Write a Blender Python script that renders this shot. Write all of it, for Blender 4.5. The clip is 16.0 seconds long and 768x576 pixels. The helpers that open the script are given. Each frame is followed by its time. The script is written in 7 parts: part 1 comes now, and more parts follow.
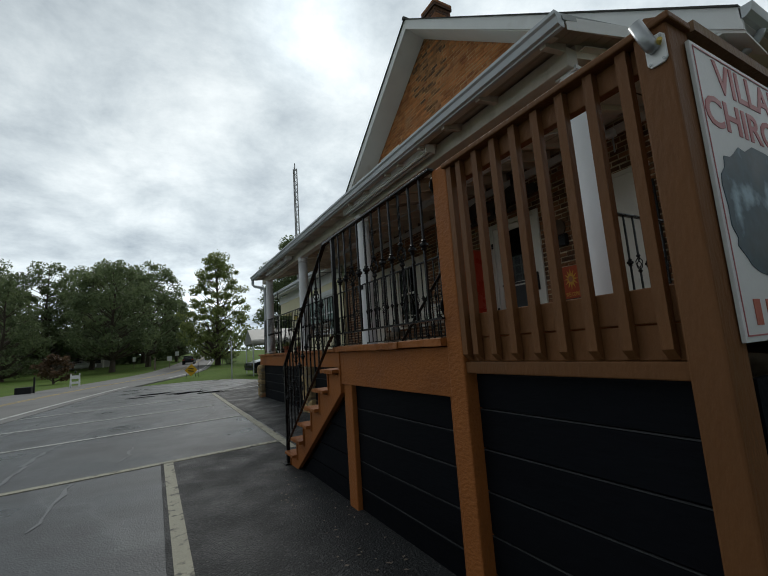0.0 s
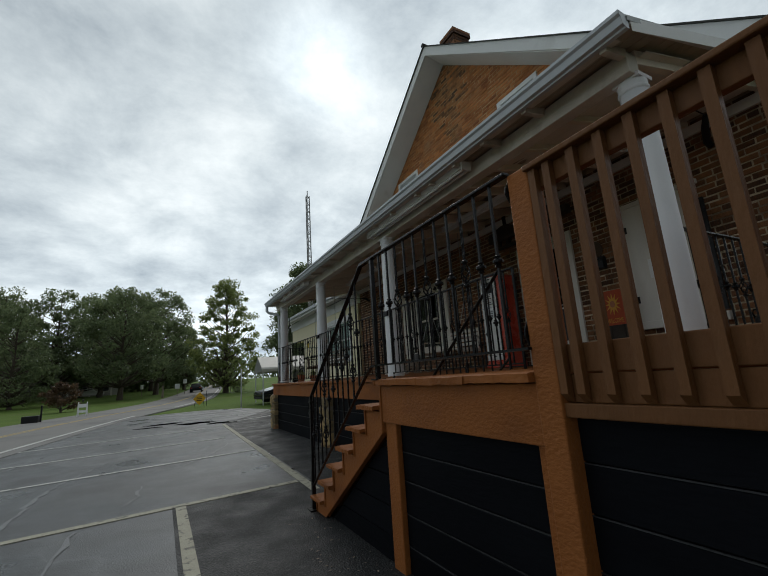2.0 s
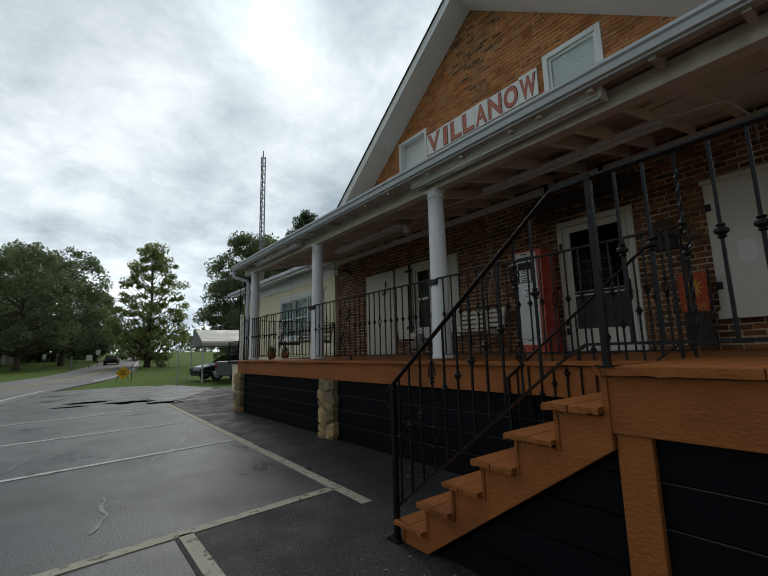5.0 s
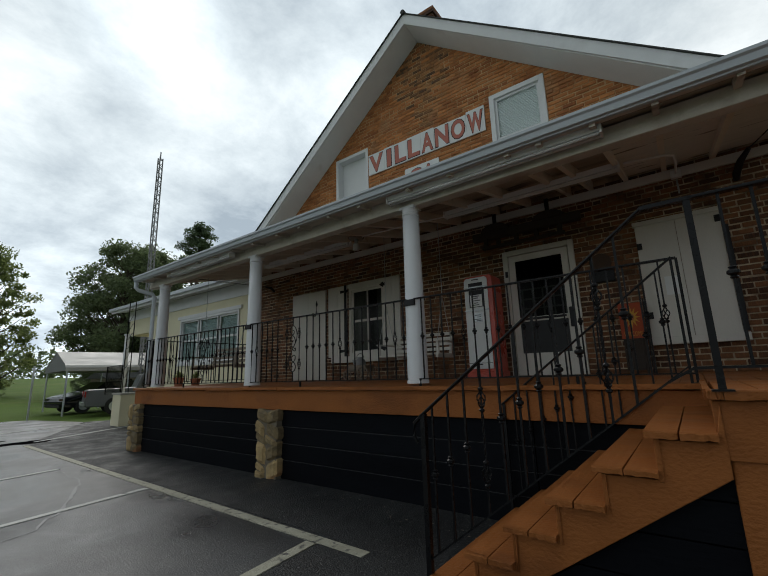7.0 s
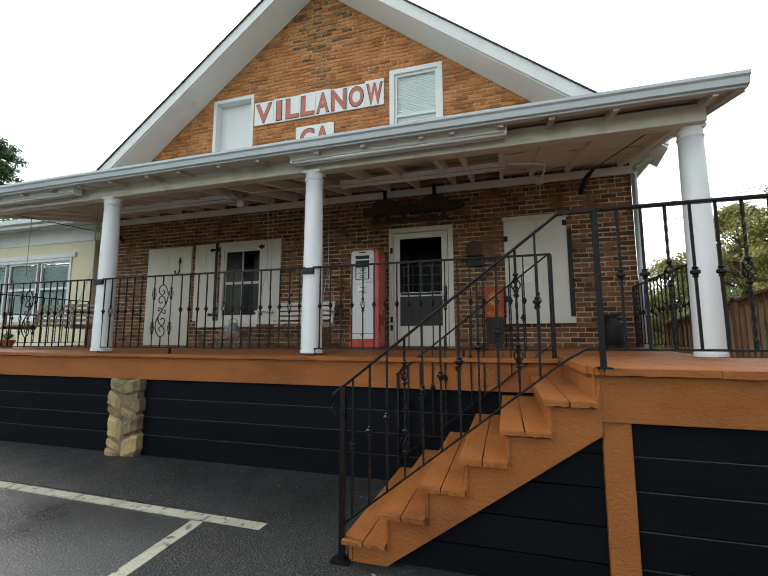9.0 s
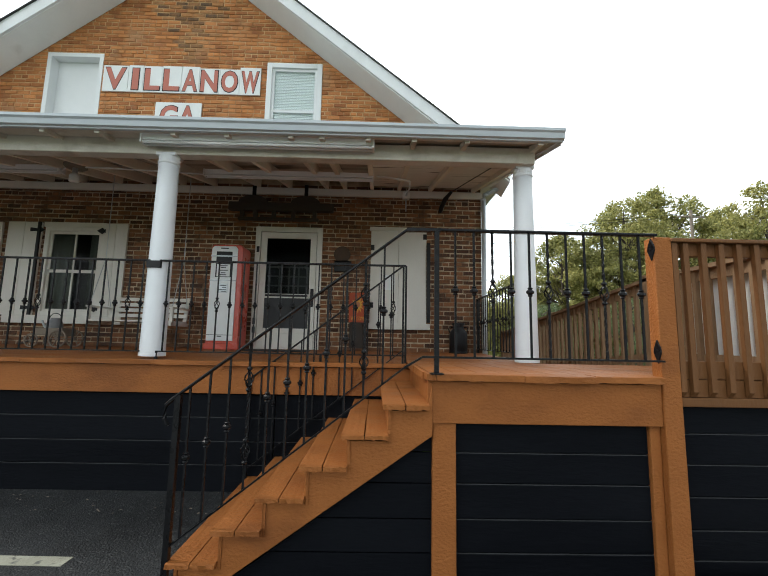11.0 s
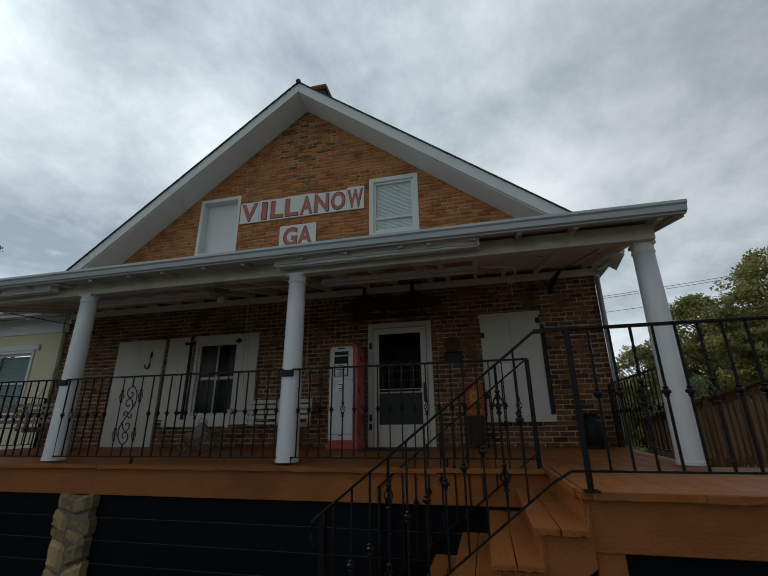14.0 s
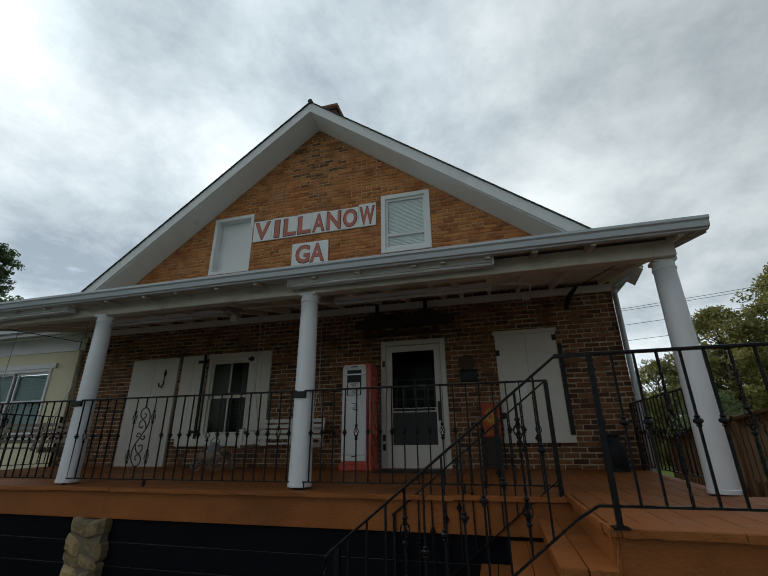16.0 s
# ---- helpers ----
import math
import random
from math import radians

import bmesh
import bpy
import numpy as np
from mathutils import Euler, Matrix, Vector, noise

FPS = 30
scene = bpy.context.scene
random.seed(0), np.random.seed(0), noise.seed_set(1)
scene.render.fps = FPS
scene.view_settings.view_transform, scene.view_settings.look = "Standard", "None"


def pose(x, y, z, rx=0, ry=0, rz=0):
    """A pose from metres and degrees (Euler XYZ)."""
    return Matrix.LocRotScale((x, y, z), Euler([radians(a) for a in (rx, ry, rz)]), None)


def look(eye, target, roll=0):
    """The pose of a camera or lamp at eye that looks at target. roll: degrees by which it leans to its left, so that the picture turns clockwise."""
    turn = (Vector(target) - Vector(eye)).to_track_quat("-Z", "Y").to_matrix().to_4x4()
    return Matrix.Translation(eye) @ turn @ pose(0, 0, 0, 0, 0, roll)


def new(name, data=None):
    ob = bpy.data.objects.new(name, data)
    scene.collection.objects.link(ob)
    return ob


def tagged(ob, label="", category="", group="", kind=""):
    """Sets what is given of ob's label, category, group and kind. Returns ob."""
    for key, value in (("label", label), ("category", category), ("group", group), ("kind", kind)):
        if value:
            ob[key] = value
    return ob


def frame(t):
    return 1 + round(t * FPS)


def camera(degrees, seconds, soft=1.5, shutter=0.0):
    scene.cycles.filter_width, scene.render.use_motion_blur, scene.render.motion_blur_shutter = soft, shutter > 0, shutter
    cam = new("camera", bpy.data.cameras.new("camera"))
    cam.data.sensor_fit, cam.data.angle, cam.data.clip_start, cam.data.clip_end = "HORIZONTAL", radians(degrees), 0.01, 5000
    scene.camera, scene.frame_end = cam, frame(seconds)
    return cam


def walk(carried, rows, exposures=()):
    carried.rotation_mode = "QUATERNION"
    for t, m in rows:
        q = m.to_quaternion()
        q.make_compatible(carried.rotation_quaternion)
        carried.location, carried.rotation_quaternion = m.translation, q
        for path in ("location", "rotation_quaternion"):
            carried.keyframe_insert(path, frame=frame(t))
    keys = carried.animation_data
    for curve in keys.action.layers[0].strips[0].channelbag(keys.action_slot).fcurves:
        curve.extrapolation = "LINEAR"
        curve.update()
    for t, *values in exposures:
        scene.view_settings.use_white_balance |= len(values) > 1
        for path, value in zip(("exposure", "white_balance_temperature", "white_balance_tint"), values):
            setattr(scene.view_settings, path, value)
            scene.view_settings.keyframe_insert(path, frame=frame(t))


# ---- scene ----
cam = camera(86.8, 16.0, soft=1.1)
PATH = [
    (0, (0.202, 0.139, 1.25), (1.182, 1.86, 1.531), -4.0),
    (0.5, (0.233, 0.145, 1.277), (1.078, 1.908, 1.697), -4.5),
    (1, (0.384, 0.223, 1.317), (1.321, 1.923, 1.799), -8.1),
    (1.5, (0.236, 0.402, 1.304), (1.148, 2.132, 1.723), -7.7),
    (2, (0.125, 0.561, 1.303), (1.068, 2.276, 1.717), -3.9),
    (2.5, (0.065, 0.917, 1.336), (1.045, 2.62, 1.707), -1.7),
    (3, (-0.134, 1.16, 1.341), (0.81, 2.888, 1.691), -1.0),
    (3.5, (-0.232, 1.385, 1.339), (0.803, 3.055, 1.714), 0.7),
    (3.7, (-0.251, 1.538, 1.321), (0.815, 3.189, 1.691), 0.8),
    (5.8, (-0.715, 2.654, 1.379), (0.637, 4.091, 1.707), -2.3),
    (6, (-0.782, 2.731, 1.38), (0.619, 4.11, 1.75), -2.3),
    (6.5, (-0.808, 3.064, 1.359), (0.685, 4.33, 1.766), -1.4),
    (7, (-0.865, 3.269, 1.386), (0.705, 4.437, 1.797), -1.8),
    (7.5, (-1.004, 3.419, 1.411), (0.67, 4.408, 1.88), -2.6),
    (8, (-0.932, 3.628, 1.413), (0.831, 4.473, 1.837), -2.3),
    (8.5, (-1.007, 3.703, 1.417), (0.838, 4.415, 1.71), -1.3),
    (9, (-1.042, 3.696, 1.438), (0.861, 4.265, 1.678), -0.1),
    (9.5, (-1.018, 3.621, 1.453), (0.923, 4.046, 1.685), -0.1),
    (10, (-1.027, 3.542, 1.449), (0.953, 3.719, 1.668), -0.4),
    (10.2, (-1.024, 3.516, 1.453), (0.964, 3.571, 1.663), -0.2),
    (12.3, (-1.063, 3.716, 1.5), (0.917, 3.662, 1.776), 1.7),
    (12.5, (-1.094, 3.732, 1.523), (0.882, 3.783, 1.831), 1.7),
    (13, (-1.14, 3.737, 1.561), (0.794, 3.984, 2.006), 0.8),
    (13.5, (-1.158, 3.726, 1.582), (0.724, 4.085, 2.156), -0.1),
    (14, (-1.15, 3.711, 1.619), (0.694, 4.144, 2.259), -0.7),
    (14.5, (-1.144, 3.708, 1.674), (0.678, 4.149, 2.371), -1.0),
    (15, (-1.135, 3.722, 1.698), (0.671, 4.167, 2.434), -0.7),
    (15.5, (-1.125, 3.729, 1.697), (0.681, 4.191, 2.42), -0.6),
    (16, (-1.126, 3.731, 1.698), (0.683, 4.214, 2.401), -0.6),
]
EXPOSURES = [(0, 0.05, 6500, 10), (0.5, -0.19, 6500, 10), (1, -0.24, 6500, 10), (2, 0.04, 6500, 10), (2.5, 0.15, 6500, 10), (3, 0.14, 6500, 10), (3.5, 0.07, 6500, 10), (6, 0.13, 6500, 10), (7, 0.20, 6500, 10), (7.5, 0.38, 6500, 10), (8, 0.43, 6500, 10), (8.5, 1.4, 6600, 10), (9, 1.75, 6600, 10), (10, 1.85, 6550, 10), (12.3, 1.25, 6550, 10), (13, 0.46, 6400, 9), (13.5, -0.04, 6300, 9), (14, -0.11, 6300, 9), (15, -0.06, 6330, 9), (16, 0.08, 6400, 9)]
walk(cam, [(t, look(eye, target, roll)) for t, eye, target, roll in PATH], EXPOSURES)

# ---- world and light ----
SUN_DIR = Vector((0.26, 0.70, 0.66)).normalized()
world = bpy.data.worlds.new("overcast_sky")
scene.world = world
world.use_nodes = True
wn, wl = world.node_tree.nodes, world.node_tree.links
wn.clear()


def wnode(kind, **values):
    n = wn.new(kind)
    for k, v in values.items():
        n.inputs[k].default_value = v
    return n


def wmath(op, a, b=None):
    n = wn.new("ShaderNodeMath")
    n.operation = op
    for i, v in enumerate((a, b)):
        if v is None:
            continue
        if isinstance(v, (int, float)):
            n.inputs[i].default_value = v
        else:
            wl.new(v, n.inputs[i])
    return n.outputs[0]


tc = wn.new("ShaderNodeTexCoord")
sep = wn.new("ShaderNodeSeparateXYZ")
wl.new(tc.outputs["Generated"], sep.inputs[0])
den = wmath("ADD", wmath("MAXIMUM", sep.outputs[2], 0.0), 0.30)
comb = wn.new("ShaderNodeCombineXYZ")
wl.new(wmath("DIVIDE", sep.outputs[0], den), comb.inputs[0])
wl.new(wmath("DIVIDE", sep.outputs[1], den), comb.inputs[1])
big = wnode("ShaderNodeTexNoise", Scale=1.25, Detail=3.0, Roughness=0.5, Distortion=0.1)
fine = wnode("ShaderNodeTexNoise", Scale=2.9, Detail=8.0, Roughness=0.66, Distortion=0.15)
for n in (big, fine):
    wl.new(comb.outputs[0], n.inputs["Vector"])
mixed = wmath("ADD", wmath("MULTIPLY", big.outputs[0], 0.60), wmath("MULTIPLY", fine.outputs[0], 0.40))
ramp = wn.new("ShaderNodeValToRGB")
ramp.color_ramp.elements[0].position, ramp.color_ramp.elements[0].color = 0.36, (0.27, 0.325, 0.375, 1)
ramp.color_ramp.elements[1].position, ramp.color_ramp.elements[1].color = 0.66, (0.90, 0.955, 0.965, 1)
mid = ramp.color_ramp.elements.new(0.50)
mid.color = (0.545, 0.61, 0.645, 1)
wl.new(mixed, ramp.inputs[0])
dot = wn.new("ShaderNodeVectorMath")
dot.operation = "DOT_PRODUCT"
wl.new(tc.outputs["Generated"], dot.inputs[0])
dot.inputs[1].default_value = SUN_DIR
# Sky made dimmer behind the camera, so the shop front gets less light.
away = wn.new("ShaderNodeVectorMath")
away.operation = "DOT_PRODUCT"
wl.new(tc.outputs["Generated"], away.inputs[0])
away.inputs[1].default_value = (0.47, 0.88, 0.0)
thin = wn.new("ShaderNodeVectorMath")
thin.operation = "DOT_PRODUCT"
wl.new(tc.outputs["Generated"], thin.inputs[0])
thin.inputs[1].default_value = (0.582, 0.249, 0.774)
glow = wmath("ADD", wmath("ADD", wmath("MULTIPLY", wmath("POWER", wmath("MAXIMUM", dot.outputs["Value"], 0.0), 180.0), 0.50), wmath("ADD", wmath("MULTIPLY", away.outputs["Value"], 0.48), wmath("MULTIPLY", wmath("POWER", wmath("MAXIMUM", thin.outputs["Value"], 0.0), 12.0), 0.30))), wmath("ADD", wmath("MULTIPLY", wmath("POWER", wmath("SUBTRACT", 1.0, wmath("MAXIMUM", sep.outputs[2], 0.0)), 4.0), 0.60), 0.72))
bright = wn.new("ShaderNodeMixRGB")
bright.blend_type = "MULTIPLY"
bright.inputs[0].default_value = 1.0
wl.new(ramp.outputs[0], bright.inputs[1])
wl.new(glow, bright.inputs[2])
sky = wn.new("ShaderNodeTexSky")
sky.sky_type, sky.sun_disc = "NISHITA", False
sky.sun_elevation, sky.sun_rotation = math.asin(SUN_DIR.z), math.atan2(SUN_DIR.x, SUN_DIR.y)
bg_sky, bg_cloud = wn.new("ShaderNodeBackground"), wn.new("ShaderNodeBackground")
bg_sky.inputs[1].default_value, bg_cloud.inputs[1].default_value = 0.10, 1.04
wl.new(sky.outputs[0], bg_sky.inputs[0])
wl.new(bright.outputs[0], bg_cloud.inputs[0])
cover = wn.new("ShaderNodeValToRGB")
cover.color_ramp.elements[0].position, cover.color_ramp.elements[1].position = 0.27, 0.33
wl.new(mixed, cover.inputs[0])
both, wout = wn.new("ShaderNodeMixShader"), wn.new("ShaderNodeOutputWorld")
wl.new(cover.outputs[0], both.inputs[0])
wl.new(bg_sky.outputs[0], both.inputs[1])
wl.new(bg_cloud.outputs[0], both.inputs[2])
wl.new(both.outputs[0], wout.inputs[0])

sun = new("sun", bpy.data.lights.new("sun", "SUN"))
sun.data.energy, sun.data.angle, sun.data.color = 0.9, radians(25), (1.0, 0.96, 0.9)
sun.matrix_world = look(SUN_DIR * 50, (0, 0, 0))


# ---- materials ----
def material(name, dark, light, rough=0.7, scale=8.0, fine_scale=60.0, bump=0.15, metal=0.0, stretch=(1, 1, 1), vary=0.0, spec=0.5,
             stain=None, stain_scale=1.2, stain_from=0.55, stain_to=0.7, rough_vary=0.1, bump_distance=0.01, speck=None, speck_scale=140.0, speck_from=0.62, rim=None):
    """A surface between two colours by coarse and fine noise, with relief, pieces that differ, and stains."""
    m = bpy.data.materials.new(name)
    m.use_nodes = True
    nt = m.node_tree
    n, l = nt.nodes, nt.links
    b = n["Principled BSDF"]
    co, mp = n.new("ShaderNodeTexCoord"), n.new("ShaderNodeMapping")
    mp.inputs["Scale"].default_value = stretch
    l.new(co.outputs["Object"], mp.inputs[0])
    a, f = n.new("ShaderNodeTexNoise"), n.new("ShaderNodeTexNoise")
    a.inputs["Scale"].default_value, a.inputs["Detail"].default_value = scale, 4
    f.inputs["Scale"].default_value, f.inputs["Detail"].default_value = fine_scale, 5
    info = n.new("ShaderNodeObjectInfo")
    geo = n.new("ShaderNodeNewGeometry")
    rnd = n.new("ShaderNodeMath")
    rnd.operation = "ADD"
    l.new(info.outputs["Random"], rnd.inputs[0])
    l.new(geo.outputs["Random Per Island"], rnd.inputs[1])
    fr = n.new("ShaderNodeMath")
    fr.operation = "FRACT"
    l.new(rnd.outputs[0], fr.inputs[0])
    for t in (a, f):
        l.new(mp.outputs[0], t.inputs["Vector"])
    s1, s2, s3 = (n.new("ShaderNodeMath") for _ in range(3))
    s1.operation = s2.operation = s3.operation = "MULTIPLY_ADD"
    l.new(a.outputs[0], s1.inputs[0])
    s1.inputs[1].default_value, s1.inputs[2].default_value = 1.3, -0.15 - 0.3
    l.new(f.outputs[0], s2.inputs[0])
    s2.inputs[1].default_value = 0.6
    l.new(s1.outputs[0], s2.inputs[2])
    l.new(fr.outputs[0], s3.inputs[0])
    s3.inputs[1].default_value = vary
    off = n.new("ShaderNodeMath")
    off.operation = "SUBTRACT"
    l.new(s2.outputs[0], off.inputs[0])
    off.inputs[1].default_value = vary / 2
    l.new(off.outputs[0], s3.inputs[2])
    mix = n.new("ShaderNodeMixRGB")
    l.new(s3.outputs[0], mix.inputs[0])
    mix.use_clamp = True
    clamp = n.new("ShaderNodeClamp")
    l.new(s3.outputs[0], clamp.inputs[0])
    l.new(clamp.outputs[0], mix.inputs[0])
    mix.inputs[1].default_value, mix.inputs[2].default_value = (*dark, 1), (*light, 1)
    colour = mix.outputs[0]
    if stain:
        st, sr, sm = n.new("ShaderNodeTexNoise"), n.new("ShaderNodeMapRange"), n.new("ShaderNodeMixRGB")
        st.inputs["Scale"].default_value, st.inputs["Detail"].default_value = stain_scale, 6
        l.new(mp.outputs[0], st.inputs["Vector"])
        l.new(st.outputs[0], sr.inputs[0])
        sr.inputs[1].default_value, sr.inputs[2].default_value = stain_from, stain_to
        l.new(sr.outputs[0], sm.inputs[0])
        l.new(colour, sm.inputs[1])
        sm.inputs[2].default_value = (*stain, 1)
        colour = sm.outputs[0]
        if rim:
            ds, da, dr, dm = n.new("ShaderNodeMath"), n.new("ShaderNodeMath"), n.new("ShaderNodeMapRange"), n.new("ShaderNodeMixRGB")
            ds.operation, da.operation = "SUBTRACT", "ABSOLUTE"
            l.new(st.outputs[0], ds.inputs[0])
            ds.inputs[1].default_value = stain_to
            l.new(ds.outputs[0], da.inputs[0])
            l.new(da.outputs[0], dr.inputs[0])
            dr.inputs[1].default_value, dr.inputs[2].default_value, dr.inputs[3].default_value, dr.inputs[4].default_value = 0.0, 0.012, 0.75, 0.0
            l.new(dr.outputs[0], dm.inputs[0])
            l.new(colour, dm.inputs[1])
            dm.inputs[2].default_value = (*rim, 1)
            colour = dm.outputs[0]
    if speck:
        st, sr, sm = n.new("ShaderNodeTexVoronoi"), n.new("ShaderNodeMapRange"), n.new("ShaderNodeMixRGB")
        st.inputs["Scale"].default_value = speck_scale
        l.new(mp.outputs[0], st.inputs["Vector"])
        sv = n.new("ShaderNodeSeparateXYZ")
        l.new(st.outputs["Color"], sv.inputs[0])
        l.new(sv.outputs[0], sr.inputs[0])
        sr.inputs[1].default_value, sr.inputs[2].default_value = speck_from, min(1.0, speck_from + 0.25)
        l.new(sr.outputs[0], sm.inputs[0])
        l.new(colour, sm.inputs[1])
        sm.inputs[2].default_value = (*speck, 1)
        colour = sm.outputs[0]
    l.new(colour, b.inputs["Base Color"])
    rr = n.new("ShaderNodeMapRange")
    l.new(a.outputs[0], rr.inputs[0])
    rr.inputs[1].default_value, rr.inputs[2].default_value = 0.3, 0.7
    rr.inputs[3].default_value, rr.inputs[4].default_value = max(0.02, rough - rough_vary), min(1, rough + rough_vary)
    l.new(rr.outputs[0], b.inputs["Roughness"])
    b.inputs["Metallic"].default_value = metal
    b.inputs["Specular IOR Level"].default_value = spec
    if bump:
        bp = n.new("ShaderNodeBump")
        bp.inputs["Strength"].default_value, bp.inputs["Distance"].default_value = bump, bump_distance
        l.new(f.outputs[0], bp.inputs["Height"])
        l.new(bp.outputs[0], b.inputs["Normal"])
    return m


def clear_glass(name, tint=(0.9, 0.95, 0.93), rough=0.02, ior=1.3):
    m = bpy.data.materials.new(name)
    m.use_nodes = True
    n, l = m.node_tree.nodes, m.node_tree.links
    n.clear()
    tr, gl, mx, fr, out = (n.new(k) for k in ("ShaderNodeBsdfTransparent", "ShaderNodeBsdfGlossy", "ShaderNodeMixShader", "ShaderNodeLayerWeight", "ShaderNodeOutputMaterial"))
    tr.inputs[0].default_value = (*tint, 1)
    gl.inputs["Roughness"].default_value = rough
    fr.inputs[0].default_value = 0.5
    pw, sc = n.new("ShaderNodeMath"), n.new("ShaderNodeMath")
    pw.operation, sc.operation = "POWER", "MULTIPLY_ADD"
    pw.inputs[1].default_value, sc.inputs[1].default_value, sc.inputs[2].default_value = 4.0, 0.6, ((ior - 1) / (ior + 1)) ** 2
    l.new(fr.outputs["Facing"], pw.inputs[0])
    l.new(pw.outputs[0], sc.inputs[0])
    l.new(sc.outputs[0], mx.inputs[0])
    l.new(tr.outputs[0], mx.inputs[1])
    l.new(gl.outputs[0], mx.inputs[2])
    l.new(mx.outputs[0], out.inputs[0])
    return m


ORANGE = material("orange_brown_deck_paint", (0.232, 0.078, 0.020), (0.330, 0.117, 0.032), 0.55, 4, 62, 0.62, stretch=(1, 0.6, 1), vary=0.28,
                  stain=(0.16, 0.054, 0.017), stain_scale=2.6, stain_from=0.54, stain_to=0.80, bump_distance=0.012, spec=0.16)
BROWN = material("brown_fence_paint", (0.125, 0.053, 0.018), (0.182, 0.078, 0.028), 0.55, 5, 60, 0.5, stretch=(1, 1, 0.3), vary=0.35, spec=0.22)
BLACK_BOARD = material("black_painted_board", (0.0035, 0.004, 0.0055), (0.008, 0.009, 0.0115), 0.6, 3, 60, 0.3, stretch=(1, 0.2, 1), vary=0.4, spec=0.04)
# Greyer black that stands in for light caught on the board edges.
EDGE_GLINT = material("painted_board_edge_glint", (0.012, 0.013, 0.015), (0.040, 0.042, 0.045), 0.6, 5, 60, 0.2)
IRON = material("black_wrought_iron", (0.004, 0.004, 0.0045), (0.009, 0.009, 0.010), 0.30, 15, 120, 0.2, spec=0.18)
# Warm tone holds the light that the orange deck bounces under the porch.
WHITE = material("white_paint", (0.57, 0.54, 0.49), (0.69, 0.66, 0.60), 0.5, 3, 70, 0.12, stretch=(1, 1, 0.4), vary=0.1, stain=(0.46, 0.42, 0.36), stain_scale=2.0, stain_from=0.58, stain_to=0.85)
COLUMN_WHITE = material("white_column_paint", (0.68, 0.69, 0.71), (0.76, 0.77, 0.79), 0.4, 4, 60, 0.05)
SOFFIT = material("white_soffit_paint", (0.68, 0.685, 0.675), (0.79, 0.79, 0.775), 0.6, 3, 60, 0.1, vary=0.15, stain=(0.55, 0.53, 0.49), stain_scale=2.4, stain_from=0.62, stain_to=0.88)
TRIM_WHITE = material("cool_white_trim_paint", (0.66, 0.67, 0.68), (0.76, 0.77, 0.775), 0.5, 3, 70, 0.12, vary=0.1, stain=(0.56, 0.56, 0.55), stain_scale=2.0, stain_from=0.6, stain_to=0.9)
# Warmed as well for the deck's bounced light on the ceiling.
CEILING = material("weathered_white_ceiling_boards", (0.70, 0.63, 0.52), (0.88, 0.81, 0.69), 0.7, 2.5, 60, 0.3, stretch=(1, 0.5, 1), vary=0.3, stain=(0.46, 0.38, 0.29), stain_scale=3, stain_from=0.62, stain_to=0.80)
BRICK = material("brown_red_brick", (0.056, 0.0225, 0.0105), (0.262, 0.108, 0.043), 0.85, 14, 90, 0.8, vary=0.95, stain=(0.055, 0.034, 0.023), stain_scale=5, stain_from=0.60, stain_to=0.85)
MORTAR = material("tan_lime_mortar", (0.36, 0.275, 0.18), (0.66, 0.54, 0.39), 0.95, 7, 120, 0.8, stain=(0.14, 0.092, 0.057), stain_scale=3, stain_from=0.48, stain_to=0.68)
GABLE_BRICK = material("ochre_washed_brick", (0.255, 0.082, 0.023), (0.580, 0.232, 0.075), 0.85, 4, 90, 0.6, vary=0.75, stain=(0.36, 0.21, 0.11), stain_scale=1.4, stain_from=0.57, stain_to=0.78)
SOOT_BRICK = material("sooty_brick", (0.10, 0.055, 0.030), (0.44, 0.20, 0.075), 0.9, 10, 90, 0.6, vary=0.9)
GABLE_MORTAR = material("ochre_mortar", (0.34, 0.155, 0.058), (0.66, 0.45, 0.25), 0.95, 1.6, 110, 0.6, stain=(0.30, 0.125, 0.045), stain_scale=2.6, stain_from=0.48, stain_to=0.62)
CREAM = material("cream_stucco", (0.69, 0.635, 0.44), (0.77, 0.72, 0.52), 0.85, 2, 140, 0.4)
GUTTER = material("grey_white_gutter_metal", (0.42, 0.46, 0.49), (0.52, 0.56, 0.59), 0.35, 3, 50, 0.03, stretch=(1, 0.2, 1))
ROOF_METAL = material("grey_roof_metal", (0.20, 0.22, 0.22), (0.30, 0.32, 0.31), 0.45, 2, 40, 0.1, metal=0.3)
SHINGLE = material("dark_shingle", (0.03, 0.032, 0.03), (0.07, 0.07, 0.065), 0.9, 6, 90, 0.6)
PALE_ROOF = material("pale_carport_metal", (0.34, 0.335, 0.31), (0.43, 0.42, 0.39), 0.5, 2, 30, 0.05)
STEEL = material("galvanised_steel", (0.35, 0.37, 0.38), (0.5, 0.52, 0.53), 0.4, 6, 60, 0.1, metal=0.7)
STONE = material("tan_field_stone", (0.145, 0.110, 0.060), (0.50, 0.355, 0.165), 0.9, 6, 45, 0.9, vary=1.0, stain=(0.38, 0.15, 0.06), stain_scale=2.2, stain_from=0.58, stain_to=0.72)
STONE_MORTAR = material("dark_grey_stone_mortar", (0.10, 0.085, 0.06), (0.22, 0.185, 0.135), 0.95, 9, 90, 0.6)
CONCRETE = material("concrete", (0.30, 0.29, 0.26), (0.44, 0.42, 0.38), 0.9, 4, 80, 0.4)
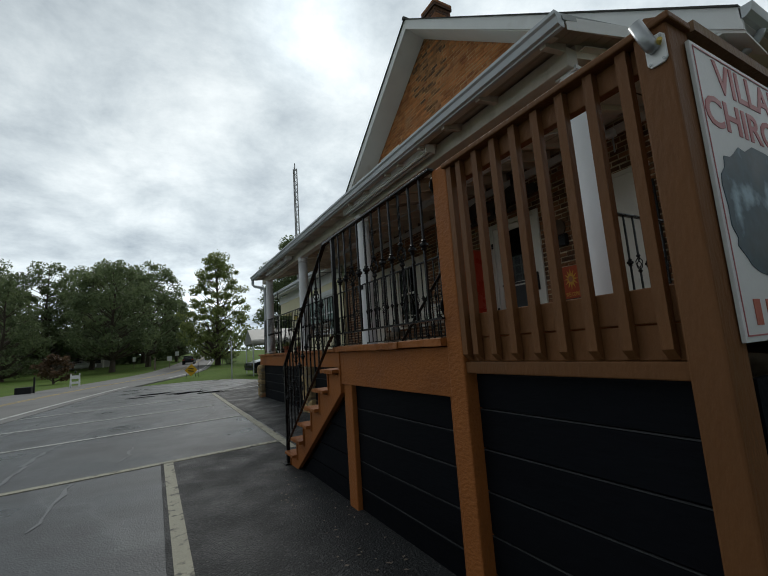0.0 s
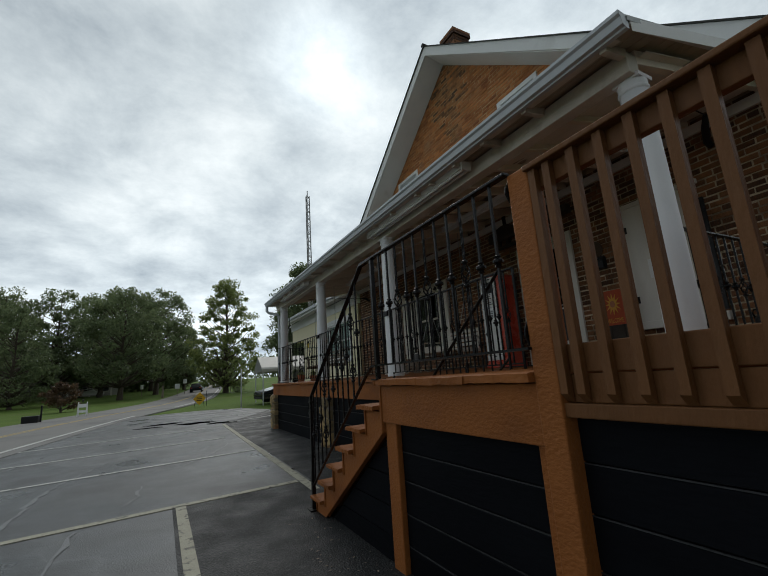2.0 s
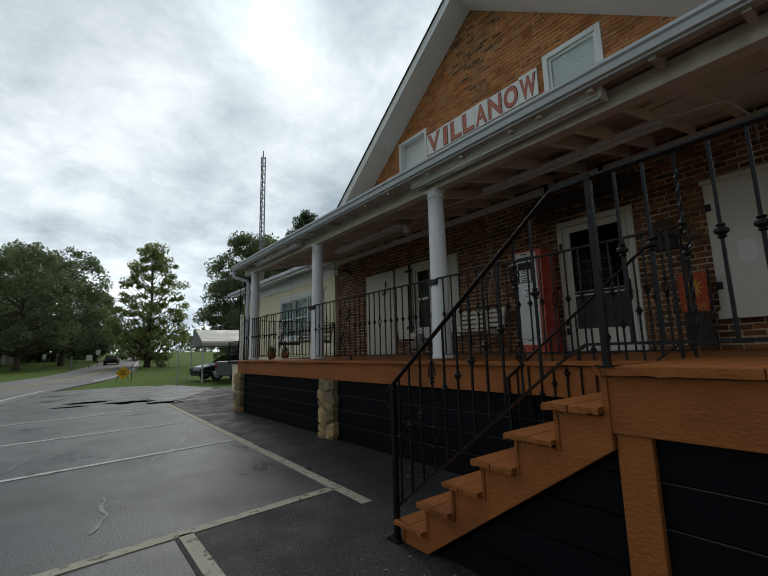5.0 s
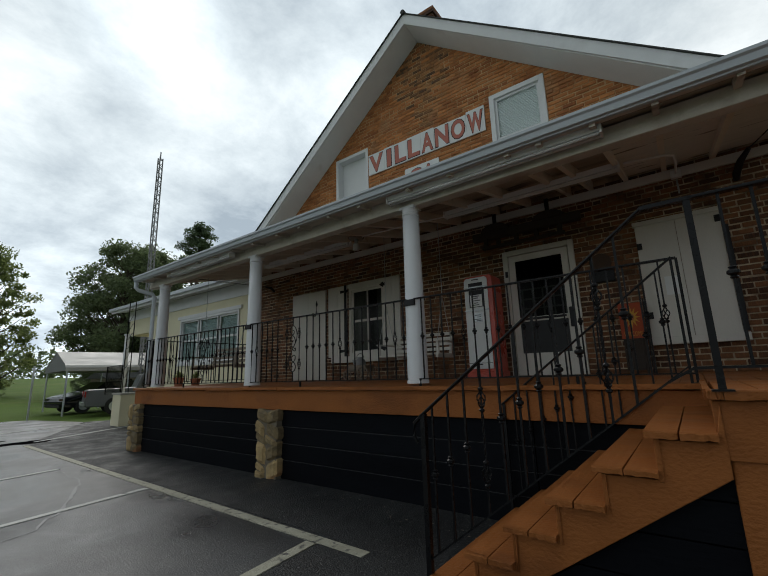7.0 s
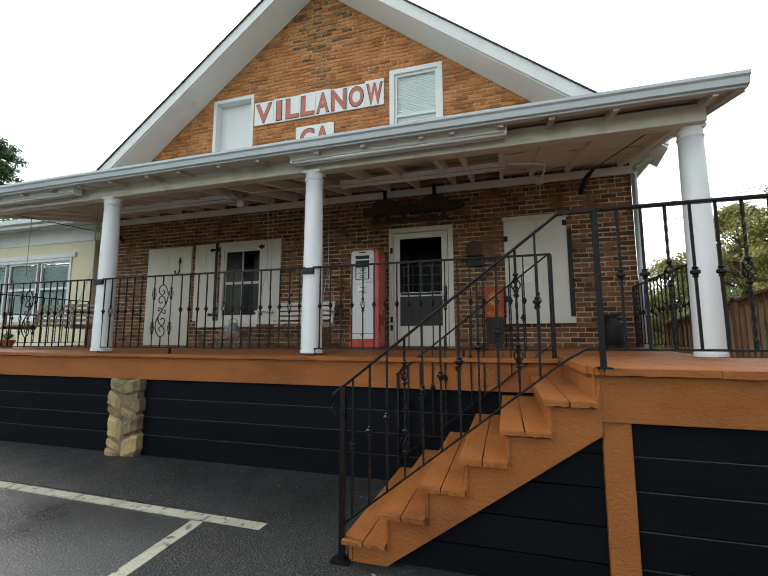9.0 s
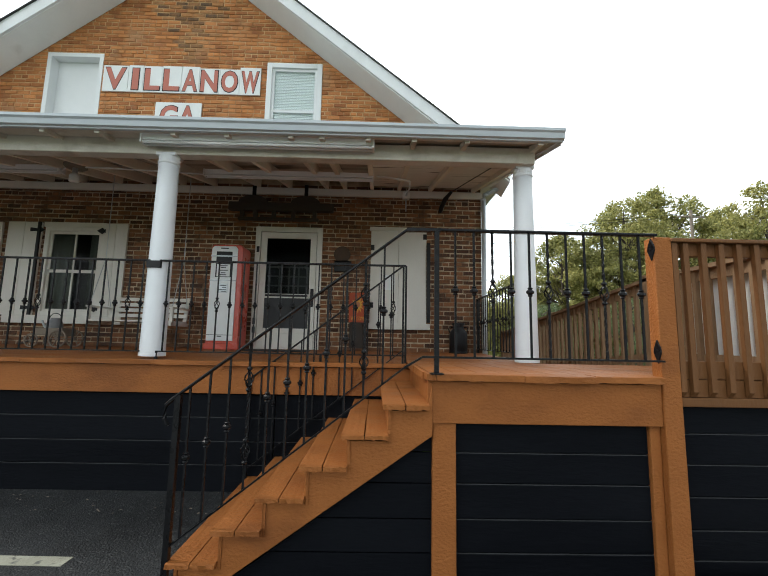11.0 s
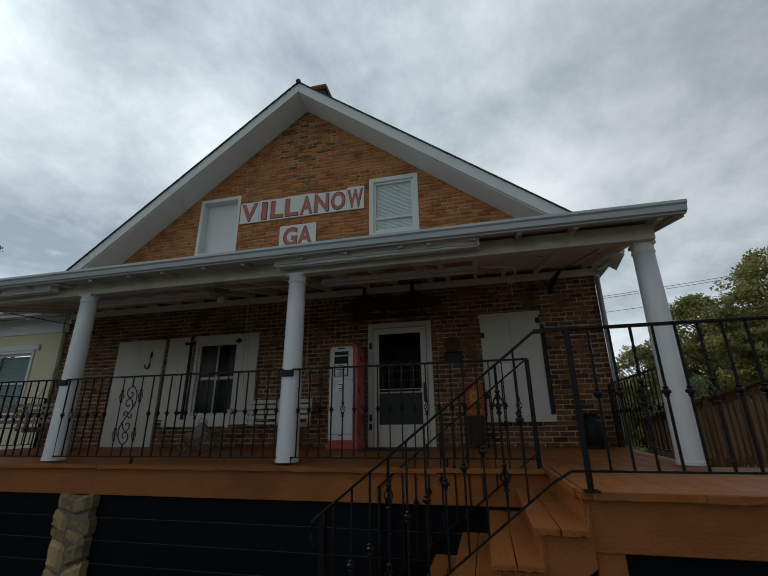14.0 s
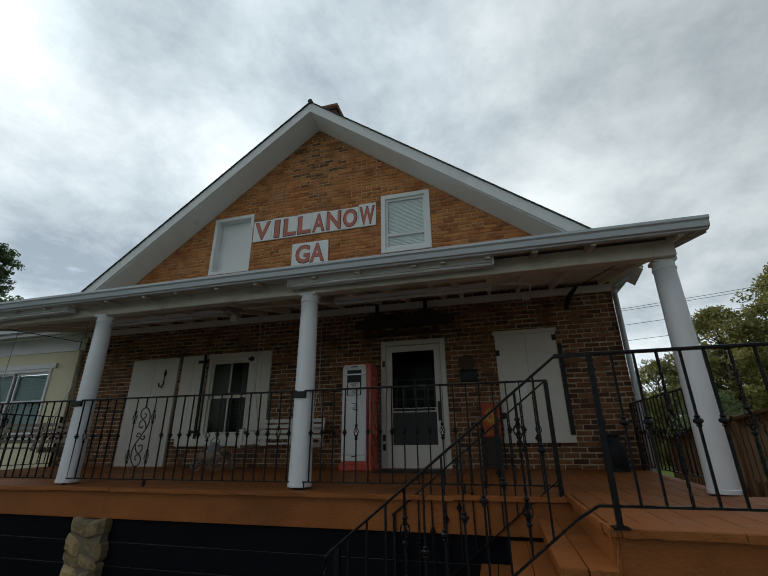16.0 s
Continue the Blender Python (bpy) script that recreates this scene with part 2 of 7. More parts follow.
ASPHALT = material("damp_grey_asphalt", (0.020, 0.022, 0.024), (0.036, 0.039, 0.042), 0.42, 0.9, 75, 0.5, stain=(0.050, 0.054, 0.057), stain_scale=0.34, stain_from=0.500, stain_to=0.535, rough_vary=0.18, bump_distance=0.008, speck=(0.085, 0.088, 0.088), speck_scale=90, speck_from=0.88, rim=(0.085, 0.09, 0.092), spec=0.45)
FRESH_ASPHALT = material("dark_coarse_asphalt", (0.013, 0.0135, 0.014), (0.028, 0.029, 0.030), 0.62, 2.5, 70, 0.9, stain=(0.010, 0.0105, 0.011), stain_scale=0.6, stain_from=0.5, stain_to=0.65, rough_vary=0.2, bump_distance=0.018, speck=(0.075, 0.075, 0.07), speck_scale=95, speck_from=0.86, spec=0.32)
ROAD = material("pale_worn_road", (0.115, 0.113, 0.108), (0.175, 0.170, 0.160), 0.75, 0.5, 60, 0.3, stain=(0.09, 0.09, 0.088), stain_scale=0.3, stain_from=0.5, stain_to=0.7)
# Matte black paints the dark trees mirrored in the puddles.
PUDDLE = material("puddle_dark_reflection", (0.003, 0.003, 0.0035), (0.006, 0.006, 0.007), 0.95, 3, 60, 0.2, spec=0.0, rough_vary=0.04)
LINE_WHITE = material("worn_white_road_paint", (0.36, 0.365, 0.35), (0.56, 0.56, 0.53), 0.7, 3, 90, 0.4, stain=(0.13, 0.13, 0.125), stain_scale=7, stain_from=0.60, stain_to=0.70)
LINE_CREAM = material("worn_cream_road_paint", (0.24, 0.228, 0.17), (0.42, 0.405, 0.32), 0.75, 5, 70, 0.5, stain=(0.10, 0.097, 0.085), stain_scale=14, stain_from=0.56, stain_to=0.66)
SEAM = material("pale_asphalt_seam", (0.09, 0.095, 0.098), (0.15, 0.155, 0.16), 0.4, 6, 80, 0.4)
PEELING = material("peeling_white_ceiling_sheet", (0.66, 0.64, 0.58), (0.84, 0.82, 0.75), 0.7, 2.5, 60, 0.3, stretch=(3.2, 0.7, 1), stain=(0.24, 0.21, 0.17), stain_scale=2.2, stain_from=0.60, stain_to=0.67)
FENCE_BROWN = material("faded_brown_fence_paint", (0.165, 0.096, 0.050), (0.265, 0.165, 0.092), 0.65, 5, 60, 0.5, stretch=(1, 1, 0.3), vary=0.4, spec=0.2)
BEAM_PAINT = material("dirty_cream_beam_paint", (0.50, 0.46, 0.39), (0.68, 0.64, 0.56), 0.6, 3, 60, 0.2, stain=(0.36, 0.31, 0.25), stain_scale=3.0, stain_from=0.55, stain_to=0.75)
# Dirty white, with the shade between the rafters put into the colour.
CEILING_BOARD = material("dirty_white_shaded_roof_boards", (0.30, 0.26, 0.20), (0.56, 0.50, 0.41), 0.8, 2.5, 60, 0.3, stretch=(1, 0.3, 1), vary=0.6, stain=(0.13, 0.11, 0.085), stain_scale=4, stain_from=0.55, stain_to=0.68)
LINE_YELLOW = material("faded_yellow_road_paint", (0.30, 0.22, 0.07), (0.42, 0.32, 0.12), 0.75, 2, 60, 0.3, stain=(0.13, 0.12, 0.10), stain_scale=3, stain_from=0.5, stain_to=0.65)
GRASS = material("mown_grass", (0.060, 0.105, 0.018), (0.125, 0.185, 0.042), 0.95, 0.35, 30, 0.6, stain=(0.16, 0.17, 0.06), stain_scale=0.12, stain_from=0.55, stain_to=0.80, bump_distance=0.05, spec=0.1)
BARK = material("grey_brown_bark", (0.04, 0.03, 0.022), (0.11, 0.085, 0.065), 0.9, 5, 40, 0.8, stretch=(1, 1, 0.25))


def leaf(name, dark, light, scale=0.25, through_share=0.35):
    """Leaves that let some light through."""
    m = material(name, dark, light, 0.55, scale, 3, 0, vary=0.7, spec=0.3)
    n, l = m.node_tree.nodes, m.node_tree.links
    b, out = n["Principled BSDF"], n["Material Output"]
    tr, mx = n.new("ShaderNodeBsdfTranslucent"), n.new("ShaderNodeMixShader")
    mx.inputs[0].default_value = through_share
    l.new(b.inputs["Base Color"].links[0].from_socket, tr.inputs[0])
    l.new(b.outputs[0], mx.inputs[1])
    l.new(tr.outputs[0], mx.inputs[2])
    l.new(mx.outputs[0], out.inputs[0])
    return m


LEAF_DARK = leaf("dark_green_leaves", (0.080, 0.114, 0.054), (0.235, 0.285, 0.140), 0.25, 0.45)
LEAF_GREEN = leaf("green_leaves", (0.105, 0.145, 0.048), (0.330, 0.375, 0.135), 0.25, 0.5)
LEAF_AUTUMN = leaf("yellow_green_autumn_leaves", (0.125, 0.140, 0.046), (0.450, 0.405, 0.140), 0.18, 0.45)
LEAF_RED = leaf("brown_red_leaves", (0.060, 0.036, 0.022), (0.165, 0.100, 0.058), 0.6)
NEEDLES = leaf("pine_needles", (0.050, 0.080, 0.040), (0.120, 0.165, 0.080), 0.3)
RED = material("red_enamel", (0.42, 0.035, 0.015), (0.52, 0.055, 0.022), 0.3, 3, 50, 0.05)
SIGN_WHITE = material("white_sign_board", (0.66, 0.67, 0.67), (0.76, 0.77, 0.76), 0.45, 4, 80, 0.05)
SIGN_RED = material("faded_red_sign_paint", (0.40, 0.105, 0.070), (0.52, 0.165, 0.115), 0.6, 6, 80, 0.1)
PINK_RED = material("sun_faded_red_print", (0.42, 0.12, 0.13), (0.48, 0.16, 0.16), 0.5, 6, 80, 0)
PRINT_BLUE = material("dark_blue_green_print", (0.004, 0.010, 0.014), (0.085, 0.150, 0.190), 0.5, 6, 30, 0, stain=(0.36, 0.48, 0.55), stain_scale=6, stain_from=0.56, stain_to=0.66)
BLACK_PAINT = material("black_paint", (0.007, 0.007, 0.008), (0.016, 0.016, 0.018), 0.5, 6, 80, 0.1, spec=0.25)
DARK_WOOD = material("dark_weathered_wood", (0.018, 0.013, 0.010), (0.050, 0.036, 0.026), 0.8, 6, 60, 0.5, stretch=(1, 0.2, 1))
RUST = material("rust_brown_iron", (0.040, 0.022, 0.013), (0.095, 0.055, 0.032), 0.8, 9, 60, 0.4)
GREY_WOOD = material("grey_weathered_wood", (0.14, 0.11, 0.085), (0.28, 0.23, 0.18), 0.85, 6, 60, 0.5, stretch=(1, 0.2, 1), vary=0.3)
# Near-black that puts the rooms' shade into their wall colour.
UNLIT_ROOM = material("unlit_room_black", (0.020, 0.018, 0.016), (0.035, 0.031, 0.027), 0.9, 2, 40, 0.1)
SCREEN = material("dark_insect_screen", (0.020, 0.022, 0.023), (0.032, 0.034, 0.036), 0.7, 8, 300, 0.1)
BLIND = material("white_blind_slat", (0.76, 0.77, 0.76), (0.84, 0.85, 0.84), 0.5, 4, 50, 0)
MAST_STEEL = material("dull_grey_steel", (0.16, 0.16, 0.165), (0.26, 0.26, 0.265), 0.55, 5, 50, 0.1)
CURTAIN = material("pale_curtain_cloth", (0.42, 0.42, 0.37), (0.60, 0.59, 0.53), 0.9, 8, 80, 0.2, stretch=(1, 4, 0.3))
YELLOW = material("yellow_sign_sheet", (0.62, 0.33, 0.012), (0.72, 0.42, 0.020), 0.4, 3, 50, 0)
KERB_YELLOW = material("worn_yellow_kerb_paint", (0.55, 0.40, 0.08), (0.70, 0.54, 0.14), 0.7, 8, 80, 0.3, stain=(0.3, 0.28, 0.2), stain_scale=9, stain_from=0.6, stain_to=0.7)
TERRACOTTA = material("terracotta", (0.32, 0.12, 0.06), (0.42, 0.17, 0.09), 0.85, 8, 80, 0.2)
CAR_BLACK = material("black_car_paint", (0.008, 0.009, 0.012), (0.012, 0.013, 0.016), 0.12, 2, 20, 0)
CAR_GREY = material("dull_grey_car_paint", (0.07, 0.075, 0.08), (0.11, 0.115, 0.12), 0.35, 2, 30, 0.02)
TYRE = material("tyre_rubber", (0.012, 0.012, 0.012), (0.022, 0.022, 0.022), 0.85, 10, 80, 0.1)
CAR_GLASS = material("dark_car_glass", (0.008, 0.010, 0.011), (0.014, 0.016, 0.018), 0.06, 2, 20, 0)
LAMP_RED = material("red_lamp_lens", (0.30, 0.012, 0.010), (0.36, 0.020, 0.015), 0.25, 2, 20, 0)
BLUE_TARP = material("blue_tarpaulin", (0.02, 0.11, 0.34), (0.04, 0.17, 0.45), 0.5, 3, 30, 0.2)
# Slat colour carries the teal reflection of the window glass.
REFLECTION_SLAT = material("blind_slat_teal_reflection", (0.24, 0.31, 0.30), (0.34, 0.42, 0.41), 0.5, 4, 50, 0)
TEAL = material("teal_sign_paint", (0.02, 0.16, 0.19), (0.03, 0.22, 0.25), 0.5, 3, 30, 0)
FLAG_RED = material("red_flag_cloth", (0.30, 0.045, 0.016), (0.40, 0.075, 0.024), 0.8, 6, 60, 0.1)
FLAG_YELLOW = material("yellow_flag_cloth", (0.52, 0.25, 0.03), (0.62, 0.36, 0.06), 0.8, 6, 60, 0.1)
GREY_SLAT = material("dull_grey_blind_slat", (0.22, 0.22, 0.21), (0.32, 0.32, 0.30), 0.6, 4, 50, 0)
GLASS = clear_glass("window_glass", (0.94, 0.97, 0.97))
# Grey-tinted pane that darkens what lies behind it.
DIM_GLASS = clear_glass("dim_screened_glass", (0.55, 0.58, 0.56), 0.1, 1.12)


# ---- mesh tools ----
class Mesh:
    """Gathers faces of one mesh."""

    def __init__(self):
        self.v, self.f, self.m = [], [], []

    def add(self, verts, faces, slot=0):
        o = len(self.v)
        self.v.extend(tuple(p) for p in verts)
        self.f.extend(tuple(i + o for i in f) for f in faces)
        self.m.extend([slot] * len(faces))
        return self

    def box(self, x0, x1, y0, y1, z0, z1, slot=0):
        v = [(x, y, z) for z in (z0, z1) for x, y in ((x0, y0), (x1, y0), (x1, y1), (x0, y1))]
        return self.add(v, [(3, 2, 1, 0), (4, 5, 6, 7), (0, 1, 5, 4), (1, 2, 6, 5), (2, 3, 7, 6), (3, 0, 4, 7)], slot)

    def prism(self, poly, axis, a, b, slot=0):
        """A polygon in the plane across the axis, drawn out from a to b."""
        def put(p, h):
            return (h, p[0], p[1]) if axis == "x" else (p[0], h, p[1]) if axis == "y" else (p[0], p[1], h)
        n = len(poly)
        v = [put(p, a) for p in poly] + [put(p, b) for p in poly]
        return self.add(v, [tuple(range(n))[::-1], tuple(range(n, 2 * n))] + [(i, (i + 1) % n, n + (i + 1) % n, n + i) for i in range(n)], slot)

    def tube(self, path, radius, sides=8, slot=0, cap=True, twist=0.0):
        """A round or square bar along a path; radius one value or one a point."""
        pts = [Vector(p) for p in path]
        rings = []
        for i, p in enumerate(pts):
            d = (pts[min(i + 1, len(pts) - 1)] - pts[max(i - 1, 0)]).normalized()
            u = d.orthogonal() if abs(d.z) > 0.999 else Vector((0, 0, 1)).cross(d)
            if abs(d.z) > 0.999:
                u = Vector((1, 0, 0))
            u.normalize()
            w = d.cross(u)
            r = radius[i] if isinstance(radius, (list, tuple)) else radius
            o = math.pi / sides + twist * i
            rings.append([p + r * (math.cos(o + 2 * math.pi * k / sides) * u + math.sin(o + 2 * math.pi * k / sides) * w) for k in range(sides)])
        v = [q for ring in rings for q in ring]
        f = [(i * sides + k, i * sides + (k + 1) % sides, (i + 1) * sides + (k + 1) % sides, (i + 1) * sides + k) for i in range(len(rings) - 1) for k in range(sides)]
        if cap:
            f += [tuple(range(sides))[::-1], tuple(range(len(v) - sides, len(v)))]
        return self.add(v, f, slot)

    def lathe(self, profile, x=0, y=0, z=0, sides=20, slot=0):
        """A turned shape from (radius, height) pairs."""
        v = [(x + r * math.cos(2 * math.pi * k / sides), y + r * math.sin(2 * math.pi * k / sides), z + h) for r, h in profile for k in range(sides)]
        n = len(profile)
        f = [(i * sides + k, i * sides + (k + 1) % sides, (i + 1) * sides + (k + 1) % sides, (i + 1) * sides + k) for i in range(n - 1) for k in range(sides)]
        f += [tuple(range(sides))[::-1], tuple(range((n - 1) * sides, n * sides))]
        return self.add(v, f, slot)

    def data(self, name, *mats, smooth=False):
        me = bpy.data.meshes.new(name)
        me.from_pydata(self.v, [], self.f)
        for m in mats:
            me.materials.append(m)
        if len(mats) > 1:
            me.polygons.foreach_set("material_index", self.m)
        if smooth:
            me.polygons.foreach_set("use_smooth", [True] * len(me.polygons))
        me.update()
        return me


def thing(name, x, y, z, label, category, group="", kind="", turn=0):
    ob = new(name)
    ob.empty_display_size = 0.1
    ob.matrix_world = pose(x, y, z, 0, 0, turn)
    return tagged(ob, label, category, group, kind)


def part(name, mesh, mats, parent, label="", bevel=0.0, smooth=False, at=None, kind=""):
    """Links a mesh as one object under a thing or a part."""
    mats = mats if isinstance(mats, (list, tuple)) else [mats]
    data = mesh.data(name, *mats, smooth=smooth) if isinstance(mesh, Mesh) else mesh
    ob = new(name, data)
    ob.parent = parent
    if at is not None:
        ob.matrix_basis = at
    if bevel:
        b = ob.modifiers.new("edge", "BEVEL")
        b.width, b.segments, b.limit_method = bevel, 2, "ANGLE"
    return tagged(ob, label, kind=kind)


def solid(name, mesh, mats, label, category, kind="structure", bevel=0.0, smooth=False, group=""):
    """A thing of one mesh, in world places."""
    ob = part(name, mesh, mats, None, bevel=bevel, smooth=smooth)
    return tagged(ob, label, category, group, kind)


def box(x0, x1, y0, y1, z0, z1):
    return Mesh().box(x0, x1, y0, y1, z0, z1)


def worn_board(x0, x1, y0, y1, z0, z1, seed, chip=0.004, nx=3, ny=8):
    """A board whose edges on the -x side are chipped and uneven."""
    r = random.Random(seed)
    m = Mesh()
    xs_ = [x0, x0 + 0.012] + [x0 + (x1 - x0) * k / nx for k in range(1, nx + 1)]
    low_, high_ = [], []
    for i, x in enumerate(xs_):
        for k in range(ny + 1):
            y = y0 + (y1 - y0) * k / ny
            edge = i == 0
            side = r.uniform(-0.0015, 0.0015) if k in (0, ny) else 0.0
            low_.append((x + (r.uniform(-chip, chip) if edge else 0.0), y + side, z0 + (r.uniform(-chip, chip) * 0.8 if i < 2 else 0.0)))
            high_.append((x + (r.uniform(-chip, chip) * 0.7 if edge else 0.0), y + side, z1 - (r.uniform(0.002, 0.002 + chip) if edge else 0.0) + r.uniform(-0.0008, 0.0008)))
    n, w = len(low_), ny + 1
    f = []
    for i in range(len(xs_) - 1):
        for k in range(ny):
            q = i * w + k
            f += [(q, q + 1, q + w + 1, q + w), (n + q, n + q + w, n + q + w + 1, n + q + 1)]
    for k in range(ny):
        q = (len(xs_) - 1) * w + k
        f += [(k, n + k, n + k + 1, k + 1), (q, q + 1, n + q + 1, n + q)]
    for i in range(len(xs_) - 1):
        a, b = i * w, i * w + ny
        f += [(a, a + w, n + a + w, n + a), (b, n + b, n + b + w, b + w)]
    return m.add(low_ + high_, f)


def lettering(text, width, height, thick=0.004, fat=0.0):
    """Letters as a mesh, scaled to a width and a height, u to the right and v up, standing thick out of the plane."""
    cu = bpy.data.curves.new("letters", "FONT")
    cu.body, cu.extrude, cu.offset, cu.resolution_u = text, 0.01, fat, 3
    ob = bpy.data.objects.new("letters", cu)
    scene.collection.objects.link(ob)
    me = ob.evaluated_get(bpy.context.evaluated_depsgraph_get()).to_mesh()
    v = [tuple(p.co) for p in me.vertices]
    f = [tuple(p.vertices) for p in me.polygons]
    bpy.data.objects.remove(ob)
    x0, x1 = min(p[0] for p in v), max(p[0] for p in v)
    y0, y1 = min(p[1] for p in v), max(p[1] for p in v)
    return [((p[0] - x0) / (x1 - x0) * width, (p[1] - y0) / (y1 - y0) * height, thick if p[2] > 0 else 0.0) for p in v], f


def facing_west(letters, x, y, z):
    """Letters on a wall that faces -x; y is their left end."""
    v, f = letters
    return Mesh().add([(x - w, y - u, z + h) for u, h, w in v], f)


def facing_south(letters, x, y, z):
    v, f = letters
    return Mesh().add([(x + u, y - w, z + h) for u, h, w in v], f)


# ---- ground, lot and road ----
G = 0.06          # the lot's level
DECK = 1.265      # the porch floor's level
XF = 5.71         # the brick front
XS = 1.50         # the landing's front



def gz(x, y):
    """The land's height: flat by the shop, rising gently beyond the road."""
    d = max(0.0, y - 42.0)
    return min(3.2, 0.00055 * d * d / (1 + d / 90))


gm = Mesh()
xs = [-900, -400, -200, -120, -80, -60, -45, -30, -20, -12, -6, 0, 6, 12, 20, 30, 45, 60, 80, 120, 200, 400, 900]
ys = [-900, -300, -100, -40, 0, 20, 40, 46, 52, 60, 68, 76, 86, 98, 112, 130, 150, 180, 220, 300, 500, 900]
gm.add([(x, y, gz(x, y)) for y in ys for x in xs], [(j * len(xs) + i, j * len(xs) + i + 1, (j + 1) * len(xs) + i + 1, (j + 1) * len(xs) + i) for j in range(len(ys) - 1) for i in range(len(xs) - 1)])
solid("ground", gm, GRASS, "mown green lawn reaching to the woods", "grass")
lot = Mesh().prism([(-14, -30), (1.95, -30), (1.95, 15.6), (3.6, 18.5), (4.6, 20.5), (3.9, 23.6), (2.0, 25.0), (-1.5, 24.5), (-14, 16)], "z", -0.05, G - 0.004)
solid("parking_lot", lot, ASPHALT, "damp grey patched asphalt parking lot", "parking lot")
apron = Mesh().prism([(0.27, -30), (9.5, -30), (9.5, 0.2), (3.4, 0.2), (3.4, 12.6), (5.6, 12.6), (5.6, 20.0), (4.62, 20.4), (3.6, 18.5), (1.97, 15.6), (1.84, 5.92), (0.27, 5.78)], "z", -0.05, G)
solid("pavement", apron, FRESH_ASPHALT, "dark coarse asphalt strip along the porch", "pavement")

AXIS = [(-12.0, -40.0), (-7.6, 0.0), (-6.0, 12.0), (-4.3, 22.0), (-2.9, 28.0), (-1.1, 34.0), (1.2, 44.0), (3.2, 56.0), (5.4, 72.0), (8.2, 92.0), (14.0, 130.0), (24.0, 180.0)]


def ribbon(a, b, z0, z1, first=0, last=None):
    """A strip along the road's axis, between two offsets to its right."""
    pts = [Vector((x, y)) for x, y in AXIS]
    dense = []
    for i in range(len(pts) - 1):
        p0, p1, p2, p3 = pts[max(i - 1, 0)], pts[i], pts[i + 1], pts[min(i + 2, len(pts) - 1)]
        for k in range(6):
            t = k / 6
            dense.append(0.5 * (2 * p1 + (p2 - p0) * t + (2 * p0 - 5 * p1 + 4 * p2 - p3) * t * t + (3 * p1 - p0 - 3 * p2 + p3) * t ** 3))
    dense.append(pts[-1])
    dense = dense[first:last]
    m = Mesh()
    rows = []
    for i, p in enumerate(dense):
        d = (dense[min(i + 1, len(dense) - 1)] - dense[max(i - 1, 0)]).normalized()
        n = Vector((d.y, -d.x))
        rows.append((p + n * a, p + n * b))
    v = []
    for p, (l, r) in zip(dense, rows):
        g = gz(p.x, p.y) * 1.012
        v += [(l.x, l.y, z0 + g), (l.x, l.y, z1 + g), (r.x, r.y, z1 + g), (r.x, r.y, z0 + g)]
    f = []
    for i in range(len(rows) - 1):
        o = i * 4
        f += [(o + k, o + k + 4, o + 4 + (k + 1) % 4, o + (k + 1) % 4) for k in range(4)]
    return m.add(v, f)


solid("road", ribbon(-3.1, 2.9, -0.05, G + 0.006), ROAD, "pale worn two lane asphalt road", "road")
solid("road_centre_line", ribbon(-0.16, -0.04, 0.0, G + 0.012), LINE_YELLOW, "faded yellow line along the road's middle", "road marking")
solid("road_centre_line", ribbon(0.06, 0.18, 0.0, G + 0.012), LINE_YELLOW, "faded yellow line along the road's middle", "road marking")
solid("road_edge_line", ribbon(2.35, 2.48, 0.0, G + 0.012, 4, 23), LINE_WHITE, "white line along the road's edge", "road marking")
solid("road_edge_line", ribbon(2.35, 2.48, 0.0, G + 0.012, 29), LINE_WHITE, "white line along the road's edge", "road marking")


def stripe(ax, ay, bx, by, width, mat, label):
    d = Vector((bx - ax, by - ay)).normalized()
    n = Vector((-d.y, d.x)) * width / 2
    poly = [(ax - n.x, ay - n.y), (bx - n.x, by - n.y), (bx + n.x, by + n.y), (ax + n.x, ay + n.y)]
    return solid("parking_line", Mesh().prism(poly, "z", 0.0, G + 0.004), mat, label, "road marking", group="parking lines")


stripe(1.73, 5.45, 1.93, 15.4, 0.105, LINE_CREAM, "worn cream line along the parking bays' end")
stripe(-5.0, 5.35, 1.67, 5.98, 0.105, LINE_CREAM, "worn white parking bay line on asphalt")
stripe(0.35, 5.83, 0.36, 1.4, 0.10, LINE_CREAM, "worn cream parking line on asphalt")
stripe(-5.2, 8.05, 1.72, 9.02, 0.09, LINE_WHITE, "worn white parking bay line on asphalt")
stripe(-5.5, 10.6, 1.5, 11.55, 0.09, LINE_WHITE, "worn white parking bay line on asphalt")
stripe(-5.0, 13.3, 1.3, 14.4, 0.09, LINE_WHITE, "worn white parking bay line on asphalt")
stripe(0.2, 18.6, 4.4, 19.6, 0.10, LINE_WHITE, "worn white parking bay line on asphalt")
stripe(2.2, 15.9, 5.0, 17.4, 0.10, LINE_WHITE, "worn white parking bay line on asphalt")
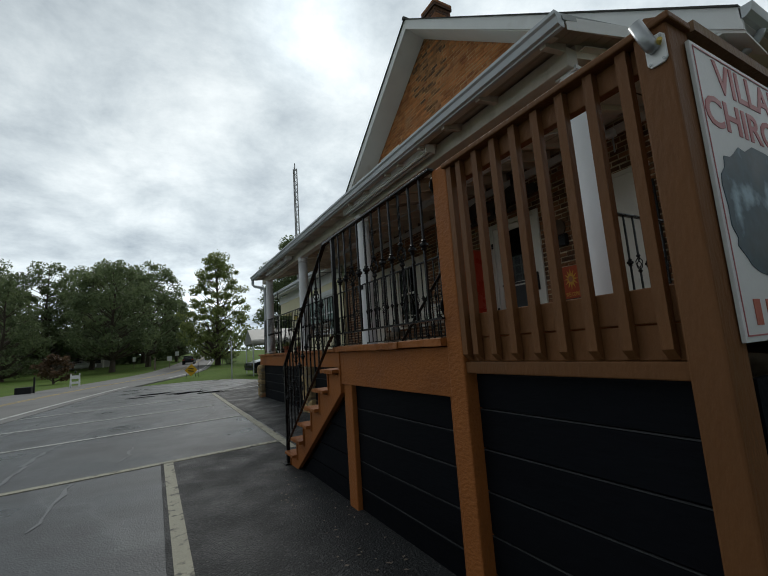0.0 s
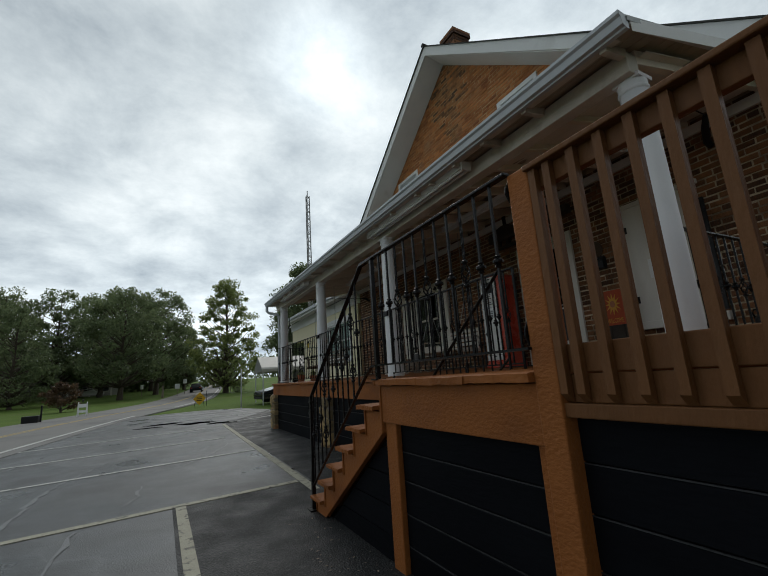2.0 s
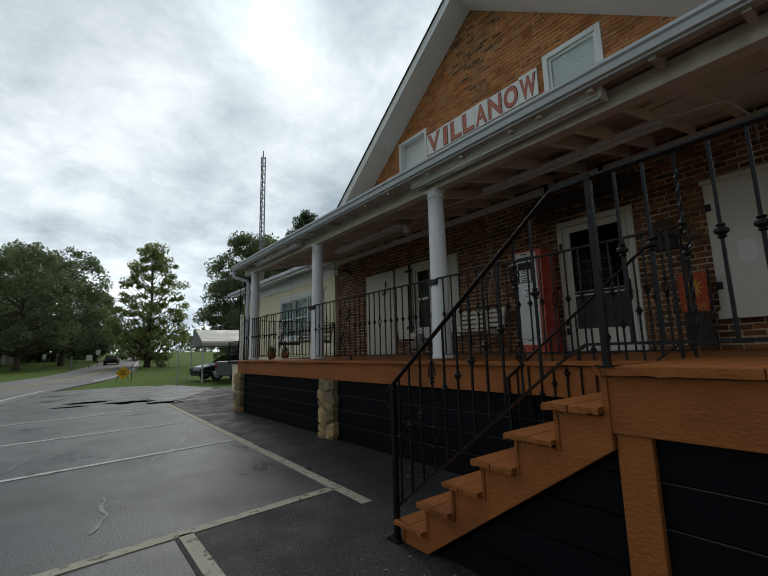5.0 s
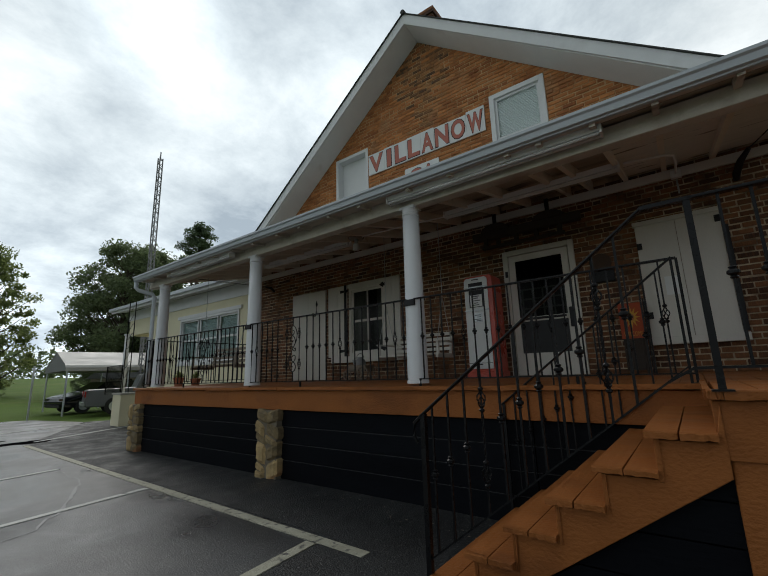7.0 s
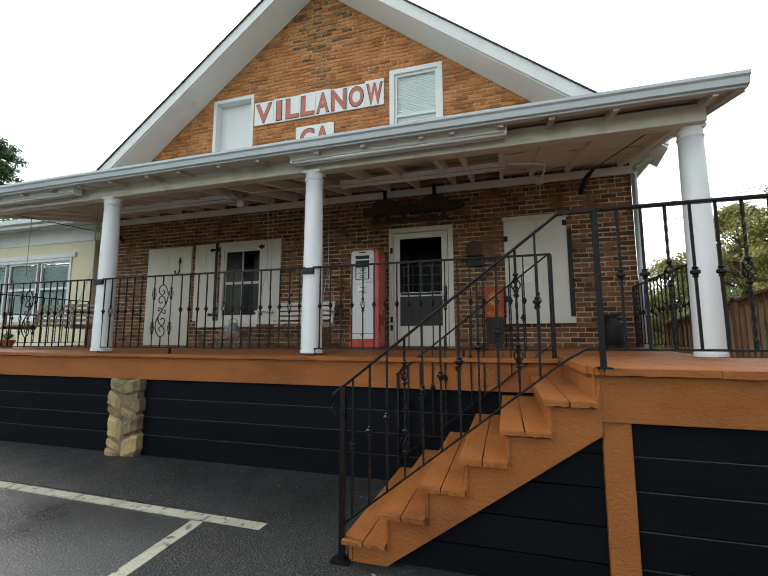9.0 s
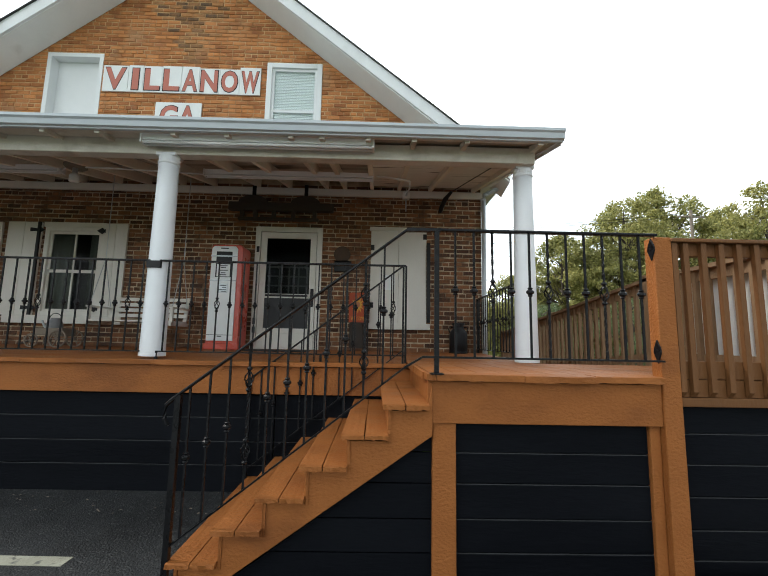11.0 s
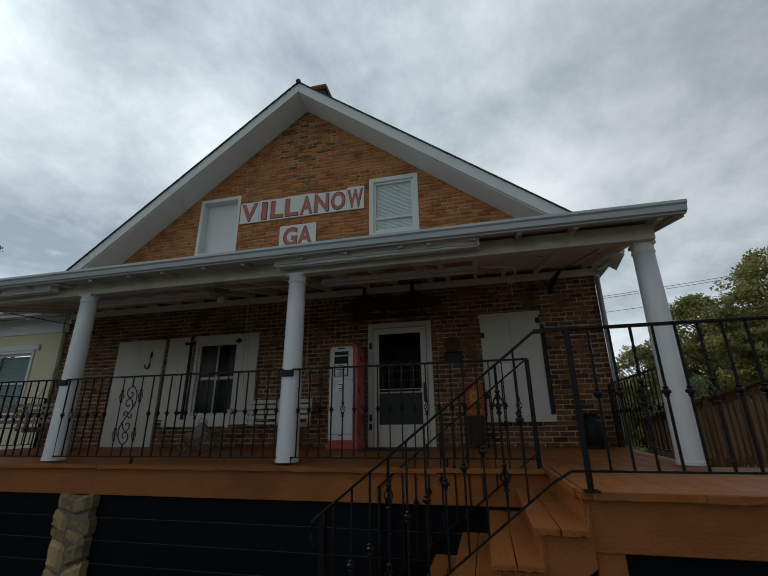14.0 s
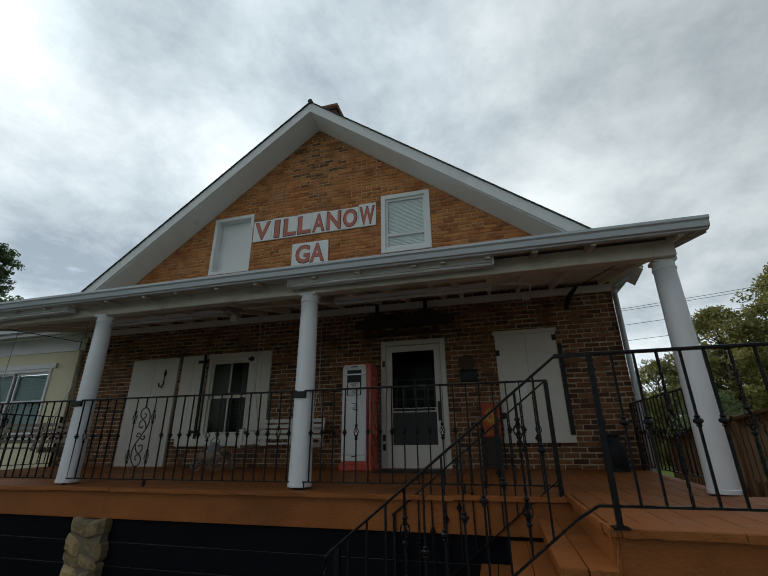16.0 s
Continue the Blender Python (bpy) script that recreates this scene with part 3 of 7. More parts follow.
def seam(points, width, seed):
    """A meandering pale seam where one layer of asphalt meets another."""
    r = random.Random(seed)
    p = [Vector(q) for q in points]
    line = []
    for a, b in zip(p, p[1:]):
        n = max(2, int((b - a).length / 0.12))
        line += [a.lerp(b, k / n) + Vector((r.uniform(-0.03, 0.03), r.uniform(-0.03, 0.03))) for k in range(n)]
    left, right = [], []
    for k in range(1, len(line) - 1):
        d = (line[k + 1] - line[k - 1]).normalized()
        w = width * r.uniform(0.3, 1.0) * math.sin(math.pi * k / len(line)) ** 0.5
        left.append(line[k] + Vector((-d.y, d.x)) * w)
        right.append(line[k] - Vector((-d.y, d.x)) * w * 0.5)
    m = Mesh()
    n = len(left)
    m.add([(q.x, q.y, G + 0.001) for q in left] + [(q.x, q.y, G + 0.001) for q in right], [(k, n + k, n + k + 1, k + 1) for k in range(n - 1)])
    return solid("asphalt_seam", m, SEAM, "pale meandering seam in the patched asphalt", "seam", group="asphalt seams")


seam([(-1.30, 4.6), (-1.20, 5.7), (-1.23, 7.5), (-1.10, 8.4), (-0.70, 9.9), (-0.2, 10.3)], 0.05, 1)
seam([(-0.60, 4.2), (-0.57, 5.1), (-0.50, 5.9)], 0.04, 2)
seam([(-0.05, 7.4), (-0.10, 6.7), (-0.22, 6.3), (-0.5, 6.1)], 0.035, 3)
seam([(1.45, 11.6), (1.40, 10.3), (0.8, 8.9), (0.45, 8.4), (-0.1, 8.2)], 0.03, 4)
seam([(-2.6, 9.4), (-2.2, 11.0), (-2.0, 12.6), (-1.2, 13.4)], 0.05, 5)
# Puddles whose reflection of the trees is put into a flat black.
for cx, cy, rx, ry, seed in ((0.25, 17.9, 0.60, 0.34, 1), (1.20, 16.9, 0.60, 0.42, 2), (2.05, 16.0, 0.60, 0.30, 3), (-0.2, 16.9, 0.45, 0.18, 4)):
    rng = random.Random(seed)
    poly = [(cx + rx * math.cos(a) * rng.uniform(0.6, 1.2), cy + ry * math.sin(a) * rng.uniform(0.6, 1.3)) for a in (2 * math.pi * k / 18 for k in range(18))]
    solid("wet_patch", Mesh().prism(poly, "z", 0.0, G + 0.003), PUDDLE, "puddle on the asphalt, its dark tree reflection painted black", "puddle")

# ---- brick building ----
RIDGE_Y, SLOPE, SLOPE_N = 7.05, 0.785, 0.757
APEX_WALL = 8.43


def gable_half(z, slope):
    """The gable wall's reach from the ridge at height z."""
    return (APEX_WALL - z) / slope


Y0, Y1 = 1.80, 12.40
OPENINGS = {
    "door": (4.50, 5.62, DECK, 3.33),
    "window_low": (8.14, 9.12, 1.76, 3.24),
    "window_high": (4.62, 5.60, 5.06, 6.34),
    "niche_high": (8.50, 9.48, 5.06, 6.42),
}


def spans(z, lo, hi):
    """Runs of wall at height z between lo and hi, with the openings left out."""
    runs = [(lo, hi)]
    for a, b, c, d in OPENINGS.values():
        if c < z < d:
            cut = []
            for p, q in runs:
                if b <= p or a >= q:
                    cut.append((p, q))
                else:
                    if a > p:
                        cut.append((p, a))
                    if b < q:
                        cut.append((b, q))
            runs = cut
    return runs


def extent(z):
    return max(Y0, RIDGE_Y - gable_half(z, SLOPE)), min(Y1, RIDGE_Y + gable_half(z, SLOPE_N))


def wall_slab(z_low, z_high):
    levels = sorted({z_low, z_high, *(c for o in OPENINGS.values() for c in o[2:] if z_low < c < z_high), *(z for z in (APEX_WALL - SLOPE * (RIDGE_Y - Y0), APEX_WALL - SLOPE_N * (Y1 - RIDGE_Y)) if z_low < z < z_high)})
    m = Mesh()
    for a, b in zip(levels, levels[1:]):
        la, ha = extent(a + 1e-6)
        lb, hb = extent(b - 1e-6)
        for p, q in spans((a + b) / 2, min(la, lb), max(ha, hb)):
            p0, p1 = (la, lb) if p == min(la, lb) else (p, p)
            q0, q1 = (ha, hb) if q == max(ha, hb) else (q, q)
            m.prism([(p0, a), (q0, a), (q1, b), (p1, b)], "x", XF + 0.009, XF + 0.30)
    return m


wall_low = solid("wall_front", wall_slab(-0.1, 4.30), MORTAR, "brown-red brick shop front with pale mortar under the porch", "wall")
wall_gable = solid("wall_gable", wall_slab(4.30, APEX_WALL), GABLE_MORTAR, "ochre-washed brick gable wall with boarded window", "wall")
solid("wall_south", box(XF + 0.30, 17.0, Y0, Y0 + 0.3, -0.1, 4.6), BRICK, "brown-red brick side wall", "wall")
solid("wall_north", box(XF + 0.30, 17.0, Y1 - 0.3, Y1, -0.1, 4.6), BRICK, "brown-red brick side wall", "wall")
solid("wall_back", box(17.0, 17.3, Y0, Y1, -0.1, 4.6), BRICK, "brown-red brick back wall", "wall")
solid("floor", box(XF + 0.3, 17.0, Y0 + 0.3, Y1 - 0.3, DECK - 0.2, DECK), DARK_WOOD, "dark wooden shop floor", "floor")
# Added inner surfaces, coloured near-black so the rooms look unlit.
solid("ceiling", box(XF + 0.3, 17.0, Y0 + 0.3, Y1 - 0.3, 4.1, 4.2), UNLIT_ROOM, "shop ceiling coloured near-black for the unlit room", "ceiling")
solid("wall_inner", box(9.0, 9.1, Y0 + 0.3, Y1 - 0.3, DECK, 4.1), UNLIT_ROOM, "inner shop wall coloured near-black for the unlit room", "wall")
solid("attic_wall", Mesh().prism([(2.2, 4.3), (11.9, 4.3), (RIDGE_Y, 8.1)], "x", 8.0, 8.1), UNLIT_ROOM, "attic partition coloured near-black for the unlit attic", "wall")

# main roof: two slabs that overhang the gable, with fascia and soffit
XR = 5.19


def roof_side(sign):
    half, slope = (5.30, SLOPE_N) if sign > 0 else (5.60, SLOPE)
    foot_y, foot_z = RIDGE_Y + sign * half, 8.72 - slope * half
    slab = Mesh().prism([(RIDGE_Y, 8.72), (foot_y, foot_z), (foot_y, foot_z - 0.022), (RIDGE_Y, 8.698)], "x", XR - 0.03, 17.5)
    fascia = Mesh().prism([(RIDGE_Y, 8.698), (foot_y, foot_z - 0.022), (foot_y, foot_z - 0.26), (RIDGE_Y, 8.46)], "x", XR, XR + 0.04)
    v = [(x, y, top - d) for x, d in ((XR + 0.04, 0.23), (XF - 0.01, 0.315)) for y, top in ((RIDGE_Y, 8.72), (foot_y, foot_z)) for d in (d, d + 0.03)]
    soffit = Mesh().add(v, [(0, 2, 3, 1), (4, 5, 7, 6), (0, 4, 6, 2), (1, 3, 7, 5), (0, 1, 5, 4), (2, 6, 7, 3)])
    return slab, fascia, soffit


roof = thing("roof", 0, 0, 0, "gable roof of dark shingles with white fascia", "roof", kind="structure")
for sign in (-1, 1):
    slab, fascia, soffit = roof_side(sign)
    part("roof_slope", slab, SHINGLE, roof, "dark shingle roof slope")
    part("fascia", fascia, TRIM_WHITE, roof, "white painted rake fascia")
    part("soffit", soffit, SOFFIT, roof, "grey-white painted soffit")
part("eave_gutter", Mesh().prism([(1.46, 4.30), (1.46, 4.18), (1.42, 4.18), (1.37, 4.22), (1.35, 4.30)], "x", XR, 17.4), GUTTER, roof, "grey-white eave gutter")
part("eave_soffit", box(XR + 0.05, 17.4, 1.46, 1.795, 4.17, 4.19), SOFFIT, roof, "white eave soffit")
part("ridge_cap", Mesh().tube([(XR - 0.05, RIDGE_Y, 8.72), (17.5, RIDGE_Y, 8.72)], 0.05, 8), SHINGLE, roof)

chimney = thing("chimney", 6.05, 6.93, 8.62, "red-brown brick chimney behind the roof ridge", "chimney")
rng = random.Random(5)
cm = Mesh()
for i in range(15):
    z = -0.6 + i * 0.078
    grow = 0.03 if i > 12 else 0.0
    cm.box(-0.23 - grow, 0.23 + grow, -0.23 - grow, 0.23 + grow, z, z + 0.066)
part("stack", cm, BRICK, chimney)
part("core", box(-0.22, 0.22, -0.22, 0.22, -0.6, 0.56), MORTAR, chimney)
part("cap", box(-0.20, 0.20, -0.20, 0.20, 0.56, 0.60), CONCRETE, chimney)


# ---- openings of the front ----
def framed(y0, y1, z0, z1, w, x0, x1):
    """A frame of four bars round an opening."""
    return Mesh().box(x0, x1, y0, y0 + w, z0, z1).box(x0, x1, y1 - w, y1, z0, z1).box(x0, x1, y0 + w, y1 - w, z1 - w, z1).box(x0, x1, y0 + w, y1 - w, z0, z0 + w)


def door_front():
    y0, y1, z0, z1 = OPENINGS["door"]
    d = thing("door_1", XF, (y0 + y1) / 2, DECK, "white storm door with dark screen panes, closed", "door", kind="structure")
    h, top = (y1 - y0) / 2, z1 - DECK
    fr = Mesh().box(-0.03, 0.12, -h, -h + 0.085, 0, top).box(-0.03, 0.12, h - 0.085, h, 0, top).box(-0.03, 0.12, -h + 0.085, h - 0.085, top - 0.085, top)
    part("door_frame", fr, WHITE, d, "white painted door casing", bevel=0.006)
    a = h - 0.095
    leaf = Mesh().box(-0.012, 0.03, -a, -a + 0.10, 0.02, top - 0.095).box(-0.012, 0.03, a - 0.10, a, 0.02, top - 0.095)
    leaf.box(-0.012, 0.03, -a + 0.10, a - 0.10, top - 0.195, top - 0.095).box(-0.012, 0.03, -a + 0.10, a - 0.10, 0.02, 0.36).box(-0.012, 0.03, -a + 0.10, a - 0.10, 0.86, 0.93)
    leaf.box(-0.018, -0.012, -a + 0.14, a - 0.14, 0.27, 0.275)
    part("door_leaf", leaf, WHITE, d, "white aluminium storm door leaf", bevel=0.004)
    part("pane", box(0.005, 0.011, -a + 0.10, a - 0.10, 0.93, top - 0.195), DIM_GLASS, d, "dull upper glass pane").visible_shadow = False
    part("screen", box(0.004, 0.010, -a + 0.10, a - 0.10, 0.36, 0.86), SCREEN, d, "dark lower screen")
    part("closer", Mesh().tube([(-0.03, -a + 0.12, 0.90), (-0.03, a - 0.12, 0.90)], 0.018, 8), BLACK_PAINT, d, "black door closer bar")
    hd = Mesh().box(-0.05, -0.012, -a + 0.02, -a + 0.07, 0.72, 1.02)
    part("door_handle", hd, BLACK_PAINT, d, "black door handle", bevel=0.01)
    for z in (0.28, 0.42, 1.62):
        part("hinge", box(-0.038, -0.03, h - 0.075, h - 0.03, z, z + 0.10), BLACK_PAINT, d, "black hinge")
    inner = Mesh()
    for k in range(5):
        y = -a + 0.14 + k * (2 * a - 0.28) / 4
        inner.box(0.10, 0.125, y - 0.011, y + 0.011, 0.92, 1.40)
    for z in (0.92, 1.08, 1.24, 1.40):
        inner.box(0.10, 0.125, -a + 0.1, a - 0.1, z - 0.011, z + 0.011)
    part("muntin_grid", inner, GREY_SLAT, d, "grey inner door grid")
    part("inner_panel", box(0.10, 0.13, -a, a, 0.0, 0.90), DARK_WOOD, d)
    return d


door_front()


def window_low():
    y0, y1, z0, z1 = OPENINGS["window_low"]
    w = thing("window_1", XF, (y0 + y1) / 2, z0, "white sash window between open shutters with pale curtains", "window", kind="structure")
    h, top = (y1 - y0) / 2, z1 - z0
    part("window_frame", framed(-h, h, 0, top, 0.07, -0.02, 0.14), WHITE, w, bevel=0.005)
    part("lintel_board", box(-0.035, 0.02, -h - 0.02, h + 0.02, top, top + 0.08), WHITE, w)
    sash = Mesh().box(0.02, 0.06, -h + 0.07, h - 0.07, top * 0.5 - 0.025, top * 0.5 + 0.025)
    sash.box(0.02, 0.06, -0.012, 0.012, 0.07, top - 0.07).box(0.02, 0.06, -h + 0.07, -h + 0.11, 0.07, top - 0.07).box(0.02, 0.06, h - 0.11, h - 0.07, 0.07, top - 0.07)
    sash.box(0.02, 0.06, -h + 0.11, h - 0.11, 0.07, 0.11).box(0.02, 0.06, -h + 0.11, h - 0.11, top - 0.11, top - 0.07)
    part("sash", sash, WHITE, w)
    for s in (-1, 1):
        part("pane", box(0.036, 0.042, min(0, s * (h - 0.1)), max(0, s * (h - 0.1)), 0.1, top - 0.1), DIM_GLASS, w).visible_shadow = False
        cur = Mesh()
        a0, a1 = (0.03, 0.38) if s > 0 else (-0.34, -0.22)
        n = 12
        pts = [(0.085 + 0.015 * math.sin(i * 1.9), a0 + (a1 - a0) * i / n) for i in range(n + 1)]
        for (xa, ya), (xb, yb) in zip(pts, pts[1:]):
            cur.add([(xa, ya, 0.05), (xb, yb, 0.05), (xb, yb, top - 0.05), (xa, ya, top - 0.05), (xa + 0.004, ya, 0.05), (xb + 0.004, yb, 0.05), (xb + 0.004, yb, top - 0.05), (xa + 0.004, ya, top - 0.05)],
                    [(0, 1, 2, 3), (7, 6, 5, 4), (0, 4, 5, 1), (3, 2, 6, 7)])
        part("curtain", cur, CURTAIN, w, "pale hanging curtain", smooth=True)
    bl = Mesh()
    for i in range(26):
        z = 0.12 + i * 0.024
        bl.box(0.085, 0.105, -h + 0.08, -0.12, z, z + 0.004)
    part("blind", bl, GREY_SLAT, w, "dull slatted blind")
    part("window_sill", box(-0.10, 0.05, -h - 0.46, h + 0.46, -0.13, 0.0), WHITE, w, "thick white painted sill", bevel=0.006)
    return w


window_low()


def strap(parent, y, z, length, side):
    """A black fleur-tipped strap hinge lying along y."""
    m = Mesh().prism([(y, z - 0.034), (y + side * length, z - 0.022), (y + side * (length + 0.03), z - 0.055), (y + side * (length + 0.12), z), (y + side * (length + 0.03), z + 0.055), (y + side * length, z + 0.022), (y, z + 0.034)], "x", -0.052, -0.042)
    return part("strap_hinge", m, BLACK_PAINT, parent, "black pointed strap hinge")


def shutter(y0, y1, z0, z1, label, split=0, straps=()):
    """A board shutter against the front; y0 to y1."""
    s = thing("shutter", XF, (y0 + y1) / 2, z0, label, "shutter", group="front shutters")
    h, top = (y1 - y0) / 2, z1 - z0
    n = max(2, split)
    for i in range(n):
        a = -h + 2 * h * i / n
        part("board", box(-0.042, -0.002, a + 0.002, a + 2 * h / n - 0.002, 0, top), WHITE, s, bevel=0.004)
    for y, z, length, side in straps:
        strap(s, y, z, length, side)
    return s


panel = shutter(9.81, 10.93, DECK + 0.02, 3.30, "tall closed white board shutter door with a black hook", 1)
part("hook", Mesh().tube([(-0.06, -0.28, 1.74), (-0.06, -0.28, 1.50), (-0.07, -0.25, 1.44), (-0.08, -0.20, 1.46), (-0.08, -0.19, 1.52)], 0.014, 8), BLACK_PAINT, panel, "black hanging hook")
part("hook_plate", Mesh().prism([(-0.31, 1.70), (-0.28, 1.80), (-0.25, 1.70), (-0.28, 1.66)], "x", -0.056, -0.042), BLACK_PAINT, panel)
sl = shutter(9.17, 9.72, 1.76, 3.31, "open white board shutter beside the window with black hinges", 2)
part("edge_strip", box(-0.075, -0.043, -0.275, -0.235, 0, 1.55), BLACK_PAINT, sl, "black shutter edge bar")
for z in (0.12, 1.42):
    strap(sl, -0.10, z, 0.12, -1)
sr = shutter(7.75, 8.13, 1.76, 3.31, "open white board shutter beside the window with black hinges", 2)
for z in (0.12, 1.42):
    strap(sr, 0.17, z, 0.02, 1)
s3 = shutter(2.74, 3.68, 1.74, 3.30, "closed pair of white board shutters over a window", 2)
part("sill", box(-0.08, 0.0, -0.53, 0.49, -0.10, 0.0), WHITE, s3, "white painted sill", bevel=0.005)
part("head_board", box(-0.06, 0.0, -0.49, 0.49, 1.56, 1.62), WHITE, s3)
part("edge_strip", box(-0.07, -0.043, -0.53, -0.475, 0.02, 1.36), BLACK_PAINT, s3, "black leaning bar along the shutter")
for y, z in ((0.44, 1.22), (0.44, 0.25), (-0.44, 1.42)):
    part("hinge", box(-0.052, -0.042, y - 0.03, y + 0.03, z, z + 0.09), BLACK_PAINT, s3, "black hinge")
part("notice", box(-0.046, -0.0425, 0.06, 0.22, 0.55, 0.80), SIGN_WHITE, s3, "small white paper notice")


def window_high():
    y0, y1, z0, z1 = OPENINGS["window_high"]
    w = thing("window_2", XF, (y0 + y1) / 2, z0, "white double-hung gable window with closed blinds", "window", kind="structure")
    h, top = (y1 - y0) / 2, z1 - z0
    part("window_frame", framed(-h, h, 0, top, 0.09, -0.02, 0.12), TRIM_WHITE, w, bevel=0.006)
    part("sash", framed(-h + 0.09, h - 0.09, 0.09, top - 0.09, 0.045, 0.02, 0.06).box(0.02, 0.06, -h + 0.13, h - 0.13, 0.36, 0.41), TRIM_WHITE, w)
    part("pane", box(0.036, 0.042, -h + 0.13, h - 0.13, 0.13, top - 0.13), GLASS, w).visible_shadow = False
    bl = Mesh()
    for i in range(35):
        z = 0.12 + i * 0.03
        bl.prism([(0.062, z), (0.070, z + 0.027), (0.076, z + 0.027), (0.076, z)], "y", -h + 0.10, h - 0.10)
    for y in (-0.13, 0.13):
        bl.box(0.066, 0.069, y - 0.006, y + 0.006, 0.1, top - 0.1)
    part("blind", bl, BLIND, w, "closed white slatted blind")
    y0, y1, z0, z1 = OPENINGS["niche_high"]
    w = thing("window_3", XF, (y0 + y1) / 2, z0, "gable window opening boarded up and painted white", "window", kind="structure")
    h, top = (y1 - y0) / 2, z1 - z0
    part("window_frame", framed(-h, h, 0, top, 0.07, -0.005, 0.24), TRIM_WHITE, w)
    part("panel", box(0.17, 0.20, -h + 0.07, h - 0.07, 0.07, top - 0.07), TRIM_WHITE, w, "white board filling", bevel=0.003)


window_high()

# gable sign boards
sign = thing("gable_sign", XF, 7.1, 5.70, "white gable board with red letters reading VILLANOW", "sign")
rng = random.Random(3)
edges = [8.46, 8.02, 7.76, 7.43, 7.09, 6.78, 6.42, 6.07, 5.70]
for i, (a, b) in enumerate(zip(edges, edges[1:])):
    up = rng.uniform(-0.03, 0.02)
    part("board", box(-0.03, -0.002, b - 7.1 + 0.002, a - 7.1 - 0.002, 0, 0.505 + up), SIGN_WHITE, sign, "white painted letter plate", bevel=0.004)
for i, (letter, (a, b)) in enumerate(zip("VILLANOW", zip(edges, edges[1:]))):
    w = (a - b) * (0.42 if letter == "I" else 0.80)
    left = (a + b) / 2 + w / 2 - 7.1
    part("letter_outline", facing_west(lettering(letter, w + 0.03, 0.43, 0.003, 0.035), -0.030, left + 0.015, 0.025), BLACK_PAINT, sign, "thin dark letter outline")
    part("letter", facing_west(lettering(letter, w, 0.40, 0.006, 0.03), -0.0305, left, 0.04), SIGN_RED, sign, "faded red painted letter")
sign = thing("gable_sign", XF, 7.1, 5.02, "small white gable board with red letters reading GA", "sign")
part("board", box(-0.03, -0.002, -0.40, 0.40, 0, 0.50), SIGN_WHITE, sign, bevel=0.004)
for letter, left in (("G", 0.30), ("A", -0.02)):
    part("letter_outline", facing_west(lettering(letter, 0.32, 0.42, 0.003, 0.035), -0.030, left + 0.015, 0.03), BLACK_PAINT, sign, "thin dark letter outline")
    part("letter", facing_west(lettering(letter, 0.29, 0.39, 0.006, 0.03), -0.0305, left, 0.045), SIGN_RED, sign, "faded red painted letter")

# ---- porch roof ----
PY0, PY1 = 1.76, 12.60


def roof_z(x):
    """The underside of the porch roof boards."""
    return 3.485 + (x - 2.82) * 0.235


porch_roof = thing("porch_roof", 0, 0, 0, "low porch roof with white ceiling boards and rafters", "roof", kind="structure")
part("roof_sheet", Mesh().prism([(2.76, roof_z(2.76) + 0.03), (XF, roof_z(XF) + 0.03), (XF, roof_z(XF) + 0.07), (2.76, roof_z(2.76) + 0.07)], "y", PY0 - 0.02, PY1 + 0.02), ROOF_METAL, porch_roof, "grey metal roof sheet")
ribs = Mesh()
for i in range(31):
    y = PY0 + 0.02 + i * (PY1 - PY0 - 0.04) / 30
    ribs.prism([(2.74, roof_z(2.74) + 0.07), (XF, roof_z(XF) + 0.07), (XF, roof_z(XF) + 0.10), (2.74, roof_z(2.74) + 0.10)], "y", y - 0.02, y + 0.02)
part("roof_ribs", ribs, ROOF_METAL, porch_roof, kind="stuff")
cb = Mesh()
x = 2.80
while x < XF - 0.03:
    w = min(0.14, XF - 0.015 - x)
    cb.prism([(x, roof_z(x)), (x + w - 0.006, roof_z(x + w - 0.006)), (x + w - 0.006, roof_z(x + w) + 0.03), (x, roof_z(x) + 0.03)], "y", PY0, PY1)
    x += w
# Board colour also holds the shade of the gaps between rafters.
part("ceiling_boards", cb, CEILING_BOARD, porch_roof, "dirty white ceiling boards, darkened for the unlit gaps between rafters", kind="stuff")
part("ceiling_panel", Mesh().prism([(3.2, roof_z(3.2) - 0.062), (XF - 0.06, roof_z(XF - 0.06) - 0.075), (XF - 0.06, roof_z(XF - 0.06) - 0.063), (3.2, roof_z(3.2) - 0.050)], "y", PY0 + 0.10, 3.66), PEELING, porch_roof, "peeling white painted ceiling sheet")
for y in (1.95, 2.69, 3.22, 3.68, 4.14, 4.45, 5.08, 5.61, 6.35, 6.88, 7.46, 7.95, 8.55, 9.10, 9.62, 10.18, 10.75, 11.30, 11.85, 12.36):
    part("rafter", Mesh().prism([(3.16, roof_z(3.16)), (XF - 0.02, roof_z(XF - 0.02)), (XF - 0.02, roof_z(XF) - 0.15), (3.16, roof_z(3.16) - 0.12)], "y", y - 0.03, y + 0.03), CEILING, porch_roof, bevel=0.003)
    part("rafter_tail", Mesh().prism([(2.79, roof_z(2.79)), (3.05, roof_z(3.05)), (3.05, roof_z(3.05) - 0.075), (2.79, roof_z(2.79) - 0.05)], "y", y - 0.025, y + 0.025), BEAM_PAINT, porch_roof)
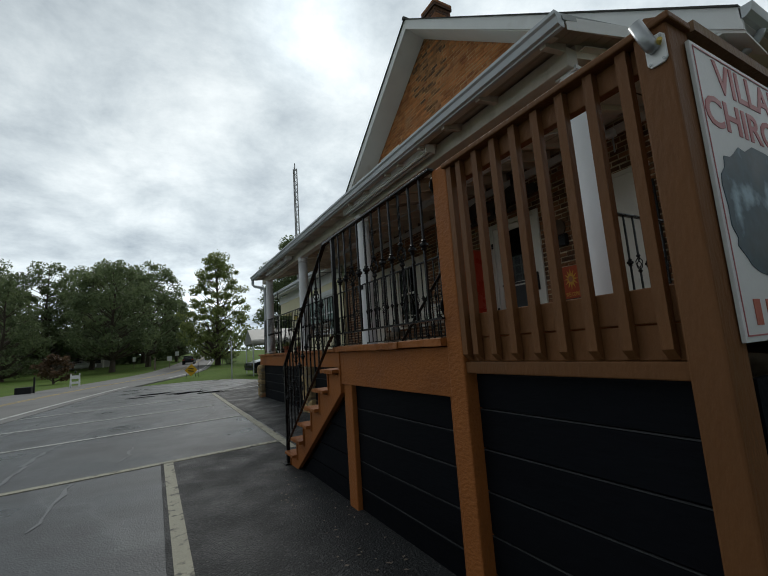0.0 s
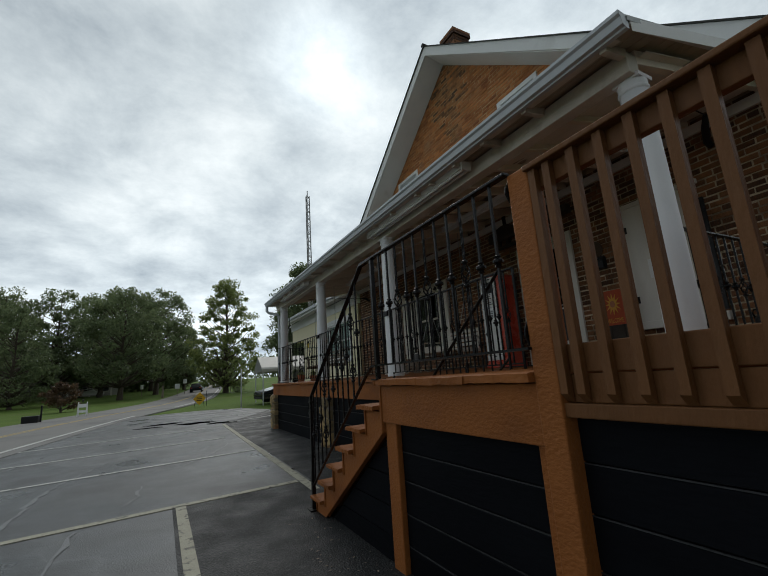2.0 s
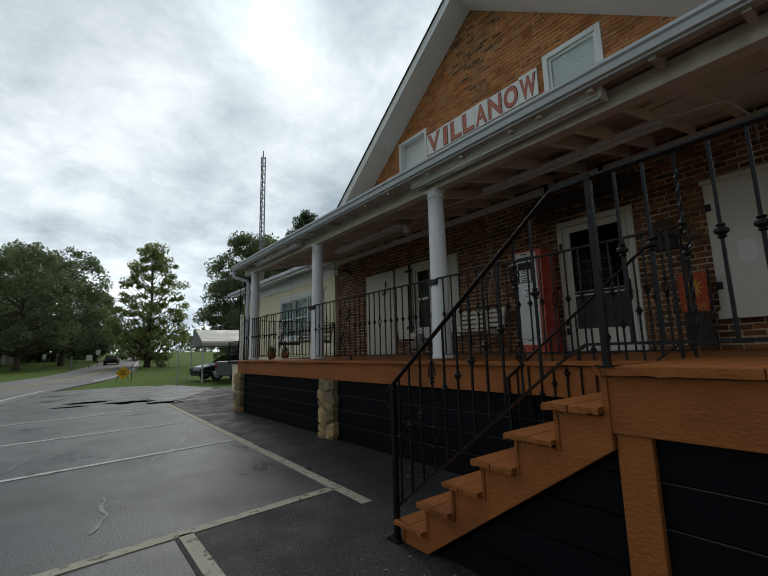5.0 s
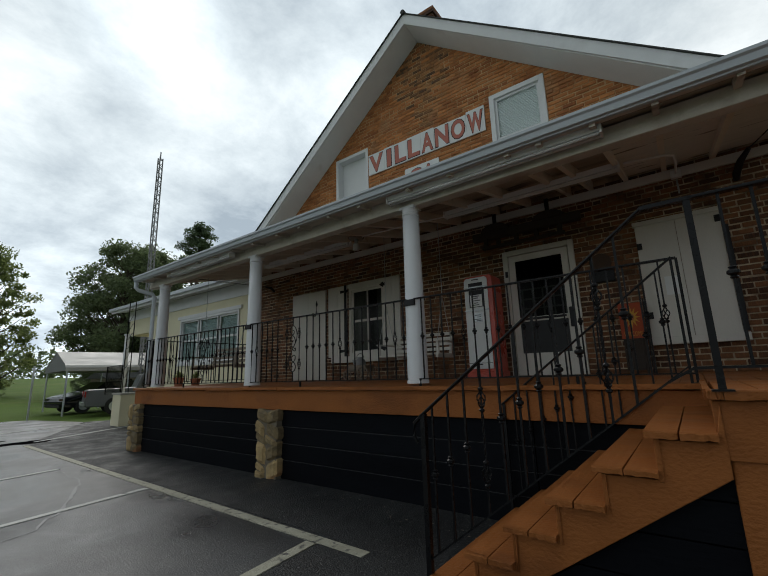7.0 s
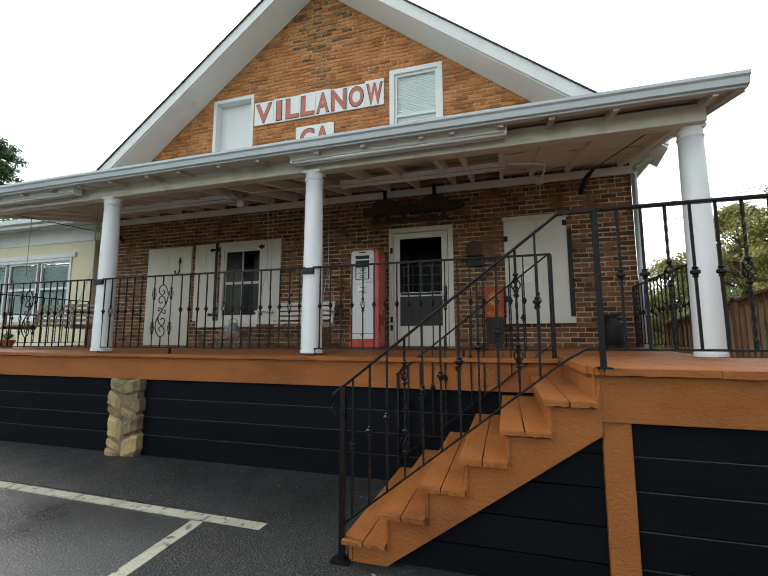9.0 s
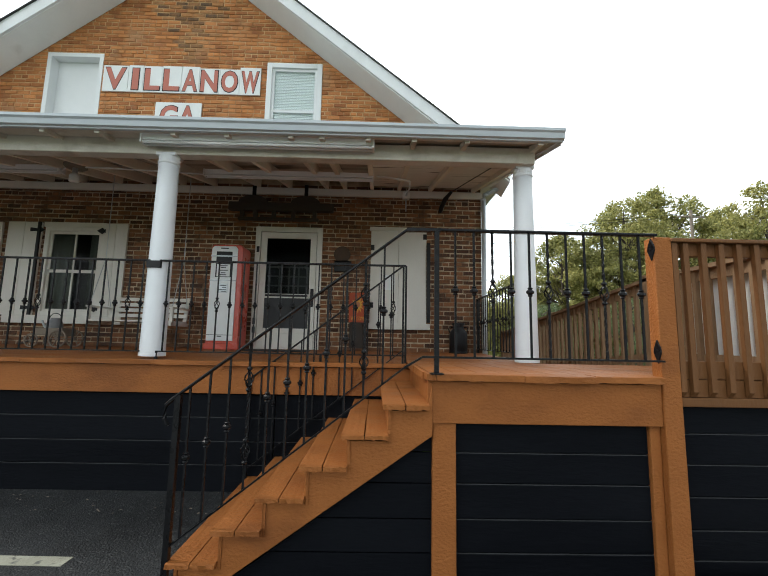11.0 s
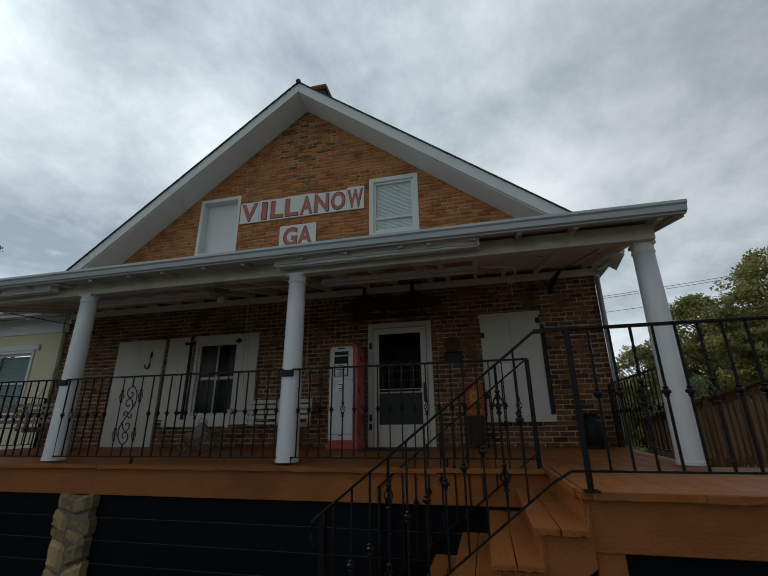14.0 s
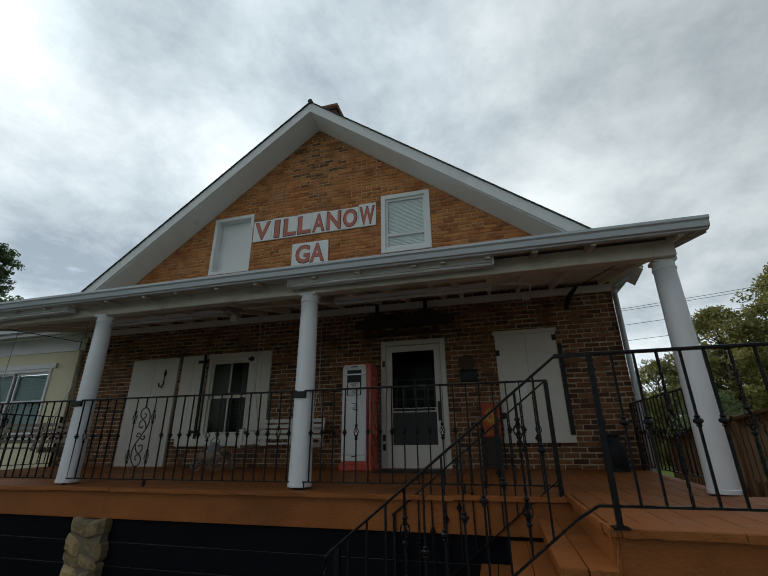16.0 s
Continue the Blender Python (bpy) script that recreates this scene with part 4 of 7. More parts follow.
part("beam", box(3.03, 3.17, PY0 + 0.16, PY1 - 0.05, 3.342, 3.512), BEAM_PAINT, porch_roof, "white painted porch beam", bevel=0.008)
part("eave_board", Mesh().prism([(2.785, 3.463), (2.87, 3.478), (2.87, 3.490), (2.785, 3.475)], "y", PY0 + 0.10, PY1 - 0.02), BEAM_PAINT, porch_roof, "narrow white eave board behind the gutter")
part("eave_board", Mesh().prism([(2.88, 3.482), (3.02, 3.500), (3.02, 3.512), (2.88, 3.494)], "y", 5.2, PY1 - 0.02), BEAM_PAINT, porch_roof, "white eave board with gaps along its edges")
part("ledger", box(XF - 0.05, XF - 0.004, Y0, Y1, 3.89, 4.012), WHITE, porch_roof, "white painted ledger board on the brick", bevel=0.004)
for y in (PY0 - 0.015, PY1):
    part("end_board", Mesh().prism([(2.80, roof_z(2.80) + 0.012), (3.05, roof_z(3.05) - 0.005), (XF - 0.02, roof_z(XF) - 0.06), (XF - 0.02, roof_z(XF) + 0.03), (2.80, roof_z(2.80) + 0.03)], "y", y, y + 0.015), SOFFIT, porch_roof, "white end board")

vv = [(x, y, roof_z(x) + d) for d in (-0.045, 0.06) for x, y in ((2.80, PY0 - 0.016), (XF - 0.02, PY0 - 0.016), (XF - 0.06, 1.655), (4.2, 1.70))]
part("verge", Mesh().add(vv, [(3, 2, 1, 0), (4, 5, 6, 7), (0, 1, 5, 4), (1, 2, 6, 5), (2, 3, 7, 6), (3, 0, 4, 7)]), SOFFIT, porch_roof, "white verge board that widens towards the wall")
gutter = thing("gutter", 0, 0, 0, "grey-white metal rain gutter along the porch eave", "gutter", kind="structure")
prof = [(2.780, 3.565), (2.780, 3.460), (2.745, 3.460), (2.740, 3.472), (2.712, 3.480), (2.700, 3.530), (2.680, 3.545), (2.680, 3.572), (2.692, 3.572), (2.692, 3.552), (2.712, 3.537), (2.724, 3.490), (2.752, 3.482), (2.768, 3.470), (2.768, 3.565)]
gmesh = Mesh()
n = len(prof)
stations = [(1.75, 0.0), (3.2, -0.004), (5.0, -0.006), (7.5, -0.004), (10.0, -0.006), (12.58, 0.0)]
v = [(x, y, z - 0.014 - sag) for y, sag in stations for x, z in prof]
gmesh.add(v, [(k * n + i, k * n + (i + 1) % n, (k + 1) * n + (i + 1) % n, (k + 1) * n + i) for k in range(len(stations) - 1) for i in range(n)])
part("trough", gmesh, GUTTER, gutter)
for y in (1.747, 12.58):
    part("end_cap", Mesh().prism([(2.780, 3.55), (2.780, 3.446), (2.745, 3.446), (2.710, 3.464), (2.698, 3.516), (2.680, 3.531), (2.680, 3.558)], "y", y, y + 0.004), GUTTER, gutter)
hang = Mesh()
for i in range(14):
    y = 2.1 + i * 0.78
    hang.tube([(2.685, y, 3.53), (2.78, y, 3.535)], 0.006, 6)
part("hangers", hang, STEEL, gutter, kind="stuff")


def downspout(path, label):
    d = thing("downspout", *path[-1], label, "downspout")
    o = Vector(path[-1])
    part("pipe", Mesh().tube([Vector(p) - o for p in path], 0.04, 10), GUTTER, d, smooth=True)
    for p in path[4:-1]:
        q = Vector(p) - o
        part("collar", Mesh().tube([q + Vector((0, 0, 0.01)), q + Vector((0, 0, -0.03))], 0.047, 10), GUTTER, d)


downspout([(2.74, 12.52, 3.44), (2.74, 12.52, 3.33), (2.78, 12.48, 3.27), (3.02, 12.36, 3.20), (3.05, 12.34, 3.14), (3.05, 12.34, 2.0), (3.05, 12.34, DECK)], "white downspout bending to the porch corner column")
downspout([(XF - 0.12, 1.43, 4.19), (XF - 0.11, 1.45, 4.15), (XF - 0.11, 1.53, 4.07), (XF - 0.11, 1.64, 4.01), (XF - 0.09, 1.745, 3.965), (XF - 0.06, 1.775, 3.88), (XF - 0.055, 1.775, 2.5), (XF - 0.055, 1.775, 0.9)], "white downspout bending round the eave to the brick corner")


def column(x, y, r0=0.118, r1=0.098):
    c = thing("porch_column", x, y, DECK, "round white porch column tapering upward", "column", "porch columns")
    prof = [(r0, 0.0)] + [(r0 + (r1 - r0) * t, 0.02 + t * 2.0) for t in (0, 0.25, 0.5, 0.75, 1.0)]
    part("shaft", Mesh().lathe(prof, sides=28), COLUMN_WHITE, c, smooth=True)
    part("base", Mesh().lathe([(r0 + 0.005, 0.0), (r0 + 0.006, 0.03), (r0 + 0.001, 0.036)], sides=28), COLUMN_WHITE, c)
    part("neck", Mesh().lathe([(r1 + 0.002, 1.975), (r1 + 0.009, 1.985), (r1 + 0.009, 2.000), (r1 + 0.002, 2.012), (r1 + 0.003, 2.06)], sides=28), COLUMN_WHITE, c)
    part("cap", box(-0.09, 0.09, -0.10, 0.10, 2.06, 2.092), COLUMN_WHITE, c)
    return c


for y in (11.98, 8.85, 5.78, 2.0):
    column(3.19 if y < 3 else 3.10, y)
for i, y in enumerate((8.85, 5.78)):
    br = thing("column_bracket", 2.985, y, 2.17, "small black iron bracket tying the railing to the column", "bracket", "column brackets")
    part("plate", box(-0.012, 0.02, -0.07, 0.07, -0.035, 0.035), BLACK_PAINT, br, bevel=0.004)


def tube_light(y0, y1, x, z, label):
    t = thing("strip_light", x, (y0 + y1) / 2, z, label, "strip light", "porch strip lights")
    h = (y1 - y0) / 2
    part("housing", Mesh().prism([(-0.06, 0.06), (0.06, 0.06), (0.045, 0.0), (-0.045, 0.0)], "y", -h, h), SIGN_WHITE, t, bevel=0.004)
    part("end_cap", box(-0.062, 0.062, -h - 0.02, -h, -0.03, 0.065), SOFFIT, t)
    part("end_cap", box(-0.062, 0.062, h, h + 0.02, -0.03, 0.065), SOFFIT, t)
    for dx in (-0.03, 0.03):
        part("tube", Mesh().tube([(dx, -h, -0.018), (dx, h, -0.018)], 0.016, 10), SIGN_WHITE, t, "unlit white tube", smooth=True)


tube_light(3.64, 5.95, 2.92, 3.42, "unlit twin-tube strip light under the porch eave")
tube_light(3.66, 5.96, 4.40, 3.69, "unlit twin-tube strip light under the porch ceiling")
tube_light(7.95, 10.3, 4.40, 3.69, "unlit twin-tube strip light under the porch ceiling")
tube_light(9.3, 11.4, 2.92, 3.42, "unlit twin-tube strip light under the porch eave")
fl = thing("flood_light", 4.20, 7.60, 3.60, "old white flood light on an octagonal wooden base", "lamp")
part("base_plate", Mesh().lathe([(0.125, 0.05), (0.135, 0.06), (0.135, 0.095)], sides=8), GREY_WOOD, fl)
part("neck", Mesh().tube([(0, 0, 0.06), (0, 0, -0.02)], 0.03, 10), STEEL, fl)
part("shade", Mesh().lathe([(0.03, -0.02), (0.055, -0.05), (0.06, -0.13), (0.05, -0.14)], sides=14), SIGN_WHITE, fl, smooth=True)
wr = thing("conduit", 4.2, 7.50, 3.665, "thin white conduit running between the ceiling lamps", "conduit")
part("pipe", Mesh().tube([(0, 0, 0), (0.03, -0.3, 0.012), (0.14, -1.2, 0.02), (0.20, -1.53, 0.03)], 0.011, 8), SOFFIT, wr, smooth=True)
part("pipe", Mesh().tube([(0, 0.2, 0), (0.10, 0.32, 0.02), (0.20, 0.44, 0.03)], 0.011, 8), SOFFIT, wr, smooth=True)
cd = thing("conduit", 4.4, 3.6, 3.7, "white electric conduit bending to a wall box", "conduit")
part("pipe", Mesh().tube([(0, 0, 0.03), (0.1, -0.4, 0.03), (0.15, -0.48, 0.02), (0.5, -0.50, 0.06), (1.0, -0.50, 0.18), (1.25, -0.50, 0.22)], 0.014, 8), SOFFIT, cd, smooth=True)
part("junction_box", box(1.20, 1.28, -0.56, -0.44, 0.16, 0.26), SOFFIT, cd, bevel=0.005)
part("drop", Mesh().tube([(1.27, -0.5, 0.16), (1.27, -0.5, -0.05)], 0.012, 8), STEEL, cd)
ar = thing("awning_arm", XF - 0.1, 2.45, 3.85, "black iron arm with a stay wire on the brick", "bracket")
part("arm", Mesh().tube([(0.09, 0.05, -0.18), (0.02, 0.05, -0.14), (-0.08, 0.0, -0.02), (-0.22, -0.08, 0.06)], [0.035, 0.04, 0.04, 0.025], 10), BLACK_PAINT, ar, smooth=True)
part("wire", Mesh().tube([(-0.22, -0.08, 0.06), (-2.5, -0.35, -0.36)], 0.007, 6), BLACK_PAINT, ar)
ar2 = thing("awning_arm", XF - 0.06, 11.7, 3.62, "black iron arm with a stay wire on the brick", "bracket")
part("arm", Mesh().tube([(0.05, 0, -0.08), (-0.05, 0, 0.0), (-0.2, 0.05, 0.02)], [0.03, 0.035, 0.02], 10), BLACK_PAINT, ar2, smooth=True)
part("wire", Mesh().tube([(-0.2, 0.05, 0.02), (-2.5, 0.4, -0.02)], 0.007, 6), BLACK_PAINT, ar2)

# ---- porch floor, landing, skirting ----
deck = thing("porch_deck", 0, 0, 0, "orange-brown painted wooden porch deck", "deck", kind="structure")
pn = 62
for i in range(pn):
    a = 1.86 + i * (12.42 - 1.86) / pn
    b = a + (12.42 - 1.86) / pn - 0.006
    part("plank", Mesh().prism([(2.97, DECK - 0.06), (XF - 0.02, DECK - 0.015), (XF - 0.02, DECK + 0.02), (2.97, DECK - 0.025)], "y", a, b), ORANGE, deck)
for i in range(16):
    a = 0.68 + i * (3.22 - 0.68) / 16
    part("plank", box(1.60, 2.964, a, a + (3.22 - 0.68) / 16 - 0.006, DECK - 0.035, DECK), ORANGE, deck)
rng = random.Random(8)


def lip_run(x0, x1, y0, y1, along, step, drop=0.0):
    """Nosing boards in lengths along the deck's edge."""
    lo, hi = (y0, y1) if along == "y" else (x0, x1)
    c = lo
    while c < hi - 0.01:
        d = min(hi, c + step * rng.uniform(0.7, 1.3))
        dz, dx = drop + rng.uniform(-0.003, 0.003), rng.uniform(-0.006, 0.006)
        if along == "y":
            m = worn_board(x0 + dx, x1, c + 0.001, d - 0.001, DECK - 0.036 + dz, DECK + 0.004 + dz, int(c * 100), 0.004, 2, 10)
        else:
            m = box(c + 0.002, d - 0.002, y0, y1 + dx, DECK - 0.042 + dz, DECK + 0.004 + dz)
        part("nosing", m, ORANGE, deck)
        c = d


lip_run(2.84, 2.966, 3.265, 12.45, "y", 1.1, -0.025)
lip_run(1.45, 1.598, 1.80, 3.25, "y", 0.42)
lip_run(1.60, 2.966, 3.232, 3.262, "x", 0.5)
part("fascia_board", box(2.885, 2.925, 3.20, 12.40, 0.94, DECK - 0.068), ORANGE, deck, "orange-brown fascia board", bevel=0.004)
part("fascia_board", box(XS, XS + 0.04, 1.797, 3.24, 0.972, DECK - 0.043), ORANGE, deck, "orange-brown fascia board", bevel=0.004)
part("fascia_board", box(2.885, XF, 12.40, 12.44, 0.94, DECK - 0.068), ORANGE, deck, "orange-brown fascia board", bevel=0.004)
part("fascia_board", box(XS + 0.04, 2.885, 3.196, 3.232, 0.90, DECK - 0.043), ORANGE, deck, "orange-brown side board above the steps", bevel=0.004)
part("rim_beam", box(XS + 0.0, XS + 0.05, 0.73, 1.69, 1.093, 1.147), BROWN, deck, "brown rim beam", bevel=0.004)

skirt = thing("deck_skirting", 0, 0, 0, "black painted horizontal board skirting below the deck", "skirting", kind="structure")


def skirting(x, y0, y1, levels, back=0.02):
    for a, b in zip(levels, levels[1:]):
        part("board", Mesh().prism([(x, a + 0.004), (x - 0.0, b - 0.014), (x + 0.008, b - 0.003), (x + back, b - 0.003), (x + back, a + 0.004)], "y", y0, y1), BLACK_BOARD, skirt)
    # Thin paler strips along the joints paint the edges' caught light.
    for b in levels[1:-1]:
        part("board_edge", box(x - 0.0015, x + 0.006, y0, y1, b - 0.0075, b - 0.003), EDGE_GLINT, skirt)
    part("backing", box(x + back + 0.002, x + back + 0.01, y0, y1, 0.0, levels[-1]), BLACK_PAINT, skirt)


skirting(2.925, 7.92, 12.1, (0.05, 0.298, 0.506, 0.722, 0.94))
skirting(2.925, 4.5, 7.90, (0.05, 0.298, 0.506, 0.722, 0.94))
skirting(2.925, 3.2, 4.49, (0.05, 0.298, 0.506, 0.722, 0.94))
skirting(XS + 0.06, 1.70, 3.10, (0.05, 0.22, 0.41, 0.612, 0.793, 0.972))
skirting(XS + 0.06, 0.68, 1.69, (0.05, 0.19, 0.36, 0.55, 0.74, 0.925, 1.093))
for a, b in zip((0.05, 0.22, 0.41, 0.612), (0.22, 0.41, 0.612, 0.793)):
    ya, yb = 3.20 + (0.90 - a) * 1.42, 3.20 + (0.90 - b) * 1.42
    part("board", Mesh().prism([(3.19, a + 0.004), (ya, a + 0.004), (yb, b - 0.004), (3.19, b - 0.004)], "x", XS + 0.05, XS + 0.07), BLACK_BOARD, skirt)
part("board", Mesh().prism([(3.19, 0.797), (3.34, 0.797), (3.19, 0.90)], "x", XS + 0.05, XS + 0.07), BLACK_BOARD, skirt)
for a, b in zip((0.05, 0.19, 0.37, 0.555, 0.745, 0.925), (0.19, 0.37, 0.555, 0.745, 0.925, 1.093)):
    part("board", box(1.64, 7.0, 0.64, 0.66, a + 0.004, b - 0.004), BLACK_BOARD, skirt)
part("board", box(2.93, XF, 12.38, 12.40, 0.02, 0.94), BLACK_BOARD, skirt)


def post(x, y, z0, z1, w, d, mat, label):
    p = thing("deck_post", x, y, z0, label, "post", "deck posts")
    part("timber", box(0, d, -w / 2, w / 2, 0, z1 - z0), mat, p, bevel=0.008)
    return p


post(XS + 0.018, 3.135, 0.0, 0.972, 0.145, 0.045, ORANGE, "orange-brown painted timber post below the deck")
post(XS + 0.03, 1.832, 0.0, 0.972, 0.068, 0.05, ORANGE, "orange-brown painted timber post below the deck")
post(XS - 0.015, 1.737, 0.02, 2.155, 0.118, 0.095, ORANGE, "tall orange-brown timber corner post of the landing")

# wooden balustrade of the landing's front, and down the ramp
fence = thing("wooden_railing", XS, 1.20, DECK, "brown painted wooden railing with flat balusters", "railing")
part("top_cap", box(-0.034, 0.10, -0.58, 0.49, 0.857, 0.882), BROWN, fence, bevel=0.006)
part("top_rail", box(0.02, 0.06, -0.46, 0.48, 0.775, 0.86), BROWN, fence, bevel=0.004)
part("lower_rail", box(0.02, 0.06, -0.46, 0.48, -0.005, 0.105), BROWN, fence, bevel=0.004)
part("lower_rail", box(0.025, 0.06, -0.46, 0.48, -0.117, -0.009), BROWN, fence, bevel=0.004)
bal = Mesh().prism([(-0.013, -0.082), (0.018, -0.112), (0.018, 0.855), (-0.013, 0.855)], "y", -0.017, 0.017).data("baluster", BROWN)
for i in range(9):
    part("baluster", bal, BROWN, fence, at=pose(0, (1.660 if i == 0 else 1.702 - i * 0.1158) - 1.20, 0))
lp = post(XS - 0.02, 0.6825, 0.02, 2.13, 0.095, 0.13, BROWN, "tall brown timber post with a flag bracket")
part("post_cap", Mesh().prism([(-0.055, 2.11), (0.055, 2.11), (0.0, 2.145)], "x", -0.01, 0.14), BROWN, lp)

ramp_rail = thing("wooden_railing", 1.61, 0.685, DECK, "brown painted wooden ramp railing with flat balusters", "railing")


def ramp_drop(x):
    return -0.095 * max(0.0, x - 1.45)


bal2 = Mesh().box(-0.021, 0.021, -0.05, -0.012, -0.05, 0.86).data("baluster", FENCE_BROWN)
segs = [0.0, 1.45, 6.5]
for a, b in zip(segs, segs[1:]):
    za, zb = ramp_drop(a), ramp_drop(b)
    for name, lo, hi, y0, y1 in (("top_cap", 0.86, 0.895, -0.07, 0.09), ("top_rail", 0.77, 0.855, -0.01, 0.03), ("lower_rail", 0.04, 0.13, -0.01, 0.03)):
        part(name, Mesh().prism([(a, za + lo), (b, zb + lo), (b, zb + hi), (a, za + hi)], "y", y0, y1), FENCE_BROWN, ramp_rail)
for i in range(46):
    x = 0.06 + i * 0.140
    part("baluster", bal2, FENCE_BROWN, ramp_rail, at=pose(x, 0.065, ramp_drop(x)))
for x in (1.5, 3.9, 6.4):
    part("rail_post", box(x - 0.05, x + 0.05, -0.01, 0.09, -1.2, ramp_drop(x) + 0.93), FENCE_BROWN, ramp_rail, bevel=0.006)
solid("ramp", Mesh().prism([(2.97, DECK - 0.045), (3.09, DECK - 0.04), (8.14, DECK - 0.52), (8.14, DECK - 0.60), (2.97, DECK - 0.12)], "y", 0.74, 1.855), ORANGE, "orange-brown wooden ramp beside the shop", "ramp")

# sign on the ramp railing's outer face
board = thing("clinic_sign", 1.568, 0.620, 1.19, "white sign board with red lettering and a dark picture", "sign")
part("board", box(0, 1.22, 0.0, 0.012, 0, 0.893), SIGN_WHITE, board, bevel=0.002)
part("border", Mesh().box(0.012, 1.208, -0.002, -0.0005, 0.875, 0.879).box(0.012, 1.208, -0.002, -0.0005, 0.016, 0.020).box(0.012, 0.016, -0.002, -0.0005, 0.02, 0.875), PINK_RED, board, "thin red border line")
part("heading", facing_south(lettering("VILLANOW", 0.84, 0.110, 0.002, 0.02), 0.125, 0.0, 0.757), PINK_RED, board, "faded red heading letters")
part("heading", facing_south(lettering("CHIRO", 0.52, 0.102, 0.002, 0.02), 0.022, 0.0, 0.630), PINK_RED, board, "faded red heading letters")
rng = random.Random(4)
poly = [(0.40 + (0.355 + rng.uniform(-0.02, 0.02)) * math.copysign(abs(math.cos(a)) ** 0.7, math.cos(a)), 0.385 + (0.215 + rng.uniform(-0.015, 0.015)) * math.copysign(abs(math.sin(a)) ** 0.7, math.sin(a))) for a in (2 * math.pi * k / 40 for k in range(40))]
part("picture", Mesh().prism(poly, "y", -0.002, -0.0002), PRINT_BLUE, board, "dark blue-green printed picture")
part("picture_roof", Mesh().prism([(0.34, 0.36), (0.46, 0.44), (0.62, 0.46), (0.62, 0.36)], "y", -0.004, -0.0022), PALE_ROOF, board, "pale printed house roof")
for i in range(10):
    part("text_bar", box(0.085 + i * 0.085, 0.128 + i * 0.085, -0.002, -0.0005, 0.045, 0.118), SIGN_RED, board, "red bar of unreadable writing")

fb = thing("flag_bracket", XS - 0.02, 0.668, 2.05, "grey flag pole bracket on a white plate", "bracket")
part("plate", Mesh().prism([(-0.028, -0.035), (-0.018, -0.047), (0.018, -0.047), (0.028, -0.035), (0.028, 0.035), (0.018, 0.047), (-0.018, 0.047), (-0.028, 0.035)], "x", -0.008, -0.001), SIGN_WHITE, fb, bevel=0.002)
part("socket", Mesh().tube([(-0.010, 0, 0), (-0.022, 0.004, 0.012), (-0.055, 0.022, 0.085)], [0.016, 0.019, 0.019], 14), STEEL, fb, "grey metal socket tube", smooth=True)
part("knob", Mesh().tube([(-0.012, -0.010, 0.008), (-0.028, -0.024, 0.014)], 0.007, 8), KERB_YELLOW, fb, "brass wing screw")
for y, z in ((-0.018, -0.036), (0.018, -0.036), (-0.018, 0.036), (0.018, 0.036)):
    part("screw", Mesh().tube([(-0.008, y, z), (-0.011, y, z)], 0.004, 8), STEEL, fb)

# ---- stairs ----
stairs = thing("stairs", XS - 0.01, 3.24, G, "orange-brown painted wooden porch steps with two-board treads", "stairs")
RISE, RUN, WIDE = 0.177, 0.24, 1.40
for k in range(1, 7):
    top = DECK - G - RISE * k
    y0 = RUN * (k - 1)
    for a, b in ((y0 - 0.005, y0 + 0.133), (y0 + 0.139, y0 + RUN + 0.032)):
        part("tread", worn_board(-0.055, WIDE + 0.02, a, b, top - 0.027 - 0.004 * (k % 2), top, 10 * k + int(100 * a)), ORANGE, stairs)
    part("riser", worn_board(-0.010, WIDE, y0 + RUN - 0.022, y0 + RUN - 0.002, top - RISE - 0.05, top - 0.036, k, 0.005, 2, 2), ORANGE, stairs)
saw = [(-0.03, DECK - G - 0.045)]
for k in range(1, 7):
    top = DECK - G - RISE * k - 0.044
    saw += [(RUN * (k - 1) + 0.003, top), (RUN * k, top)]
saw += [(RUN * 6, -0.02), (RUN * 5.1, -0.02), (-0.03, 0.84)]
for x in (0.0, WIDE - 0.045):
    part("stringer", Mesh().prism(saw, "x", x, x + 0.045), ORANGE, stairs, bevel=0.004)


